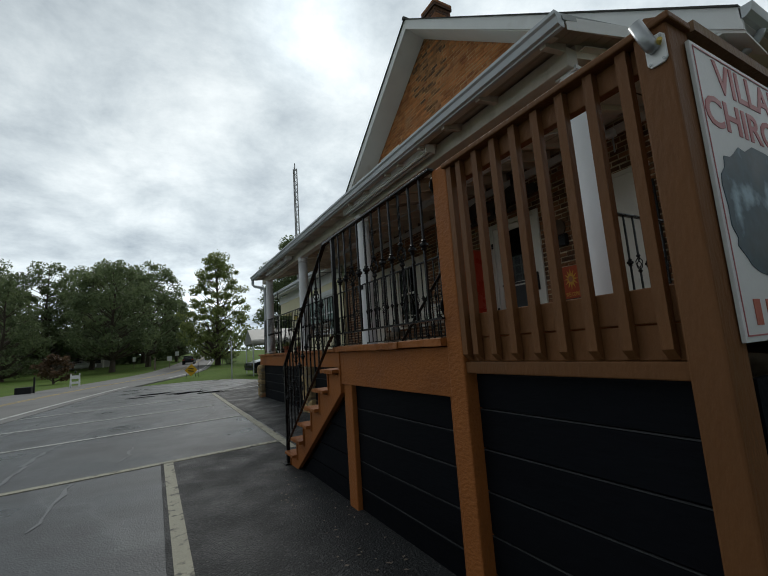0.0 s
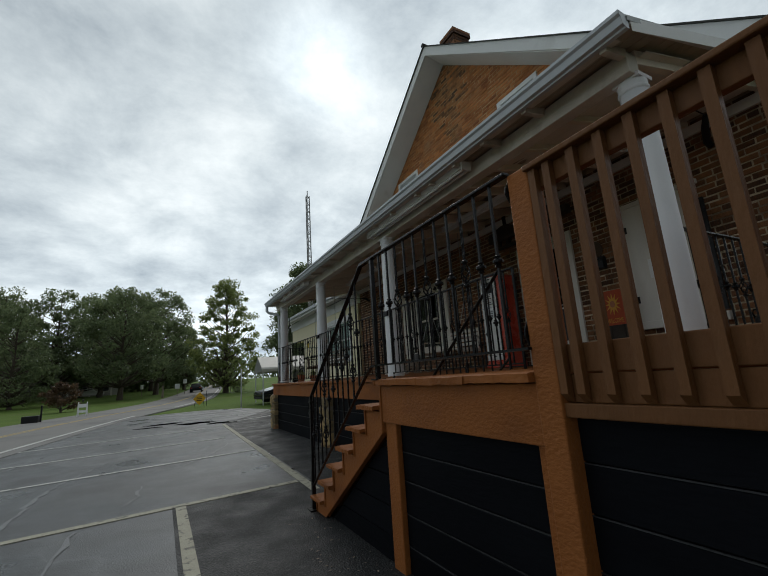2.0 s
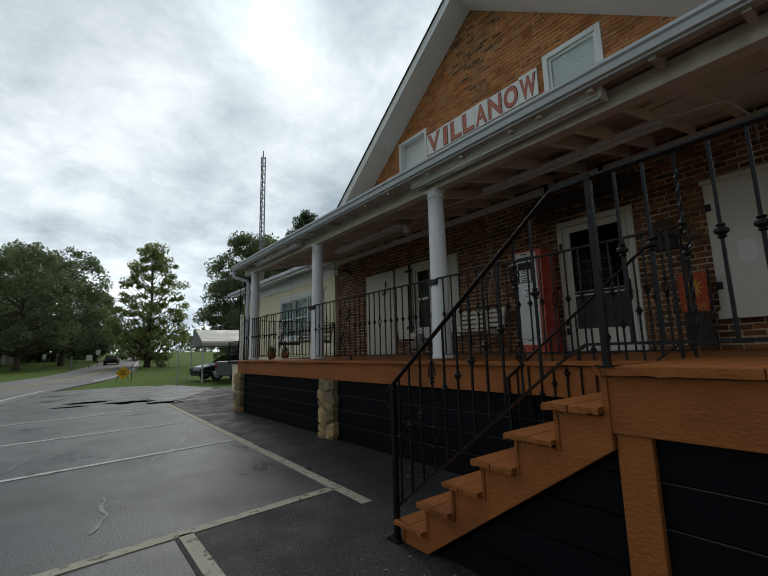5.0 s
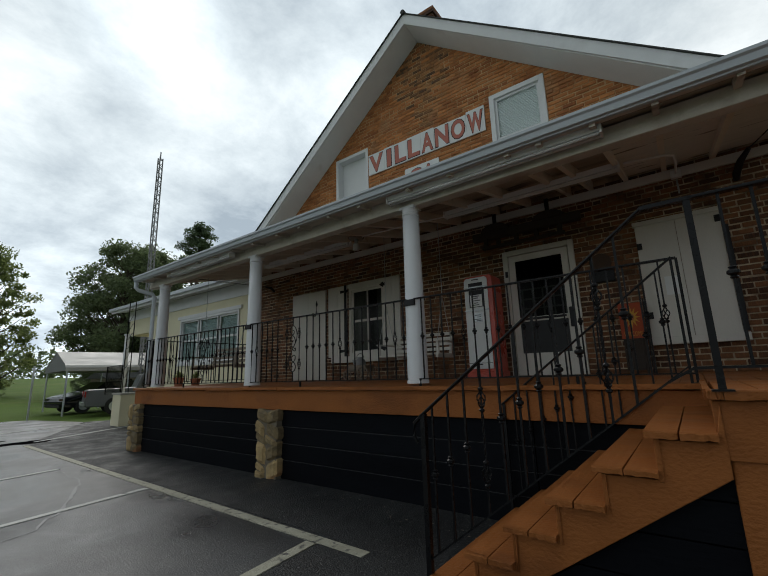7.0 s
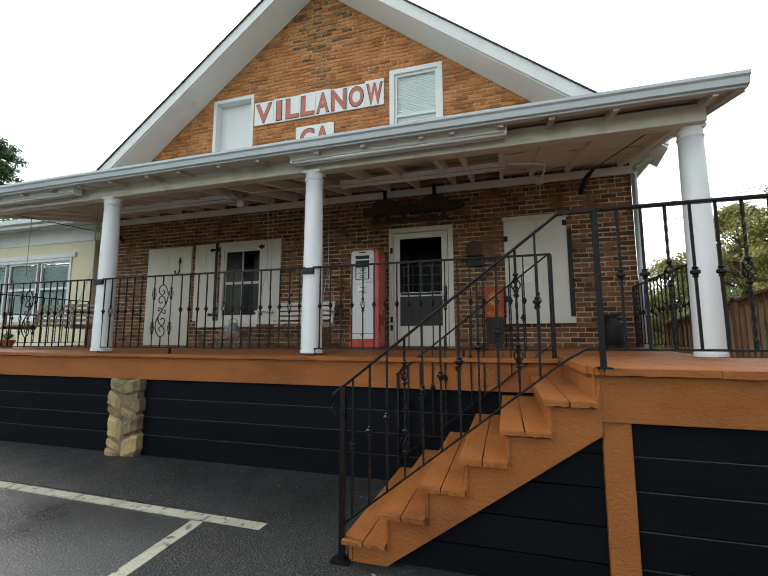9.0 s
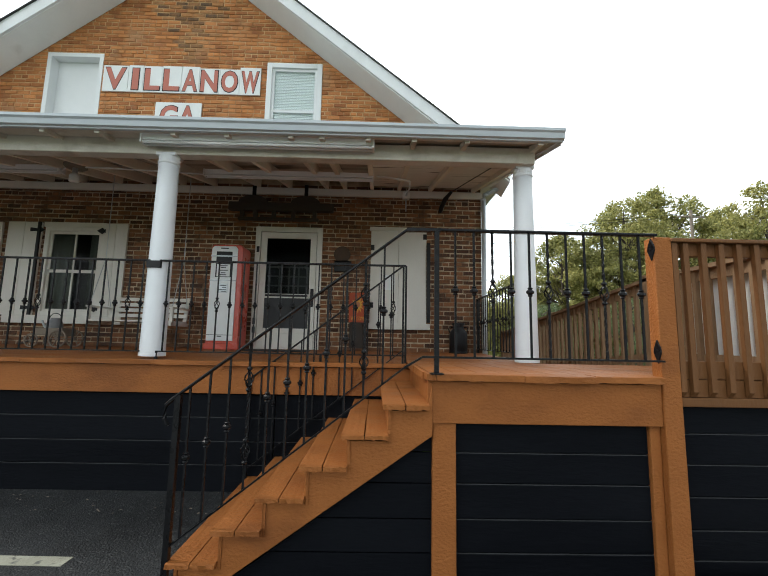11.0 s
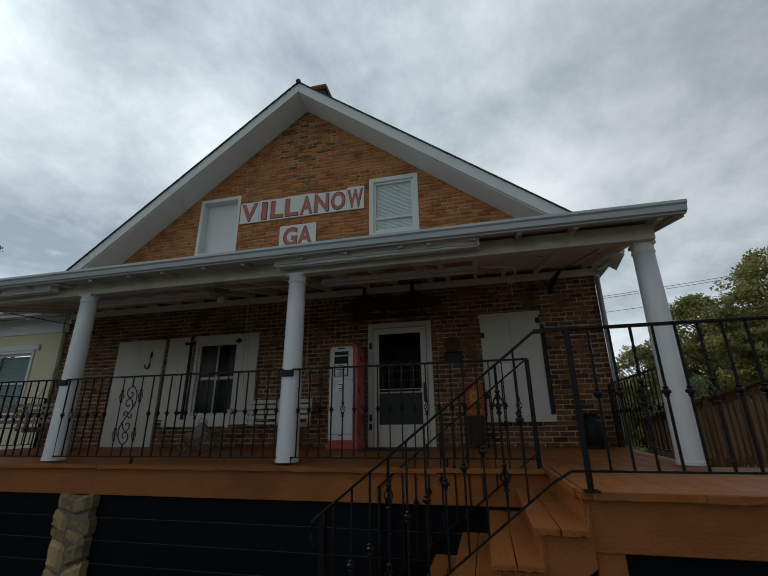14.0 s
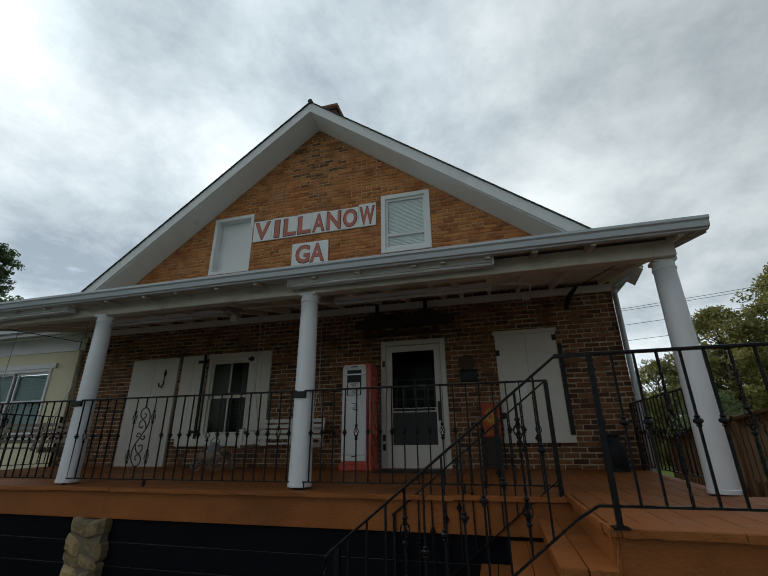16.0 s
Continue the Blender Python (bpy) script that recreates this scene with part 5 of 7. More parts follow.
# ---- iron railings ----
def picket_mesh(kind, low, high):
    m = Mesh()
    if kind == "twisted":
        c = (low + high) / 2
        m.tube([(0, 0, low), (0, 0, c - 0.30)], 0.0085, 4)
        m.tube([(0, 0, c - 0.30 + i * 0.02) for i in range(30)], 0.0095, 4, twist=0.5)
        m.tube([(0, 0, c + 0.28), (0, 0, high)], 0.0085, 4)
        m.lathe([(0.010, -0.02), (0.021, -0.008), (0.021, 0.008), (0.010, 0.02)], z=c, sides=8)
    elif kind == "single":
        c = low + (high - low) * 0.52
        m.tube([(0, 0, low), (0, 0, low + 0.05)] + [(0, 0, low + 0.06 + i * 0.02) for i in range(int((c - low - 0.12) / 0.02))] + [(0, 0, c - 0.055)], 0.0088, 4, twist=0.5)
        m.tube([(0, 0, c + 0.055)] + [(0, 0, c + 0.06 + i * 0.02) for i in range(int((high - c - 0.10) / 0.02))] + [(0, 0, high)], 0.0088, 4, twist=0.5)
    elif kind == "double":
        m.tube([(0, 0, low), (0, 0, low + 0.15)] + [(0, 0, low + 0.27 + i * 0.02) for i in range(max(2, int((high - low - 0.54) / 0.02)))] + [(0, 0, high - 0.15), (0, 0, high)], 0.0085, 4, twist=0.5)
    elif kind == "basket":
        c = low + (high - low) * 0.52
        m.tube([(0, 0, low), (0, 0, c - 0.055)], 0.0085, 4)
        m.tube([(0, 0, c + 0.055), (0, 0, high)], 0.0085, 4)
        for k in range(4):
            a = k * math.pi / 2
            m.tube([(0.026 * math.sin(math.pi * i / 6) * math.cos(a + i * 0.5), 0.026 * math.sin(math.pi * i / 6) * math.sin(a + i * 0.5), c - 0.055 + 0.11 * i / 6) for i in range(7)], 0.0045, 4)
        for z in (-0.062, 0.062):
            m.lathe([(0.009, -0.012), (0.017, -0.004), (0.017, 0.004), (0.009, 0.012)], z=c + z, sides=8)
    else:
        c = low + (high - low) * 0.52
        m.tube([(0, 0, low), (0, 0, high)], 0.0085, 4)
        m.lathe([(0.009, -0.030), (0.017, -0.024), (0.012, -0.016), (0.025, -0.006), (0.025, 0.006), (0.012, 0.016), (0.017, 0.024), (0.009, 0.030)], z=c, sides=8)
    return m.data("picket", IRON)


def basket_mesh():
    """Four bars bowed out between two collars."""
    m = Mesh()
    for k in range(4):
        a = k * math.pi / 2
        m.tube([(0.027 * math.sin(math.pi * i / 6) * math.cos(a + i * 0.5), 0.027 * math.sin(math.pi * i / 6) * math.sin(a + i * 0.5), -0.055 + 0.11 * i / 6) for i in range(7)], 0.0048, 4)
    for z in (-0.062, 0.062):
        m.lathe([(0.009, -0.012), (0.017, -0.004), (0.017, 0.004), (0.009, 0.012)], z=z, sides=8)
    return m.data("basket", IRON)


def iron_run(name, a, b, rise, label, spacing=0.125, top=0.955, low=0.085, kinds=("plain",), posts=(0.0, 1.0), skip=(), feet=(), post_r=0.017, shift=0.0):
    """A railing from a to b (floor points); rise: how far the far end stands higher. Local x runs along it."""
    a, b = Vector(a), Vector(b)
    flat = Vector((b.x - a.x, b.y - a.y))
    length = flat.length
    r = thing(name, a.x, a.y, a.z, label, "railing", turn=math.degrees(math.atan2(flat.y, flat.x)))
    k = rise / length
    part("top_rail", Mesh().prism([(0, top - 0.018), (length, top - 0.018 + rise), (length, top + rise), (0, top)], "y", -0.019, 0.019), IRON, r, bevel=0.005)
    part("bottom_rail", Mesh().prism([(0, low - 0.012), (length, low - 0.012 + rise), (length, low + rise), (0, low)], "y", -0.012, 0.012), IRON, r)
    meshes = {kind: picket_mesh(kind, low - 0.004, top - 0.014) for kind in set(kinds)}
    basket = basket_mesh()
    n = max(1, round(length / spacing))
    for i in range(1, n):
        u = length * i / n + shift
        if any(s0 < u < s1 for s0, s1 in skip):
            continue
        kind = kinds[i % len(kinds)]
        bar = part("picket", meshes[kind], IRON, r, at=pose(u, 0, k * u))
        for c in {"double": (low + 0.211, top - 0.229), "single": (low - 0.004 + (top - low - 0.01) * 0.52,)}.get(kind, ()):
            part("basket", basket, IRON, bar, at=pose(0, 0, c))
    for s in posts:
        u = length * s
        part("rail_post", Mesh().tube([(u, 0, 0), (u, 0, top - 0.01 + k * u)], post_r * 1.4, 4), IRON, r)
        part("foot_plate", box(u - 0.04, u + 0.04, -0.04, 0.04, 0.0, 0.008), IRON, r)
    for u in feet:
        part("foot", Mesh().tube([(u, 0, 0), (u, 0, low)], 0.016, 4), IRON, r)
    return r


def flowing(points, steps=5):
    """A smooth line through points."""
    p = [Vector(q) for q in points]
    out = []
    for k in range(len(p) - 1):
        a, b, c, d = p[max(k - 1, 0)], p[k], p[k + 1], p[min(k + 2, len(p) - 1)]
        for q in range(steps):
            t = q / steps
            out.append(0.5 * (2 * b + (c - a) * t + (2 * a - 5 * b + 4 * c - d) * t * t + (3 * b - a - 3 * c + d) * t ** 3))
    return out + [p[-1]]


def double_basket(low, high):
    m = Mesh()
    m.tube([(0, 0, low), (0, 0, high)], 0.006, 4)
    for c in (low + (high - low) * 0.26, low + (high - low) * 0.75):
        for k in range(4):
            a = k * math.pi / 2
            m.tube([(0.026 * math.sin(math.pi * i / 6) * math.cos(a + i * 0.5), 0.026 * math.sin(math.pi * i / 6) * math.sin(a + i * 0.5), c - 0.055 + 0.11 * i / 6) for i in range(7)], 0.0045, 4)
        for z in (-0.062, 0.062):
            m.lathe([(0.009, -0.012), (0.017, -0.004), (0.017, 0.004), (0.009, 0.012)], z=c + z, sides=8)
    return m.data("panel_bar", IRON)


def scroll_panel(parent, u, low=0.08, high=0.965):
    """A tall S of curled iron bars, the lower half the upper one turned over."""
    zc = 0.53
    main = ((0, 0), (4, 6), (8.5, 13), (10.4, 22), (8.8, 31), (4, 37.5), (0, 39), (-5, 36.5), (-7, 31), (-5, 26), (-1.3, 23.5), (2.7, 26), (2.4, 30), (0, 31))
    inner = ((6.5, 9.5), (5.5, 15), (2, 20.5), (-2, 22), (-6, 18), (-5.5, 12.5), (-1, 11.5), (0.5, 14))
    curl = ((1, 1), (-4, 4.5), (-6.5, 3), (-6.3, -0.5), (-3.5, 0.5))
    for s in (0.0083, -0.0083):
        for line in (main, inner, curl):
            part("scroll", Mesh().tube(flowing([(u + s * x, 0, zc + s * z) for x, z in line]), 0.0065, 6), IRON, parent, smooth=True)
    part("panel_stub", Mesh().tube([(u, 0, zc + 0.32), (u, 0, high)], 0.008, 4), IRON, parent)
    part("panel_stub", Mesh().tube([(u, 0, zc - 0.32), (u, 0, low)], 0.008, 4), IRON, parent)
    for q in (-0.133, 0.133):
        part("panel_bar", double_basket(low, high), IRON, parent, at=pose(u + q, 0, 0))


KN = ("plain", "plain", "basket", "plain", "plain", "plain", "plain")
front = iron_run("iron_railing", (3.02, 12.40, DECK - 0.024), (3.02, 3.27, DECK - 0.024), 0.0, top=0.98, low=0.08, label="black wrought iron railing with knuckled pickets along the porch", kinds=KN, posts=(0.0, 1.0), post_r=0.010,
                 skip=((4.36, 4.82), (2.0, 2.45)), feet=(1.6, 3.6, 4.75, 6.7, 8.3))
scroll_panel(front, 4.59)
scroll_panel(front, 2.22)
iron_run("iron_railing", (3.12, 12.36, DECK), (5.55, 12.36, DECK), 0.0, "black wrought iron railing at the porch's end", kinds=KN)
iron_run("iron_railing", (5.62, 1.90, DECK), (3.22, 1.93, DECK), 0.0, "black wrought iron railing beside the ramp", kinds=("plain", "basket", "plain"), top=0.90)
iron_run("iron_railing", (1.475, 3.19, DECK), (1.475, 1.785, DECK), 0.0, "black wrought iron railing round the landing", kinds=("single", "plain", "plain"), spacing=0.117, top=0.905, low=0.108, posts=(0.0,), post_r=0.0145)
for z in (2.07, 1.42):
    lf = thing("railing_finial", 1.505, 1.797, z, "black leaf-shaped iron plate on the post", "bracket", "leaf plates")
    part("leaf", Mesh().prism([(0, -0.07), (0.036, 0.0), (0.03, 0.03), (0, 0.08), (-0.03, 0.03), (-0.036, 0.0)], "y", 0.0, 0.008), IRON, lf, bevel=0.003)
near = iron_run("stair_railing", (1.475, 4.745, G), (1.475, 3.375, G), 1.055, "black wrought iron stair railing with twisted and basket pickets", kinds=("plain", "plain", "plain", "plain", "double", "plain"), spacing=0.1145, top=1.055, low=0.20, posts=(), shift=-0.028)
part("rail_end", Mesh().prism([(1.365, 2.088), (1.58, 2.092), (1.58, 2.110), (1.365, 2.110)], "y", -0.019, 0.019), IRON, near)
part("bottom_link", Mesh().prism([(1.365, 1.238), (1.47, 1.300), (1.58, 1.301), (1.58, 1.313), (1.47, 1.313), (1.365, 1.252)], "y", -0.012, 0.012), IRON, near)
part("rail_post", Mesh().tube([(0.02, 0, 0.0), (0.02, 0, 1.06)], 0.024, 4), IRON, near)
part("foot_plate", box(-0.04, 0.08, -0.05, 0.05, 0.0, 0.012), IRON, near)
part("drop_end", Mesh().tube([(0.0, 0, 1.045), (-0.05, 0, 1.0), (-0.055, 0, 0.92), (-0.03, 0, 0.88)], 0.013, 6), IRON, near)
far = iron_run("stair_railing", (2.875, 4.745, G), (2.875, 3.30, G), 1.12, "black wrought iron stair railing on the porch side of the steps", kinds=("plain",), spacing=0.125, top=1.02, low=0.20, posts=())
part("rail_post", Mesh().tube([(0.02, 0, 0.0), (0.02, 0, 1.02)], 0.017, 4), IRON, far)
part("rail_post", Mesh().tube([(1.44, 0, 1.18), (1.44, 0, 2.13)], 0.013, 4), IRON, far)

# ---- stone piers under the porch edge ----
def stone_pier(y, wide, label):
    p = thing("stone_pier", 2.80, y, G - 0.02, label, "stone pier", "stone piers")
    h = wide / 2
    part("core", box(0.030, 0.24, -h + 0.03, h - 0.03, 0, 0.89), STONE_MORTAR, p)
    rr = random.Random(int(y * 10))
    cut = 0.0
    for side in (-1, 1):
        z = 0.0
        while z < 0.86:
            tall = min(rr.choice((0.10, 0.15, 0.20, 0.26)) * rr.uniform(0.85, 1.15), 0.90 - z)
            if 0.90 - z - tall < 0.07:
                tall = 0.90 - z
            inner = cut + rr.uniform(-0.05, 0.05)
            a, b = (-h - rr.uniform(-0.02, 0.015), inner - 0.004) if side < 0 else (inner + 0.004, h + rr.uniform(-0.02, 0.015))
            tilt, deep = rr.uniform(-0.09, 0.09), rr.uniform(0.028, 0.05)
            n = 6
            v = []
            for i in range(n):
                for j in range(n):
                    u, w = i / (n - 1), j / (n - 1)
                    round_off = (abs(2 * u - 1) ** 4 * abs(2 * w - 1) ** 4) * 0.014
                    edge = min(1.0, min(u, 1 - u, w, 1 - w) * 5)
                    yy = a + 0.002 + (b - a - 0.004) * u - (2 * u - 1) * round_off + rr.uniform(-0.006, 0.006)
                    zz = z + 0.002 + (tall - 0.004) * w - (2 * w - 1) * round_off + rr.uniform(-0.006, 0.006) + tilt * (u - 0.5)
                    v.append((0.036 - deep * edge * rr.uniform(0.75, 1.1), yy, max(0.0, min(0.91, zz))))
            f = [(i * n + j, i * n + j + 1, (i + 1) * n + j + 1, (i + 1) * n + j) for i in range(n - 1) for j in range(n - 1)]
            ring = [i for i in range(n)] + [i * n + n - 1 for i in range(1, n)] + [(n - 1) * n + j for j in range(n - 2, -1, -1)] + [i * n for i in range(n - 2, 0, -1)]
            o = len(v)
            v += [(0.14, v[i][1], v[i][2]) for i in ring]
            f += [(ring[k], ring[(k + 1) % len(ring)], o + (k + 1) % len(ring), o + k) for k in range(len(ring))]
            part("stone", Mesh().add(v, f), STONE, p)
            z += tall
    return p


stone_pier(8.10, 0.47, "pier of tan and grey field stones under the porch")
stone_pier(12.28, 0.44, "pier of tan and grey field stones at the porch corner")

# ---- things on the porch ----
DW = DECK + 0.012


def gas_pump():
    p = thing("gas_pump", 5.38, 5.90, DW, "old red and white gas pump standing by the brick wall", "gas pump")
    def outline(hw, top, r):
        pts = [(-hw, 0.0), (hw, 0.0), (hw, top - r)]
        pts += [(hw - r + r * math.cos(a), top - r + r * math.sin(a)) for a in (math.pi / 10 * k for k in range(1, 5))]
        pts += [(-hw + r - r * math.cos(a), top - r + r * math.sin(a)) for a in (math.pi / 10 * k for k in range(4, 0, -1))]
        return pts + [(-hw, top - r)]
    part("body", Mesh().prism(outline(0.245, 1.62, 0.07), "x", -0.17, 0.22), RED, p, "red enamelled steel body", bevel=0.012)
    white = [(y + 0.03, z + 0.13) for y, z in outline(0.20, 1.46, 0.06)]
    part("front_panel", Mesh().prism(white, "x", -0.192, -0.171), SIGN_WHITE, p, "white enamelled front panel", bevel=0.008)
    part("display", box(-0.198, -0.193, -0.09, 0.15, 1.10, 1.50), BLACK_PAINT, p, "dark glass display")
    part("display_plate", box(-0.202, -0.199, -0.07, 0.13, 1.11, 1.30), SIGN_WHITE, p)
    for z in (1.04, 1.42):
        part("band", box(-0.204, -0.193, -0.172, 0.232, z, z + 0.018), STEEL, p, "chrome band")
    part("handle_slot", box(-0.197, -0.1925, -0.03, 0.09, 1.545, 1.56), BLACK_PAINT, p)
    part("notice", box(-0.196, -0.1925, -0.05, 0.10, 0.86, 1.0), STEEL, p, "small grey notice plate")
    for i, (z, w) in enumerate(((0.965, 0.10), (0.935, 0.06), (0.90, 0.11), (0.875, 0.08))):
        part("text_bar", box(-0.1985, -0.1965, -0.03, -0.03 + w, z, z + 0.012), BLACK_PAINT, p, "dark bar of unreadable writing")
    for z, w in ((1.27, 0.12), (1.24, 0.08), (1.20, 0.14), (1.16, 0.07), (1.13, 0.10)):
        part("text_bar", box(-0.2045, -0.2025, 0.03 - w / 2, 0.03 + w / 2, z, z + 0.012), BLACK_PAINT, p, "dark bar of unreadable writing")
    part("lower_seam", box(-0.1945, -0.1925, -0.165, 0.225, 0.215, 0.222), BLACK_PAINT, p)
    part("catch", box(-0.198, -0.1925, 0.0, 0.06, 0.19, 0.205), BLACK_PAINT, p)
    part("plinth", box(-0.20, 0.23, -0.265, 0.265, 0.0, 0.09), RED, p, bevel=0.01)


gas_pump()


def porch_swing(x, y, seat_z, half, mat, label, chains=True, top=3.7, paint="slat"):
    s = thing("porch_swing", x, y, seat_z, label, "porch swing")
    for i in range(4):
        part("seat_slat", box(-0.25 + i * 0.12, -0.15 + i * 0.12, -half, half, 0, 0.022), mat, s)
    for i in range(4):
        z = 0.08 + i * 0.085
        part("back_slat", Mesh().prism([(0.22 + i * 0.02, z), (0.24 + i * 0.02, z), (0.255 + i * 0.02, z + 0.055), (0.235 + i * 0.02, z + 0.055)], "y", -half, half), mat, s)
    for yy in (-half + 0.03, 0.0, half - 0.03):
        part("upright", Mesh().prism([(0.22, -0.03), (0.25, -0.03), (0.335, 0.40), (0.31, 0.40)], "y", yy - 0.025, yy + 0.025), mat, s)
    for yy in (-half + 0.01, half - 0.01):
        part("arm", box(-0.26, 0.28, yy - 0.03, yy + 0.03, 0.20, 0.225), mat, s, bevel=0.004)
        part("arm_post", box(-0.24, -0.20, yy - 0.02, yy + 0.02, -0.04, 0.20), mat, s)
        part("side_rail", box(-0.26, 0.26, yy - 0.02, yy + 0.02, -0.05, -0.002), mat, s)
        for xx in (-0.22, 0.27):
            part("chain", Mesh().tube([(xx, yy, 0.22 if xx < 0 else 0.15), (0.02, yy, 0.95), (0.02, yy, top - seat_z)], 0.006, 5), STEEL, s, "thin hanging chain")
    return s


porch_swing(5.10, 7.10, 1.66, 0.60, WHITE, "white slatted porch swing hanging before the brick wall", top=3.98)
porch_swing(3.95, 11.05, 1.63, 0.80, GREY_WOOD, "grey weathered porch swing hanging at the porch's end", top=3.70)


def wagon():
    w = thing("toy_wagon", 5.10, 8.30, DW, "small wooden wagon with spoked wheels and a milk can", "wagon")
    part("bed", Mesh().box(-0.14, 0.14, -0.20, 0.20, 0.16, 0.18).box(-0.14, -0.12, -0.20, 0.20, 0.18, 0.27).box(0.12, 0.14, -0.20, 0.20, 0.18, 0.27).box(-0.12, 0.12, 0.18, 0.20, 0.18, 0.27).box(-0.12, 0.12, -0.20, -0.18, 0.18, 0.27), GREY_WOOD, w, "grey wooden wagon bed", bevel=0.003)
    for x in (-0.17, 0.17):
        for y, r in ((-0.17, 0.12), (0.20, 0.09)):
            ring = [(x, y + r * math.cos(a), r + r * math.sin(a)) for a in (2 * math.pi * k / 20 for k in range(21))]
            wh = part("wheel", Mesh().tube(ring, 0.012, 6, cap=False), GREY_WOOD, w, "spoked wooden wheel", smooth=True)
            sp = Mesh()
            for k in range(6):
                a = math.pi * k / 6 * 2
                sp.tube([(x, y, r), (x, y + r * math.cos(a), r + r * math.sin(a))], 0.007, 5)
            sp.tube([(x - 0.02, y, r), (x + 0.02, y, r)], 0.022, 8)
            part("spokes", sp, GREY_WOOD, wh)
    part("shaft", Mesh().tube([(0, 0.2, 0.12), (0.0, 0.42, 0.06), (0, 0.52, 0.03)], 0.012, 6), DARK_WOOD, w)
    c = thing("watering_can", 5.10, 8.32, DW + 0.18, "dark grey metal can standing in the wagon", "can")
    part("can", Mesh().lathe([(0.10, 0.0), (0.105, 0.14), (0.09, 0.19), (0.055, 0.22), (0.06, 0.24)], sides=16), MAST_STEEL, c, smooth=True)
    part("bail", Mesh().tube([(0, 0.09 * math.cos(a), 0.22 + 0.09 * math.sin(a)) for a in (math.pi * k / 10 for k in range(11))], 0.006, 5), BLACK_PAINT, c)
    part("spout", Mesh().tube([(0, 0.10, 0.06), (0, 0.16, 0.14), (0, 0.19, 0.20)], [0.02, 0.016, 0.014], 8), STEEL, c)


wagon()
mc = thing("milk_can", 5.42, 2.26, DW, "black painted metal milk can by the brick corner", "milk can")
part("can", Mesh().lathe([(0.130, 0.0), (0.140, 0.012), (0.140, 0.31), (0.132, 0.335), (0.088, 0.385), (0.080, 0.43), (0.086, 0.44)], sides=24), BLACK_PAINT, mc, smooth=True)
part("lid", Mesh().lathe([(0.098, 0.44), (0.100, 0.455), (0.100, 0.475), (0.060, 0.480)], sides=24), BLACK_PAINT, mc, "flanged black lid")
part("base_ring", Mesh().lathe([(0.143, 0.0), (0.146, 0.01), (0.143, 0.035)], sides=24), IRON, mc)
for s_ in (-1, 1):
    part("handle", Mesh().tube([(0, s_ * 0.085, 0.405), (0, s_ * 0.135, 0.42), (0, s_ * 0.155, 0.385), (0, s_ * 0.138, 0.325)], 0.010, 6), IRON, mc, smooth=True)

fl = thing("garden_flag", 5.45, 3.86, DW, "red and yellow sunflower flag on a dark wooden stand", "flag")
part("cloth", Mesh().prism([(-0.14, 0.46), (0.14, 0.46), (0.14, 0.93), (-0.14, 0.93)], "x", -0.012, -0.004), FLAG_RED, fl, "red cloth")
petal = Mesh()
for k in range(12):
    a = 2 * math.pi * k / 12
    c, s_ = math.cos(a), math.sin(a)
    petal.prism([(0.02 * c - 0.022 * s_, 0.74 + 0.02 * s_ + 0.022 * c), (0.11 * c, 0.74 + 0.15 * s_), (0.02 * c + 0.022 * s_, 0.74 + 0.02 * s_ - 0.022 * c)], "x", -0.016 - 0.0003 * k, -0.0125)
part("sunflower", petal, FLAG_YELLOW, fl, "yellow printed sunflower")
part("flower_heart", Mesh().prism([(0.035 * math.cos(a), 0.74 + 0.045 * math.sin(a)) for a in (2 * math.pi * k / 14 for k in range(14))], "x", -0.023, -0.0201), TERRACOTTA, fl)
part("greeting", facing_west(lettering("WELCOME", 0.22, 0.06, 0.002), -0.0125, 0.11, 0.49), FLAG_YELLOW, fl, "yellow letters")
for y in (-0.10, 0.10):
    part("leg", Mesh().tube([(0.0, y, 0.0), (0.0, y * 0.9, 0.46)], 0.014, 6), DARK_WOOD, fl)
part("stand_board", box(0.0, 0.02, -0.13, 0.13, 0.05, 0.46), DARK_WOOD, fl, "dark wooden stand board")
part("pole", Mesh().tube([(0.01, -0.16, 0.0), (0.01, -0.16, 0.98)], 0.009, 6), IRON, fl)

wl_ = thing("wall_plaque", XF - 0.005, 4.16, 2.88, "round rust-brown metal plaque on the brick wall", "plaque")
part("disc", Mesh().prism([(0.14 * math.cos(a), 0.14 * math.sin(a)) for a in (2 * math.pi * k / 24 for k in range(24))], "x", -0.02, 0.0), RUST, wl_, bevel=0.005)
mb = thing("mail_box", XF - 0.005, 4.14, 2.58, "small black mail box on the brick wall", "mail box")
part("box", Mesh().prism([(0.0, 0.0), (0.0, 0.17), (-0.04, 0.19), (-0.09, 0.15), (-0.09, 0.0)], "y", -0.14, 0.14), BLACK_PAINT, mb, bevel=0.006)
part("flap", box(-0.094, -0.0905, -0.13, 0.13, 0.10, 0.15), IRON, mb)
mat_ = thing("door_mat", 5.15, 5.06, DW - 0.004, "black rubber mat before the door", "door mat")
part("mat", box(-0.30, 0.30, -0.48, 0.48, 0, 0.012), TYRE, mat_, bevel=0.004)
part("ribs", Mesh().box(-0.26, 0.26, -0.44, -0.42, 0.012, 0.016).box(-0.26, 0.26, 0.42, 0.44, 0.012, 0.016), TYRE, mat_)

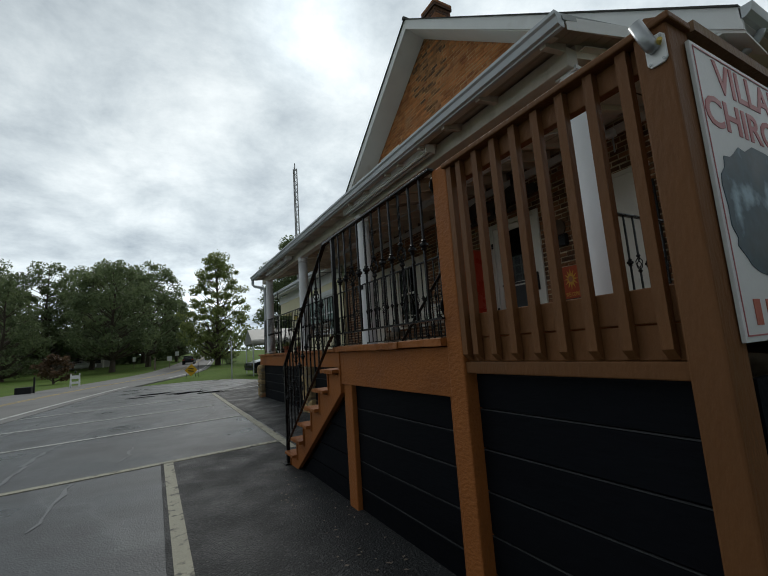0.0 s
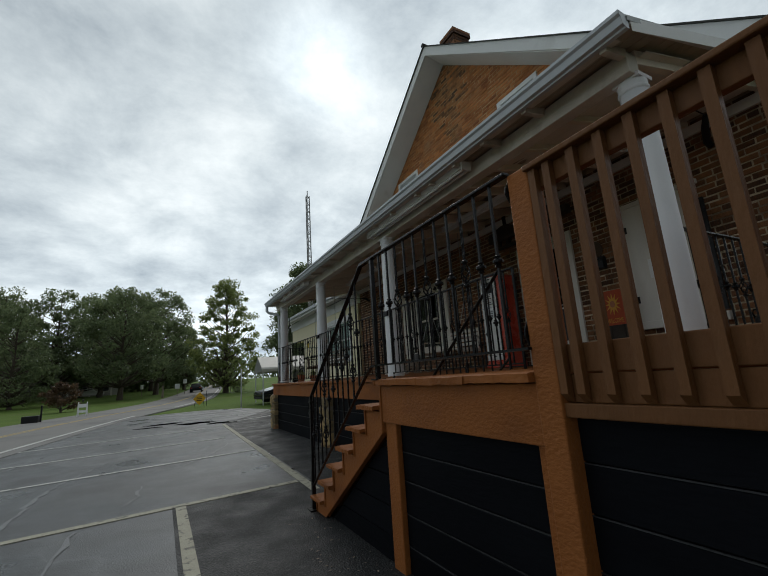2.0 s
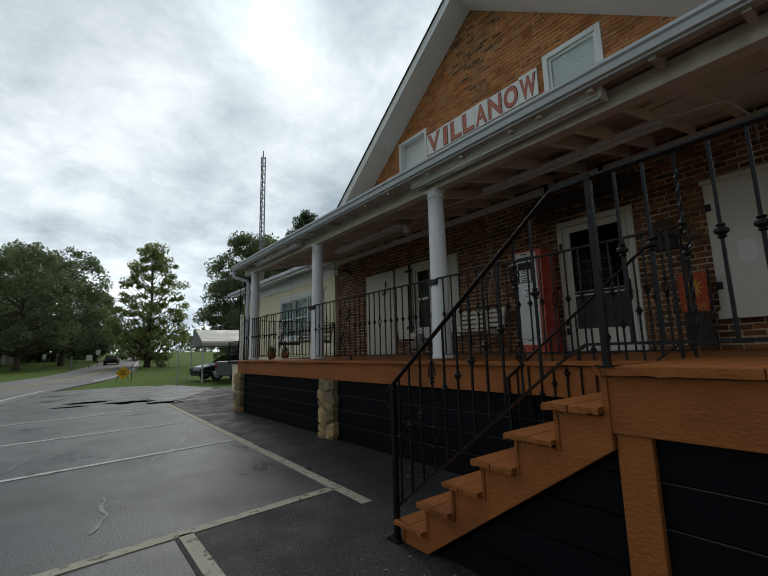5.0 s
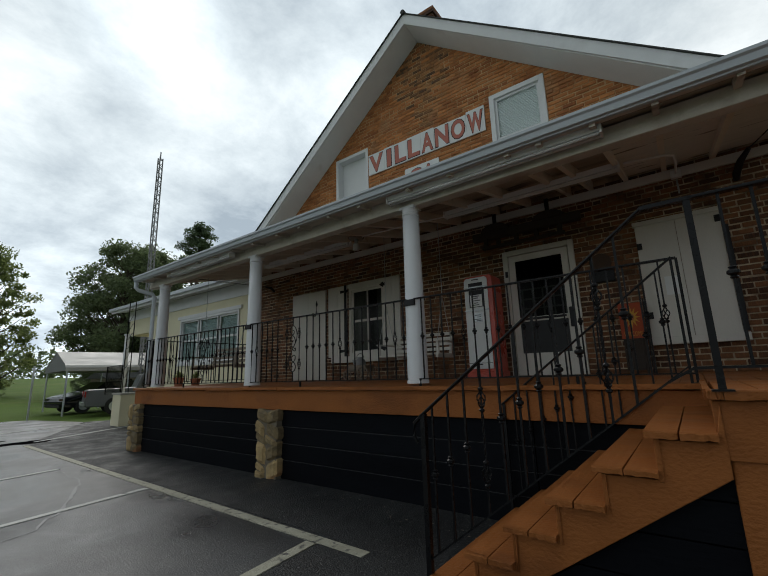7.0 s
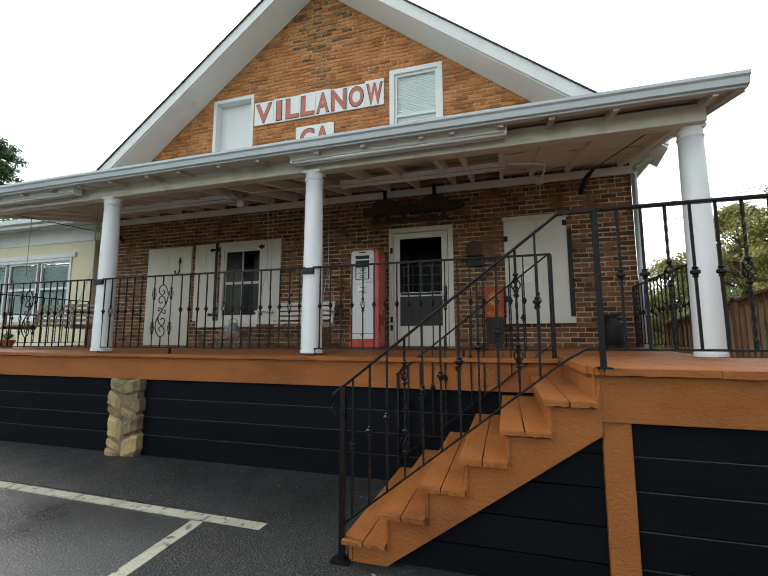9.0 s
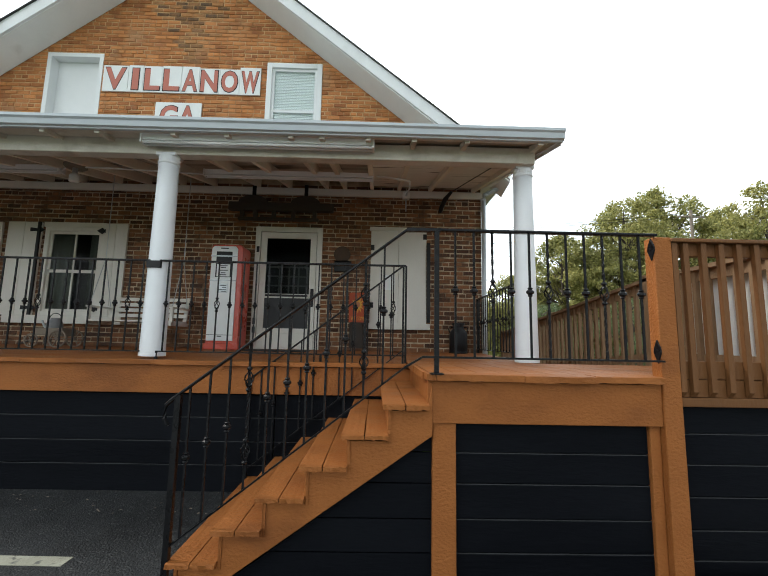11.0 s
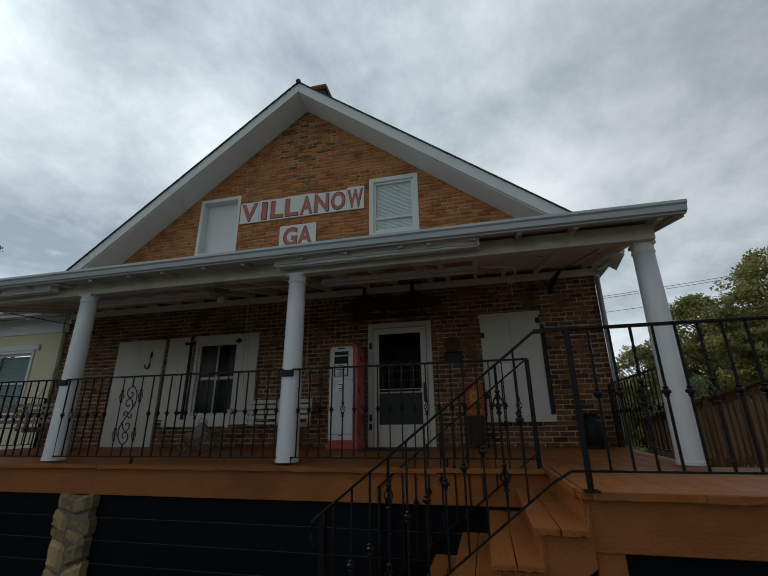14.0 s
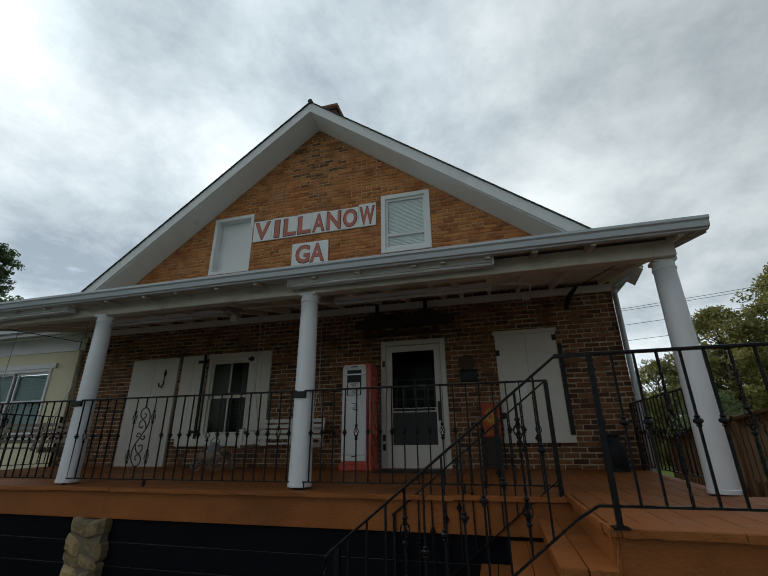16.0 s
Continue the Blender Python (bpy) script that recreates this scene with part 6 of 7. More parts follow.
yk = thing("hanging_yoke", 5.50, 5.17, 3.38, "dark wooden farm rack hanging over the door", "rack")
part("beam", box(-0.06, 0.06, -0.86, 0.86, 0.16, 0.30), DARK_WOOD, yk, bevel=0.02)
part("lower_bar", box(-0.04, 0.04, -0.62, 0.70, 0.0, 0.05), DARK_WOOD, yk, bevel=0.01)
for y in (-0.55, -0.2, 0.12, 0.42, 0.64):
    part("rung", box(-0.03, 0.03, y - 0.03, y + 0.03, 0.05, 0.16), DARK_WOOD, yk)
for y in (-0.40, 0.46):
    part("hump", Mesh().prism([(y + 0.24 * math.cos(a), 0.29 + 0.13 * math.sin(a)) for a in (math.pi * k / 10 for k in range(11))], "x", -0.045, 0.045), DARK_WOOD, yk)
    part("hanger", box(-0.012, 0.012, y - 0.03, y + 0.03, 0.38, 0.62), IRON, yk, "black iron hanger")

for k, (x, y, h) in enumerate(((3.62, 12.18, 0.15), (3.95, 12.10, 0.12))):
    pt = thing("flower_pot", x, y, DECK - 0.016, "terracotta pot with small green plant on the porch", "flower pot", "porch pots")
    part("pot", Mesh().lathe([(0.075, 0.0), (0.105, h), (0.118, h), (0.118, h + 0.035), (0.10, h + 0.035)], sides=18), TERRACOTTA, pt, smooth=False)
    rr = random.Random(k)
    lm = Mesh()
    for i in range(40):
        a, t = rr.uniform(0, 6.28), rr.uniform(0.2, 1.0)
        tip = Vector((0.16 * t * math.cos(a), 0.16 * t * math.sin(a), h + 0.04 + 0.20 * (1.1 - t)))
        sd = Vector((-math.sin(a), math.cos(a), 0)) * 0.018
        mid_ = tip * 0.55 + Vector((0, 0, h * 0.6))
        lm.add([(0, 0, h + 0.02), mid_ + sd, tip, mid_ - sd], [(0, 1, 2, 3)])
    part("leaves", lm, LEAF_GREEN, pt, kind="stuff")

# kerb and stones at the landing's foot
kb = thing("kerb_block", 1.36, 1.18, G, "concrete kerb block painted black and yellow", "kerb")
for i in range(4):
    part("block", box(-0.06, 0.06, -0.50 + i * 0.24, -0.27 + i * 0.24, 0, 0.11), BLACK_PAINT if i % 2 else KERB_YELLOW, kb, "painted kerb length", bevel=0.015)
rr = random.Random(12)
for i, (x, y, r) in enumerate(((1.42, 1.66, 0.08), (1.33, 1.58, 0.07), (1.30, 1.72, 0.06))):
    rk = thing("painted_rock", x, y, G, "small rock with worn white and yellow paint at the post's foot", "rock", "painted rocks")
    m = Mesh().lathe([(r * 0.8, 0.0), (r, r * 0.5), (r * 0.8, r * 0.95), (r * 0.3, r * 1.1)], sides=7)
    m.v = [(a + rr.uniform(-0.015, 0.015), b + rr.uniform(-0.015, 0.015), max(0, c + rr.uniform(-0.012, 0.012))) for a, b, c in m.v]
    part("stone", m, KERB_YELLOW if i == 1 else CONCRETE, rk)

# ---- cream annex ----
AX = 5.62
annex = thing("annex", 0, 0, 0, "cream stucco annex with a triple window and low roof", "building")
wy0, wy1, wz0, wz1 = 13.05, 16.25, 1.86, 3.25
m = Mesh().box(AX, AX + 0.25, 12.42, wy0, -0.1, 3.62).box(AX, AX + 0.25, wy1, 18.3, -0.1, 3.62)
m.box(AX, AX + 0.25, wy0, wy1, -0.1, wz0).box(AX, AX + 0.25, wy0, wy1, wz1, 3.62)
part("wall", m, CREAM, annex)
part("wall", Mesh().box(AX + 0.25, 14, 12.42, 12.6, -0.1, 3.6).box(AX + 0.25, 14, 18.1, 18.3, -0.1, 3.6).box(14, 14.2, 12.42, 18.3, -0.1, 3.6), CREAM, annex)
part("porch_beam", box(AX, AX + 0.22, 18.3, 20.1, 3.05, 3.80), CREAM, annex, "cream beam over the side porch")
part("porch_beam", box(AX + 0.22, 14, 19.9, 20.1, 3.05, 3.80), CREAM, annex)
part("floor_slab", box(5.7, 14, 18.3, 20.0, 0.0, 0.95), CREAM, annex, "cream painted porch base", bevel=0.01)
part("frieze", box(AX - 0.03, AX - 0.001, 12.42, 20.2, 3.60, 3.95), TRIM_WHITE, annex, "white frieze board")
part("soffit", Mesh().prism([(AX - 0.5, 3.95), (AX - 0.03, 3.98), (AX - 0.03, 4.02), (AX - 0.5, 3.99)], "y", 12.3, 20.5), SOFFIT, annex)
part("roof", Mesh().prism([(AX - 0.52, 4.0), (10.2, 5.5), (14.6, 4.1), (14.6, 4.02), (10.2, 5.42), (AX - 0.52, 3.92)], "y", 12.42, 20.5), ROOF_METAL, annex, "grey metal roof")
part("gutter", Mesh().prism([(AX - 0.62, 4.03), (AX - 0.62, 3.93), (AX - 0.52, 3.92), (AX - 0.52, 4.03)], "y", 12.5, 20.5), GUTTER, annex, "white rain gutter")
part("fascia", box(AX - 0.52, AX - 0.50, 12.42, 20.5, 3.86, 4.02), TRIM_WHITE, annex)
win = part("window", framed(wy0, wy1, wz0, wz1, 0.07, AX - 0.03, AX + 0.1), TRIM_WHITE, annex, "white triple window frame", bevel=0.005)
part("head_trim", box(AX - 0.05, AX - 0.001, wy0 - 0.12, wy1 + 0.12, wz1, wz1 + 0.10), TRIM_WHITE, annex)
part("window_sill", box(AX - 0.06, AX - 0.001, wy0 - 0.1, wy1 + 0.1, wz0 - 0.07, wz0), TRIM_WHITE, annex)
third = (wy1 - wy0) / 3
for i in range(3):
    a = wy0 + third * i
    sm = framed(a + 0.05, a + third - 0.05, wz0 + 0.07, wz1 - 0.07, 0.04, AX + 0.02, AX + 0.06).box(AX + 0.02, AX + 0.06, a + 0.09, a + third - 0.09, (wz0 + wz1) / 2 - 0.025, (wz0 + wz1) / 2 + 0.025)
    part("sash", sm, TRIM_WHITE, win)
    part("pane", box(AX + 0.036, AX + 0.042, a + 0.09, a + third - 0.09, wz0 + 0.11, wz1 - 0.11), GLASS, win).visible_shadow = False
    bl = Mesh()
    n = int((wz1 - wz0 - 0.2) / 0.042)
    for k in range(n):
        z = wz0 + 0.1 + k * 0.042
        bl.prism([(AX + 0.072, z), (AX + 0.086, z + 0.038), (AX + 0.094, z + 0.038), (AX + 0.094, z)], "y", a + 0.08, a + third - 0.08)
    # The pane's teal reflection is put into the blind's colour.
    part("blind", bl, REFLECTION_SLAT, win, "slatted blind coloured with the teal reflection of the glass")
# Added near-black back wall; its colour stands for the unlit room.
part("room_back", box(8.0, 8.1, 12.6, 18.1, 0.0, 3.6), UNLIT_ROOM, annex)
pd = thing("porch_pedestal", 4.75, 17.75, G - 0.02, "cream masonry pedestal carrying an iron porch post", "pedestal")
part("block", box(-0.22, 0.22, -0.30, 0.30, 0, 0.95), CREAM, pd, bevel=0.01)
part("cap", box(-0.25, 0.25, -0.33, 0.33, 0.95, 1.0), CONCRETE, pd, bevel=0.008)
for x in (-0.09, 0.09):
    part("iron_post", Mesh().tube([(x, 0, 1.0), (x, 0, 3.9)], 0.016, 4), IRON, pd, "black iron post")
sc = Mesh()
for i in range(9):
    z = 1.15 + i * 0.3
    sc.tube([(-0.09, 0, z), (-0.03, 0, z + 0.05), (0.03, 0, z + 0.20), (0.09, 0, z + 0.25)], 0.007, 5)
part("scroll_work", sc, IRON, pd)
iron_run("iron_railing", (4.75, 18.1, 0.96), (4.95, 19.9, 0.96), 0.0, "black wrought iron railing of the annex porch", kinds=("plain", "plain", "basket"))
wp = thing("porch_post", 5.3, 19.4, 0.95, "white square post of the annex porch", "post")
part("shaft", box(-0.06, 0.06, -0.06, 0.06, 0, 2.10), TRIM_WHITE, wp, bevel=0.005)
part("cap", box(-0.08, 0.08, -0.08, 0.08, 2.04, 2.10), TRIM_WHITE, wp)
wl2 = thing("wall_lantern", AX - 0.02, 17.2, 2.72, "black wall lantern with amber glass on cream wall", "wall lamp")
part("bracket", Mesh().tube([(0.01, 0, 0.12), (-0.08, 0, 0.16), (-0.14, 0, 0.12)], 0.012, 6), IRON, wl2)
part("lantern", Mesh().lathe([(0.035, -0.14), (0.065, 0.05), (0.02, 0.09), (0.01, 0.12)], x=-0.14, sides=6), KERB_YELLOW, wl2, "amber lantern glass")
part("cap", Mesh().lathe([(0.075, 0.05), (0.03, 0.10), (0.01, 0.13)], x=-0.14, sides=6), IRON, wl2)

# ---- lattice mast ----
mast = thing("radio_mast", 8.12, 24.8, 0.0, "tall slender steel lattice mast behind the annex", "mast")
H = 13.2
for k in range(3):
    a = 2 * math.pi * k / 3
    part("leg", Mesh().tube([(0.17 * math.cos(a), 0.17 * math.sin(a), 0), (0.13 * math.cos(a), 0.13 * math.sin(a), H)], 0.032, 6), MAST_STEEL, mast)
lat = Mesh()
for i in range(52):
    z = i * H / 52
    for k in range(3):
        a, b = 2 * math.pi * k / 3, 2 * math.pi * (k + 1) / 3
        if i % 2:
            a, b = b, a
        lat.tube([(0.15 * math.cos(a), 0.15 * math.sin(a), z), (0.15 * math.cos(b), 0.15 * math.sin(b), z + H / 52)], 0.018, 4)
part("bracing", lat, MAST_STEEL, mast, kind="stuff")
part("tip", Mesh().tube([(0, 0, H - 0.1), (0, 0, H + 0.35)], 0.03, 6), MAST_STEEL, mast)

# ---- carport with vehicles ----
cp = thing("carport", 9.1, 27.2, 0.0, "pale ribbed metal carport on slender steel posts", "carport", turn=-6)
L, W = 3.7, 2.5
for s_ in (-1, 1):
    slope = [(0.0, 2.88), (s_ * W * 0.92, 2.20), (s_ * W, 2.06)]
    top = []
    for (ya, za), (yb, zb) in zip(slope, slope[1:]):
        n = max(2, int(abs(yb - ya) / 0.11))
        for i in range(n):
            t = i / n
            top.append((ya + (yb - ya) * t, za + (zb - za) * t + (0.025 if i % 2 else 0.0)))
    top.append(slope[-1])
    vs = [(x, y, z - d) for x in (-L, L) for d in (0.0, 0.02) for y, z in top]
    n = len(top)
    fs = [(k, k + 1, 2 * n + k + 1, 2 * n + k) for k in range(n - 1)] + [(n + k, 3 * n + k, 3 * n + k + 1, n + k + 1) for k in range(n - 1)]
    fs += [(k, n + k, n + k + 1, k + 1) for k in range(n - 1)] + [(2 * n + k, 2 * n + k + 1, 3 * n + k + 1, 3 * n + k) for k in range(n - 1)]
    part("roof_panel", Mesh().add(vs, fs), PALE_ROOF, cp, "pale ribbed metal roof panel")
    part("eave_drop", Mesh().box(-L, L, min(s_ * W, s_ * (W + 0.02)), max(s_ * W, s_ * (W + 0.02)), 1.90, 2.06), PALE_ROOF, cp)
    for x in (-L + 0.1, -L / 3, L / 3, L - 0.1):
        part("post", Mesh().tube([(x, s_ * (W - 0.1), 0), (x, s_ * (W - 0.1), 2.05)], 0.04, 6), STEEL, cp)
# Grey sheets added in the open gable ends to stand for their shade.
for x in (-L + 0.02, L - 0.05):
    part("gable_panel", Mesh().prism([(-W, 1.92), (W, 1.92), (W, 2.03), (W * 0.92, 2.16), (0, 2.84), (-W * 0.92, 2.16), (-W, 2.03)], "x", x, x + 0.02), MAST_STEEL, cp, "grey sheet standing in for the open gable's shade")


def vehicle(name, profile, width, mat, glass, wheels, label, x, y, turn, lights, tail):
    """A car from its side profile (along local x, nose at +x)."""
    v = thing(name, x, y, gz(x, y) + 0.05, label, "car" if name == "car" else "pickup truck", turn=turn)
    h = width / 2
    n = len(profile)
    vs, fs = [], []
    inset = [0.0 if z < 0.95 else 0.16 for _, z in profile]
    for s_ in (-1, 1):
        for (px, pz), i in zip(profile, inset):
            vs.append((px, s_ * (h - i), pz))
    fs = [tuple(range(n)), tuple(range(2 * n - 1, n - 1, -1))] + [(i, n + i, n + (i + 1) % n, (i + 1) % n) for i in range(n)]
    part("body", Mesh().add(vs, fs), mat, v, bevel=0.05, smooth=False)
    for poly in glass:
        part("side_window", Mesh().prism(poly, "y", -h + 0.11, -h + 0.15), CAR_GLASS, v)
        part("side_window", Mesh().prism(poly, "y", h - 0.15, h - 0.11), CAR_GLASS, v)
    for wx, r in wheels:
        for s_ in (-1, 1):
            y0, y1 = sorted((s_ * (h - 0.18), s_ * (h + 0.01)))
            w = part("wheel", Mesh().prism([(wx + r * math.cos(a), r + r * math.sin(a)) for a in (2 * math.pi * k / 24 for k in range(24))], "y", y0, y1), TYRE, v, bevel=0.02)
            y2, y3 = sorted((s_ * (h + 0.011), s_ * (h + 0.022)))
            part("rim", Mesh().prism([(wx + 0.6 * r * math.cos(a), r + 0.6 * r * math.sin(a)) for a in (2 * math.pi * k / 16 for k in range(16))], "y", y2, y3), STEEL, w)
    for px, z0, z1, mt in lights:
        for s_ in (-1, 1):
            y0, y1 = sorted((s_ * (h - 0.05), s_ * (h - 0.38)))
            part("lamp", box(px - 0.02, px + 0.02, y0, y1, z0, z1), mt, v, "vehicle lamp")
    for px, z0, z1, mt in tail:
        part("screen", box(px[0], px[1], -h + 0.22, h - 0.22, z0, z1), mt, v)
    return v


SEDAN = [(-2.2, 0.25), (2.15, 0.25), (2.25, 0.5), (2.15, 0.72), (1.25, 0.90), (1.05, 0.94), (0.45, 1.36), (-0.95, 1.38), (-1.6, 0.98), (-2.2, 0.95), (-2.28, 0.6)]
TRUCK = [(-2.5, 0.35), (2.4, 0.35), (2.5, 0.6), (2.45, 0.95), (1.2, 1.05), (1.0, 1.08), (0.55, 1.62), (-0.55, 1.64), (-0.75, 1.08), (-2.5, 1.04), (-2.55, 0.6)]
vehicle("car", SEDAN, 1.75, CAR_BLACK, [[(0.85, 0.98), (0.42, 1.28), (-0.9, 1.30), (-1.3, 1.0)]], ((1.4, 0.32), (-1.4, 0.32)), "black sedan parked beside the carport", 7.45, 26.8, 188, ((2.2, 0.55, 0.66, CAR_GLASS),), (((2.2, 2.27), 0.30, 0.42, TYRE),))
vehicle("pickup_truck", TRUCK, 1.8, CAR_GREY, [[(0.85, 1.12), (0.5, 1.52), (-0.5, 1.54), (-0.58, 1.12)]], ((1.55, 0.36), (-1.5, 0.36)), "dull grey old pickup truck parked under the carport", 8.05, 23.3, -14, ((-2.54, 0.75, 0.98, LAMP_RED),), (((-2.64, -2.5), 0.42, 0.55, STEEL),))
vehicle("car", SEDAN, 1.75, CAR_BLACK, [[(0.85, 0.98), (0.42, 1.28), (-0.9, 1.30), (-1.3, 1.0)]], ((1.4, 0.32), (-1.4, 0.32)), "dark sedan standing on the road", 5.1, 75.0, 82, ((-2.25, 0.6, 0.75, LAMP_RED),), (((-1.55, -1.2), 1.02, 1.2, CAR_GLASS),))
vehicle("car", SEDAN, 1.75, SIGN_WHITE, [[(0.85, 0.98), (0.42, 1.28), (-0.9, 1.30), (-1.3, 1.0)]], ((1.4, 0.32), (-1.4, 0.32)), "white sedan parked before a house under trees", -11.0, 88.0, 10, ((2.2, 0.55, 0.68, SIGN_WHITE),), (((-1.55, -1.2), 1.02, 1.2, CAR_GLASS),))
vehicle("car", SEDAN, 1.75, CAR_GREY, [[(0.85, 0.98), (0.42, 1.28), (-0.9, 1.30), (-1.3, 1.0)]], ((1.4, 0.32), (-1.4, 0.32)), "grey sedan parked under the dark trees", -24.0, 84.0, 170, ((2.2, 0.55, 0.68, SIGN_WHITE),), (((-1.55, -1.2), 1.02, 1.2, CAR_GLASS),))
tp = thing("tarpaulin", 10.6, 27.6, 1.15, "blue tarpaulin hung under the carport", "tarpaulin")
tm = Mesh()
pts = [(-0.9 + 1.8 * i / 12, 0.06 * math.sin(i * 1.7)) for i in range(13)]
for (xa, ya), (xb, yb) in zip(pts, pts[1:]):
    tm.add([(xa, ya, 0), (xb, yb, 0), (xb, yb - 0.1, 0.6), (xa, ya - 0.1, 0.6), (xa, ya + 0.02, 0), (xb, yb + 0.02, 0), (xb, yb - 0.08, 0.6), (xa, ya - 0.08, 0.6)], [(0, 1, 2, 3), (7, 6, 5, 4), (3, 2, 6, 7), (0, 4, 5, 1)])
part("sheet", tm, BLUE_TARP, tp, smooth=True)
sh = thing("shed", 16.5, 44.0, 0.0, "low weathered wooden outbuilding beyond the carport", "shed")
part("wall", box(-3, 3.5, 0, 4, 0, 1.75), GREY_WOOD, sh)
part("roof", Mesh().prism([(-0.4, 1.70), (4.4, 1.70), (2.0, 2.3)], "x", -3.3, 3.8), SHINGLE, sh)
for x in (-1.8, 0.2, 2.0):
    part("window", box(x, x + 0.7, -0.04, -0.001, 0.9, 1.6), CAR_GLASS, sh)

# ---- roadside things ----
ys_ = thing("road_sign", 2.33, 31.0, G - 0.03, "yellow diamond road sign tilted on a low stand", "sign")
ys_.scale = (0.72, 0.8, 0.78)
part("plate", Mesh().prism([(0, 0.10), (0.56, 0.62), (0.05, 1.16), (-0.54, 0.64)], "y", -0.02, 0.0), YELLOW, ys_, "yellow sign sheet")
for i in range(3):
    part("text_bar", box(-0.24, 0.22, -0.024, -0.0205, 0.46 + i * 0.14, 0.52 + i * 0.14), BLACK_PAINT, ys_, "dark bar of unreadable writing")
for x in (-0.4, 0.45):
    part("leg", Mesh().tube([(x, 0.35, 0), (x * 0.5, 0.02, 0.95)], 0.02, 6), BLACK_PAINT, ys_)
part("side_post", Mesh().tube([(0.62, 0.1, 0), (0.62, 0.1, 1.25)], 0.025, 6), BLACK_PAINT, ys_)
af = thing("a_frame_barrier", -4.0, 31.2, G - 0.02, "white A-frame barrier board beside the road", "barrier")
af.scale = (0.56, 0.8, 0.84)
for s_ in (-1, 1):
    for x in (-0.38, 0.38):
        part("leg", Mesh().prism([(s_ * 0.30, 0), (s_ * 0.24, 0), (0.0, 1.0), (s_ * 0.06, 1.0)], "x", x - 0.04, x + 0.04), SIGN_WHITE, af)
    part("board", Mesh().prism([(s_ * 0.13, 0.62), (s_ * 0.16, 0.62), (s_ * 0.10, 0.86), (s_ * 0.07, 0.86)], "x", -0.42, 0.42), SIGN_WHITE, af)
    part("lower_board", Mesh().prism([(s_ * 0.23, 0.28), (s_ * 0.26, 0.28), (s_ * 0.22, 0.42), (s_ * 0.19, 0.42)], "x", -0.42, 0.42), SIGN_WHITE, af)
part("lamp", Mesh().lathe([(0.08, 1.0), (0.1, 1.1), (0.04, 1.2)], sides=12), BLACK_PAINT, af, "black warning lamp on top")
bk = thing("planter_block", -5.75, 28.3, G - 0.02, "dark low roadside block with a black stake", "block")
bk.scale = (0.6, 0.8, 1.0)
part("block", box(-0.55, 0.55, -0.3, 0.3, 0, 0.36), BLACK_PAINT, bk, bevel=0.03)
part("stake", box(0.62, 0.74, -0.06, 0.06, 0, 0.85), BLACK_PAINT, bk, bevel=0.02)


def pole(x, y, h, label, r=0.12, arm=0.0):
    z = gz(x, y)
    p = thing("utility_pole", x, y, z - 0.02, label, "pole")
    part("shaft", Mesh().tube([(0, 0, 0), (0, 0, h)], [r, r * 0.7], 10), GREY_WOOD, p)
    if arm:
        part("cross_arm", box(-0.05, 0.05, -arm, arm, h - 0.5, h - 0.4), GREY_WOOD, p)
        for y in (-arm + 0.1, 0, arm - 0.1):
            part("insulator", Mesh().lathe([(0.03, h - 0.4), (0.05, h - 0.33), (0.02, h - 0.27)], y=y, sides=8), SIGN_WHITE, p)
    return p


pole(0.2, 62.0, 1.6, "leaning short wooden post beside the road", 0.14)
for i, (x, y, w, h, m_) in enumerate(((2.0, 66.0, 0.6, 1.4, SIGN_WHITE), (3.2, 72.0, 0.5, 2.0, SIGN_WHITE), (-2.6, 74.0, 0.4, 1.5, SIGN_WHITE))):
    sg = thing("roadside_sign", x, y, gz(x, y) - 0.02, "small white roadside sign on a post", "sign", "roadside signs")
    part("post", Mesh().tube([(0, 0, 0), (0, 0, h + 0.2)], 0.04, 6), GREY_WOOD, sg)
    part("plate", box(-w / 2, w / 2, -0.05, -0.02, h - 0.4, h + 0.25), m_, sg)
sg = thing("roadside_sign", 8.6, 66.0, gz(8.6, 66) - 0.02, "teal and white sign under the roadside tree", "sign")
part("plate", box(-0.5, 0.5, -0.05, 0.0, 0.9, 1.9), TEAL, sg)
part("top_plate", box(-0.35, 0.35, -0.05, 0.0, 1.95, 2.6), SIGN_WHITE, sg)
for x in (-0.45, 0.45):
    part("post", Mesh().tube([(x, 0.05, 0), (x, 0.05, 2.0)], 0.05, 6), GREY_WOOD, sg)
gp = thing("guard_post", 3.9, 24.2, 0.0, "grey steel pole at the lawn's edge", "pole")
part("shaft", Mesh().tube([(0, 0, 0), (0, 0, 2.1)], 0.035, 8), STEEL, gp)

# house beyond the lawn
hs = thing("house", -16.0, 92.0, gz(-16, 92) - 0.1, "pale brick house with white porch posts among trees", "house")
part("wall", box(-9, 9, 0, 8, 0, 2.9), CONCRETE, hs)
part("roof", Mesh().prism([(-1.6, 2.8), (9.0, 2.8), (4.0, 5.2)], "x", -9.8, 9.8), SHINGLE, hs)
for x in (-8.0, -4.8, -1.6, 1.6, 4.8, 8.0):
    part("porch_post", box(x - 0.12, x + 0.12, -1.4, -1.16, 0, 2.8), WHITE, hs)
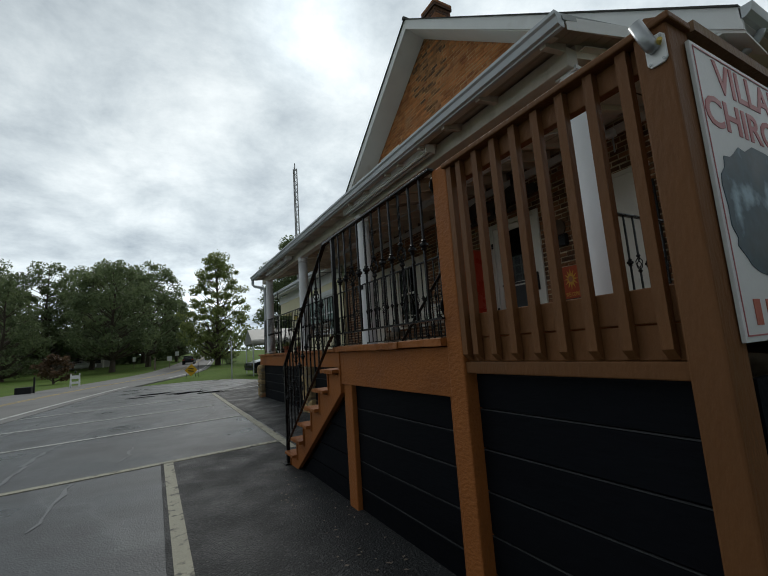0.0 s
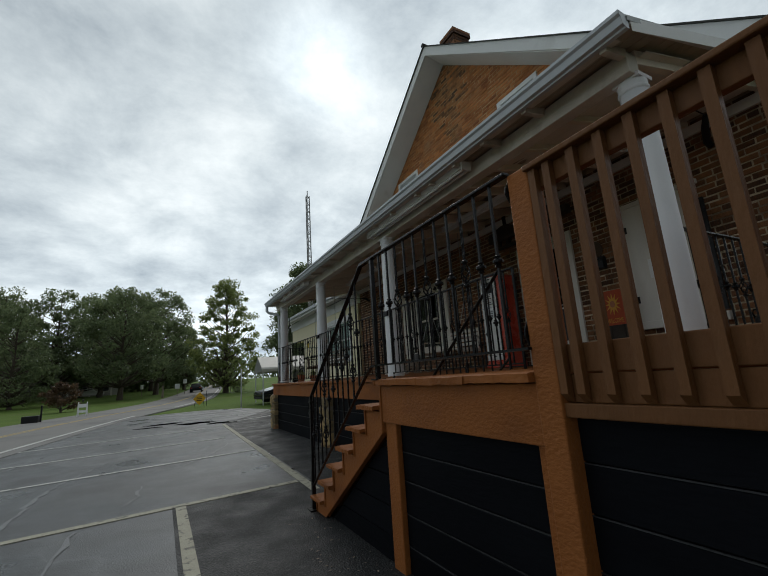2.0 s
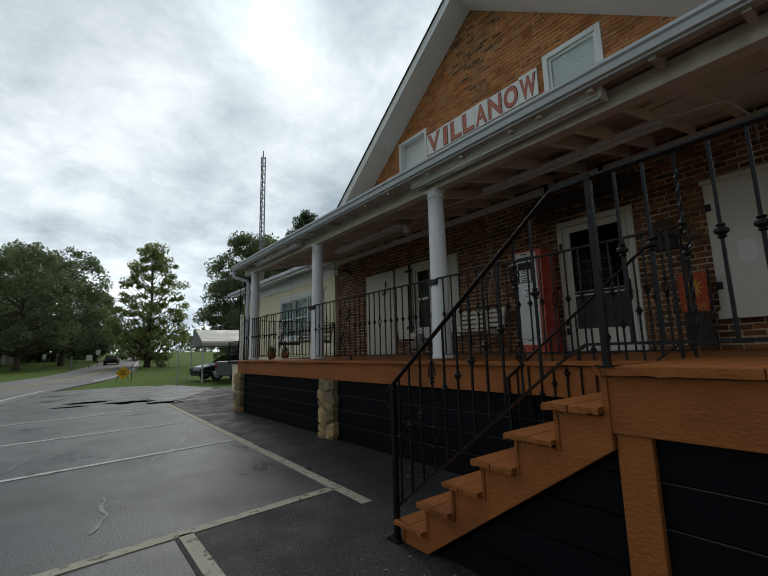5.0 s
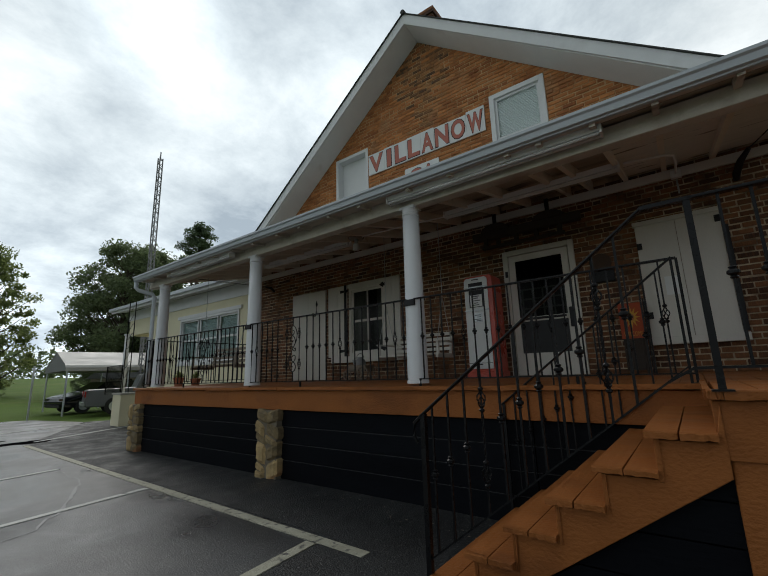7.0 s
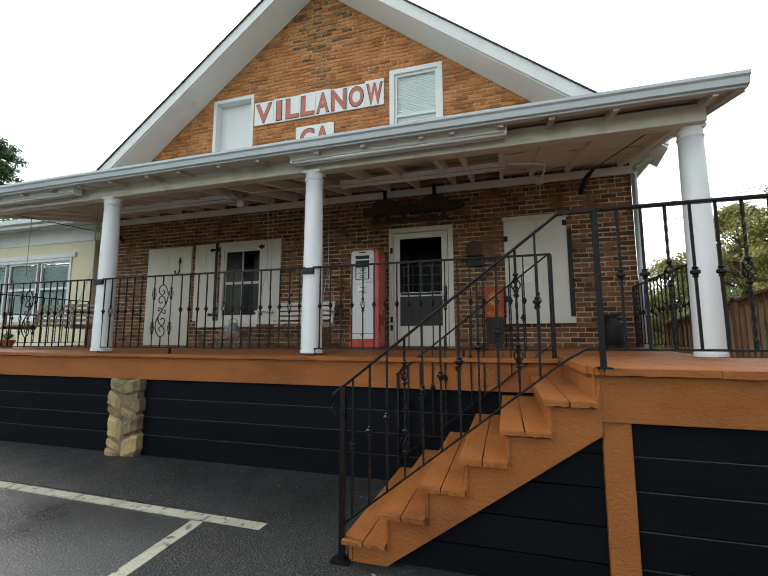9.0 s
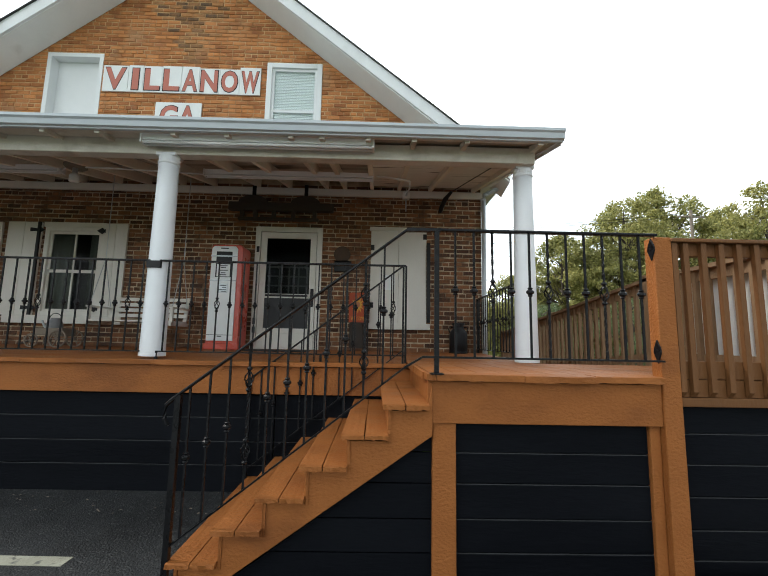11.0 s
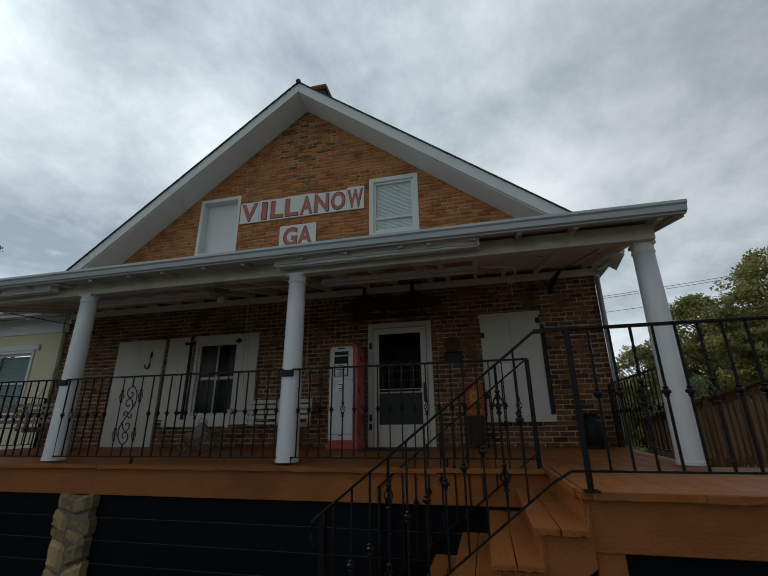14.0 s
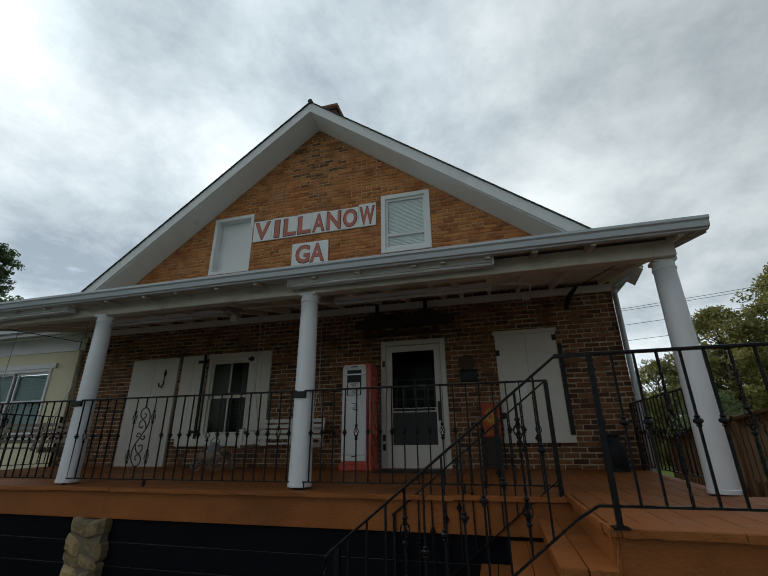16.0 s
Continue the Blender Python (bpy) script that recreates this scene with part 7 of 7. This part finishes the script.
for x in (-6.8, -3.4, 3.0, 6.2):
    w = part("window", box(x, x + 1.3, -0.04, -0.002, 0.9, 2.2), CAR_GLASS, hs)
    part("frame", Mesh().box(x - 0.08, x, -0.06, -0.002, 0.82, 2.28).box(x + 1.3, x + 1.38, -0.06, -0.002, 0.82, 2.28).box(x, x + 1.3, -0.06, -0.002, 2.2, 2.28).box(x, x + 1.3, -0.06, -0.002, 0.82, 0.9), WHITE, w)
part("door", box(-0.5, 0.5, -0.05, -0.002, 0, 2.1), DARK_WOOD, hs)


# ---- trees ----
def leaf_cloud(rr, clumps, per, size, flat=0.75):
    """Many small leaf pieces round clump centres: (x, y, z, radius)."""
    n = len(clumps) * per
    c = np.repeat(np.array(clumps), per, axis=0)
    d = rr.normal(size=(n, 3))
    d /= np.linalg.norm(d, axis=1)[:, None]
    rad = rr.random(n) ** 0.45
    p = c[:, :3] + d * (rad * c[:, 3])[:, None] * np.array([1, 1, flat])
    a = rr.normal(size=(n, 3))
    a /= np.linalg.norm(a, axis=1)[:, None]
    b = np.cross(a, rr.normal(size=(n, 3)))
    b /= np.linalg.norm(b, axis=1)[:, None]
    s = size * (0.6 + 0.8 * rr.random(n))[:, None]
    v = np.stack([p - a * s, p + b * s * 0.55, p + a * s, p - b * s * 0.55], axis=1).reshape(-1, 3)
    return v, np.arange(4 * n).reshape(-1, 4)


def tree_mesh(seed, h, spread, base, n_limb, per, leaf, leaf_mat, clump=0.9, taper=0.5, pine=False, lean=0.0):
    """Trunk with limbs, and a crown of leaf clumps."""
    rr = np.random.default_rng(seed)
    r = random.Random(seed)
    t = Mesh()
    r0 = h * 0.018 + 0.05
    path = [(lean * (i / 8) ** 2 + r.uniform(-0.08, 0.08) * (i > 0), r.uniform(-0.08, 0.08) * (i > 0), h * 0.93 * i / 8) for i in range(9)]
    t.tube(path, [r0 * (1.25 if i == 0 else 1 - 0.85 * i / 8) for i in range(9)], 8)
    clumps = []
    for k in range(n_limb):
        f = base + (1 - base) * (k + r.random()) / n_limb
        z = h * f * 0.95
        prof = math.sin(math.pi * min(1, (f - base) / (1 - base) * (1 - taper) + taper)) if not pine else (0.35 + 0.65 * math.sin(math.pi * (f - base) / (1 - base)))
        reach = spread * max(0.18, prof) * r.uniform(0.65, 1.12)
        a = k * 2.4 + r.uniform(-0.5, 0.5)
        x0 = lean * (f ** 2)
        end = Vector((x0 + reach * math.cos(a), reach * math.sin(a), z + reach * r.uniform(0.05, 0.45)))
        mid_ = Vector((x0 + 0.5 * reach * math.cos(a), 0.5 * reach * math.sin(a), z + reach * 0.12))
        t.tube([(x0, 0, z - 0.15 * reach), mid_, end], [r0 * 0.35 * (1.1 - f) + 0.03, r0 * 0.2 * (1.1 - f) + 0.02, 0.012], 5)
        m = 4 if not pine else 2
        for q in range(m):
            g = (q + 1) / m
            p = Vector((x0, 0, z)).lerp(end, 0.35 + 0.65 * g)
            clumps.append((p.x + r.uniform(-0.5, 0.5) * clump, p.y + r.uniform(-0.5, 0.5) * clump, p.z + r.uniform(-0.2, 0.5) * clump, clump * r.uniform(0.6, 1.15) * (1.0 if not pine else 0.8)))
    clumps.append((lean, 0, h * 0.95, clump * 0.8))
    v, f = leaf_cloud(rr, clumps, per, leaf, 0.8 if not pine else 0.5)
    me = bpy.data.meshes.new("crown")
    me.from_pydata(v.tolist(), [], f.tolist())
    me.materials.append(leaf_mat)
    me.update()
    return t.data("trunk", BARK), me


def tree(x, y, meshes, label, turn=0, size=1.0, group=""):
    z = gz(x, y)
    o = thing("tree", x, y, z - 0.05, label, "tree", group)
    o.matrix_world = Matrix.LocRotScale((x, y, z - 0.05), Euler((0, 0, radians(turn))), (size, size, size))
    part("trunk", meshes[0], BARK, o)
    part("crown", meshes[1], BARK, o)
    return o


def crown_tree(seed, h, radius, base, profile, n, per, leaf_size, leaf_mat, clump, hollow=0.3):
    """A tree whose crown follows a profile of (height share, width share): trunk, limbs to the clumps, leaves."""
    rr, r = np.random.default_rng(seed), random.Random(seed)
    t = Mesh()
    r0 = h * 0.017 + 0.06
    path = [(r.uniform(-0.01, 0.01) * h * (i > 0), r.uniform(-0.01, 0.01) * h * (i > 0), h * 0.95 * i / 8) for i in range(9)]
    t.tube(path, [r0 * (1.3 if i == 0 else 1 - 0.88 * i / 8) for i in range(9)], 8)
    fs, ws = [p[0] for p in profile], [p[1] for p in profile]
    clumps = []
    while len(clumps) < n:
        f = r.uniform(base, 1.0)
        w = float(np.interp(f, fs, ws))
        if r.random() > w + 0.12:
            continue
        a, rho = r.uniform(0, 6.283), radius * w * math.sqrt(r.uniform(hollow, 1.0)) * r.uniform(0.8, 1.12)
        c = Vector((rho * math.cos(a), rho * math.sin(a), h * f))
        clumps.append((c.x, c.y, c.z, clump * r.uniform(0.55, 1.25)))
        if len(clumps) % 2 == 0:
            z0 = h * max(base * 0.7, f - 0.16 * w - 0.05)
            t.tube([(0, 0, z0), (c.x * 0.5, c.y * 0.5, z0 + (c.z - z0) * 0.38), c], [r0 * 0.32 * (1.15 - f) + 0.02, r0 * 0.2 * (1.15 - f) + 0.015, 0.01], 5)
    v, f = leaf_cloud(rr, clumps, per, leaf_size, 0.72)
    me = bpy.data.meshes.new("crown")
    me.from_pydata(v.tolist(), [], f.tolist())
    me.materials.append(leaf_mat)
    me.update()
    return t.data("trunk", BARK), me


DOME = ((0.1, 0.55), (0.3, 0.95), (0.5, 1.0), (0.75, 0.82), (0.92, 0.5), (1.0, 0.2))
EGG = ((0.04, 0.6), (0.2, 1.0), (0.4, 0.95), (0.7, 0.65), (0.9, 0.35), (1.0, 0.1))
SPIRE = ((0.10, 0.55), (0.22, 0.95), (0.40, 0.95), (0.60, 0.78), (0.80, 0.52), (0.93, 0.34), (1.0, 0.18))
OAK_A = crown_tree(1, 15.0, 5.8, 0.16, DOME, 190, 84, 0.17, LEAF_DARK, 1.05)
OAK_B = crown_tree(2, 14.5, 5.2, 0.12, DOME, 180, 84, 0.17, LEAF_DARK, 1.0)
OAK_C = crown_tree(3, 15.0, 5.2, 0.10, DOME, 230, 150, 0.14, LEAF_DARK, 1.1, 0.15)
AIRY = crown_tree(12, 15.0, 5.2, 0.16, DOME, 170, 66, 0.16, LEAF_DARK, 1.0, 0.1)
CEDAR = crown_tree(13, 11.8, 4.3, 0.05, EGG, 170, 70, 0.14, LEAF_DARK, 0.85, 0.4)
GUM = crown_tree(4, 16.2, 5.3, 0.08, SPIRE, 190, 80, 0.16, LEAF_GREEN, 0.85, 0.08)
FALL_A = crown_tree(5, 12.5, 3.9, 0.06, DOME, 240, 130, 0.105, LEAF_AUTUMN, 0.80, 0.2)
FALL_B = crown_tree(6, 9.0, 3.4, 0.05, DOME, 210, 120, 0.100, LEAF_AUTUMN, 0.70, 0.2)
PINE = tree_mesh(7, 17.6, 1.45, 0.70, 34, 130, 0.10, NEEDLES, 0.85, 0.4, pine=True)
BUSH_RED = tree_mesh(8, 2.5, 1.6, 0.15, 18, 34, 0.11, LEAF_RED, 0.36, 0.25)
SHRUB = crown_tree(9, 3.2, 1.9, 0.05, DOME, 70, 190, 0.040, LEAF_DARK, 0.45)

tree(8.0, 63.0, GUM, "tall green gum tree with open crown beside the road", 30, 1.0)
tree(-7.0, 43.0, BUSH_RED, "small red-brown maple on the lawn", 0, 0.92)
woods = "dark oaks round the lawn"
for x, y, m_, a, s_ in ((-4.8, 66, OAK_A, 20, 0.98), (-0.8, 78, OAK_A, 80, 1.12), (-9, 84, OAK_B, 140, 1.22), (-16, 88, AIRY, 200, 1.24), (-22, 84, AIRY, 10, 1.18), (-30, 82, OAK_A, 60, 1.12), (-38, 78, OAK_C, 99, 1.2),
                        (-12, 98, AIRY, 33, 1.30), (-2, 100, OAK_A, 5, 1.2), (-26, 94, OAK_B, 120, 1.22), (4.0, 94, OAK_C, 300, 0.85), (-46, 66, OAK_B, 45, 1.15), (11.5, 96, OAK_B, 60, 0.6), (-20, 74, OAK_B, 250, 0.95), (-33, 66, OAK_C, 200, 1.0)):
    tree(x, y, m_, "broad dark green oak at the lawn's edge", a, s_, woods)
for x, y, a, s_ in ((-14.9, 62, 0, 1.0), (-23.5, 60, 80, 1.05)):
    tree(x, y, CEDAR, "dense egg-shaped dark green tree on the lawn", a, s_, "dense lawn trees")
for x, y, m_, a, s_ in ((17.0, 52.0, OAK_C, 45, 1.08), (21.0, 56.0, OAK_C, 130, 1.15), (25.0, 52.0, OAK_A, 300, 1.1)):
    tree(x, y, m_, "full green tree behind the annex", a, s_, "green trees behind the annex")
tree(19.5, 41.5, PINE, "tall bare-stemmed pine with a tufted top", 15, 0.98)
tree(24.0, 62.0, PINE, "tall bare-stemmed pine with a tufted top", 100, 1.1)
for x, y, m_, a, s_ in ((27, -14.0, FALL_A, 0, 0.94), (30, -19.0, FALL_A, 100, 1.1), (24, -15.0, FALL_B, 50, 0.95), (26.5, -9.2, FALL_B, 170, 0.96), (22, -19.5, FALL_A, 210, 0.88), (27, -5.6, FALL_B, 260, 0.66), (20, -24.0, FALL_A, 10, 1.0), (32, -1.5, FALL_B, 90, 0.5), (18.5, -13.5, SHRUB, 0, 1.3), (19.5, -9.5, SHRUB, 70, 1.2), (21, -5.5, SHRUB, 130, 1.1), (34, -28, FALL_A, 60, 1.1), (17.5, -18, SHRUB, 190, 1.4), (25.5, -11.2, FALL_B, 310, 0.82), (28.5, -10.4, FALL_B, 20, 0.78)):
    tree(x, y, m_, "yellow-green autumn tree behind the ramp", a, s_, "autumn trees")
tree(9.5, 62.0, SHRUB, "rounded green shrub by the roadside", 0, 0.5)
tree(14.0, 50.0, SHRUB, "rounded green shrub by the field", 40, 0.75)
rr = np.random.default_rng(21)
cl = []
for i in range(260):
    a = math.radians(-62 + 124 * i / 259)
    d = rr.uniform(190, 240)
    x, y = d * math.sin(a), d * math.cos(a)
    for z in (2.0, 5.5, 8.5 + rr.uniform(-2, 1.5)):
        cl.append((x + rr.uniform(-3, 3), y + rr.uniform(-3, 3), gz(x, y) + z, 3.4))
v, f = leaf_cloud(rr, cl, 24, 0.85, 0.9)
me = bpy.data.meshes.new("far_woods")
me.from_pydata(v.tolist(), [], f.tolist())
me.materials.append(LEAF_DARK)
tagged(new("far_woods", me), "distant dark line of woods beyond the fields", "woods", kind="stuff")
cl = []
for i in range(120):
    y = -45 + i * 0.42
    x = 44 + rr.uniform(-4, 6)
    for z in (0.9, 2.6, 4.1 + rr.uniform(-0.9, 0.9)):
        cl.append((x, y, z, 1.5))
v, f = leaf_cloud(rr, cl, 110, 0.20, 0.9)
me = bpy.data.meshes.new("far_woods")
me.from_pydata(v.tolist(), [], f.tolist())
me.materials.append(LEAF_AUTUMN)
tagged(new("far_woods", me), "autumn woods beyond the ramp", "woods", kind="stuff")

cl = []
for i in range(150):
    x = -58 + i * 0.42
    y = 104 - 0.12 * x + rr.uniform(-3, 3) + (6 if x > -2 else 0)
    for z in (0.8, 2.6, 4.6 + rr.uniform(-1.2, 1.6)):
        cl.append((x, y, gz(x, y) + z, 1.9))
v, f = leaf_cloud(rr, cl, 36, 0.42, 0.9)
me = bpy.data.meshes.new("undergrowth")
me.from_pydata(v.tolist(), [], f.tolist())
me.materials.append(LEAF_DARK)
tagged(new("undergrowth", me), "dark undergrowth beneath the lawn's oaks", "undergrowth", kind="stuff")

# power line behind the shop
pole(24.0, -16.6, 10.2, "weathered wooden utility pole with wires", 0.13, 0.9)
pole(34.0, 24.0, 10.2, "weathered wooden utility pole with wires", 0.13, 0.9)
for k, (z, dy) in enumerate(((9.9, -0.8), (9.9, 0.8), (8.9, 0.0), (7.9, 0.0))):
    pts = [(24 + 10 * t, -16.6 + dy + 40.6 * t, z - 2.4 * t * (1 - t)) for t in (i / 12 for i in range(13))]
    w = thing("power_line", 24, -16.6, 0, "thin dark overhead power line", "power line", "power lines")
    part("wire", Mesh().tube([(a - 24, b + 16.6, c) for a, b, c in pts], 0.014, 5), BLACK_PAINT, w)

# scattered leaves and grit along the porch foot
rr = random.Random(31)
lit = Mesh()
for i in range(260):
    if rr.random() < 0.5:
        x, y = rr.uniform(1.1, 1.5), rr.uniform(-0.5, 4.6)
    else:
        x, y = rr.uniform(2.4, 2.9), rr.uniform(4.8, 12)
    s_, a = rr.uniform(0.006, 0.018), rr.uniform(0, 6.28)
    c, d = s_ * math.cos(a), s_ * math.sin(a)
    lit.add([(x - c, y - d, G + 0.004), (x + d * 0.6, y - c * 0.6, G + 0.008), (x + c, y + d, G + 0.005), (x - d * 0.6, y + c * 0.6, G + 0.007)], [(0, 1, 2, 3)])
tagged(part("leaf_litter", lit, GREY_WOOD, None), "small dry leaves lying along the porch foot", "leaf litter", kind="stuff")


# ---- bricks of the front ----
BL, BH, JOINT = 0.203, 0.062, 0.014


def courses():
    """Bricks as (y0, y1, z0, gable?) over the whole front, in common bond."""
    r = random.Random(77)
    row = 0
    z = DECK - 0.06
    out = []
    while z < APEX_WALL - 0.1:
        header = row % 7 == 6
        ln = BL / 2 - 0.003 if header else BL
        step = ln + JOINT
        if not 4.02 < z < 4.75:
            lo, hi = extent(z + BH)
            if z < 4.2:
                lo, hi = Y0, Y1
            y = Y0 + (0.5 * step if row % 2 else 0.0) - 0.11
            while y < Y1:
                a, b = y, y + ln + r.uniform(-0.004, 0.004)
                y += step
                for p, q in spans(z + BH / 2, lo, hi):
                    c, d = max(a, p + 0.003), min(b, q - 0.003)
                    if d - c > 0.03:
                        out.append((c, d, z + r.uniform(-0.003, 0.003), z > 4.5))
        z += BH + JOINT
        row += 1
    return out


def brick_block(m, y0, y1, z0, x, slot=0, tall=BH):
    e = 0.006
    z1 = z0 + tall
    m.add([(x, y0 + e, z0 + e), (x, y1 - e, z0 + e), (x, y1 - e, z1 - e), (x, y0 + e, z1 - e), (x + 0.008, y0, z0), (x + 0.008, y1, z0), (x + 0.008, y1, z1), (x + 0.008, y0, z1), (x + 0.03, y0, z0), (x + 0.03, y1, z0), (x + 0.03, y1, z1), (x + 0.03, y0, z1)],
          [(3, 2, 1, 0), (0, 1, 5, 4), (1, 2, 6, 5), (2, 3, 7, 6), (3, 0, 4, 7), (4, 5, 9, 8), (5, 6, 10, 9), (6, 7, 11, 10), (7, 4, 8, 11)], slot)


bm_ = Mesh()
brick_block(bm_, -0.5, 0.5, 0.0, 0.0)
unit = bm_.data("brick", BRICK)
low, high = Mesh(), Mesh()
count = 0
rb = random.Random(9)
for y0, y1, z0, gable in courses():
    x = XF + rb.uniform(-0.006, 0.004)
    z0, tall = z0 + rb.uniform(-0.003, 0.003), BH + rb.uniform(-0.007, 0.003)
    if not gable and y1 < 4.5 and z0 > 1.9 - 0.6 and count < 300 and z0 < 3.6:
        o = part("brick", unit, BRICK, wall_low)
        o.matrix_basis = Matrix.LocRotScale((x, (y0 + y1) / 2, z0), Euler((radians(rb.uniform(-0.7, 0.7)), 0, 0)), (1, y1 - y0, tall / BH))
        count += 1
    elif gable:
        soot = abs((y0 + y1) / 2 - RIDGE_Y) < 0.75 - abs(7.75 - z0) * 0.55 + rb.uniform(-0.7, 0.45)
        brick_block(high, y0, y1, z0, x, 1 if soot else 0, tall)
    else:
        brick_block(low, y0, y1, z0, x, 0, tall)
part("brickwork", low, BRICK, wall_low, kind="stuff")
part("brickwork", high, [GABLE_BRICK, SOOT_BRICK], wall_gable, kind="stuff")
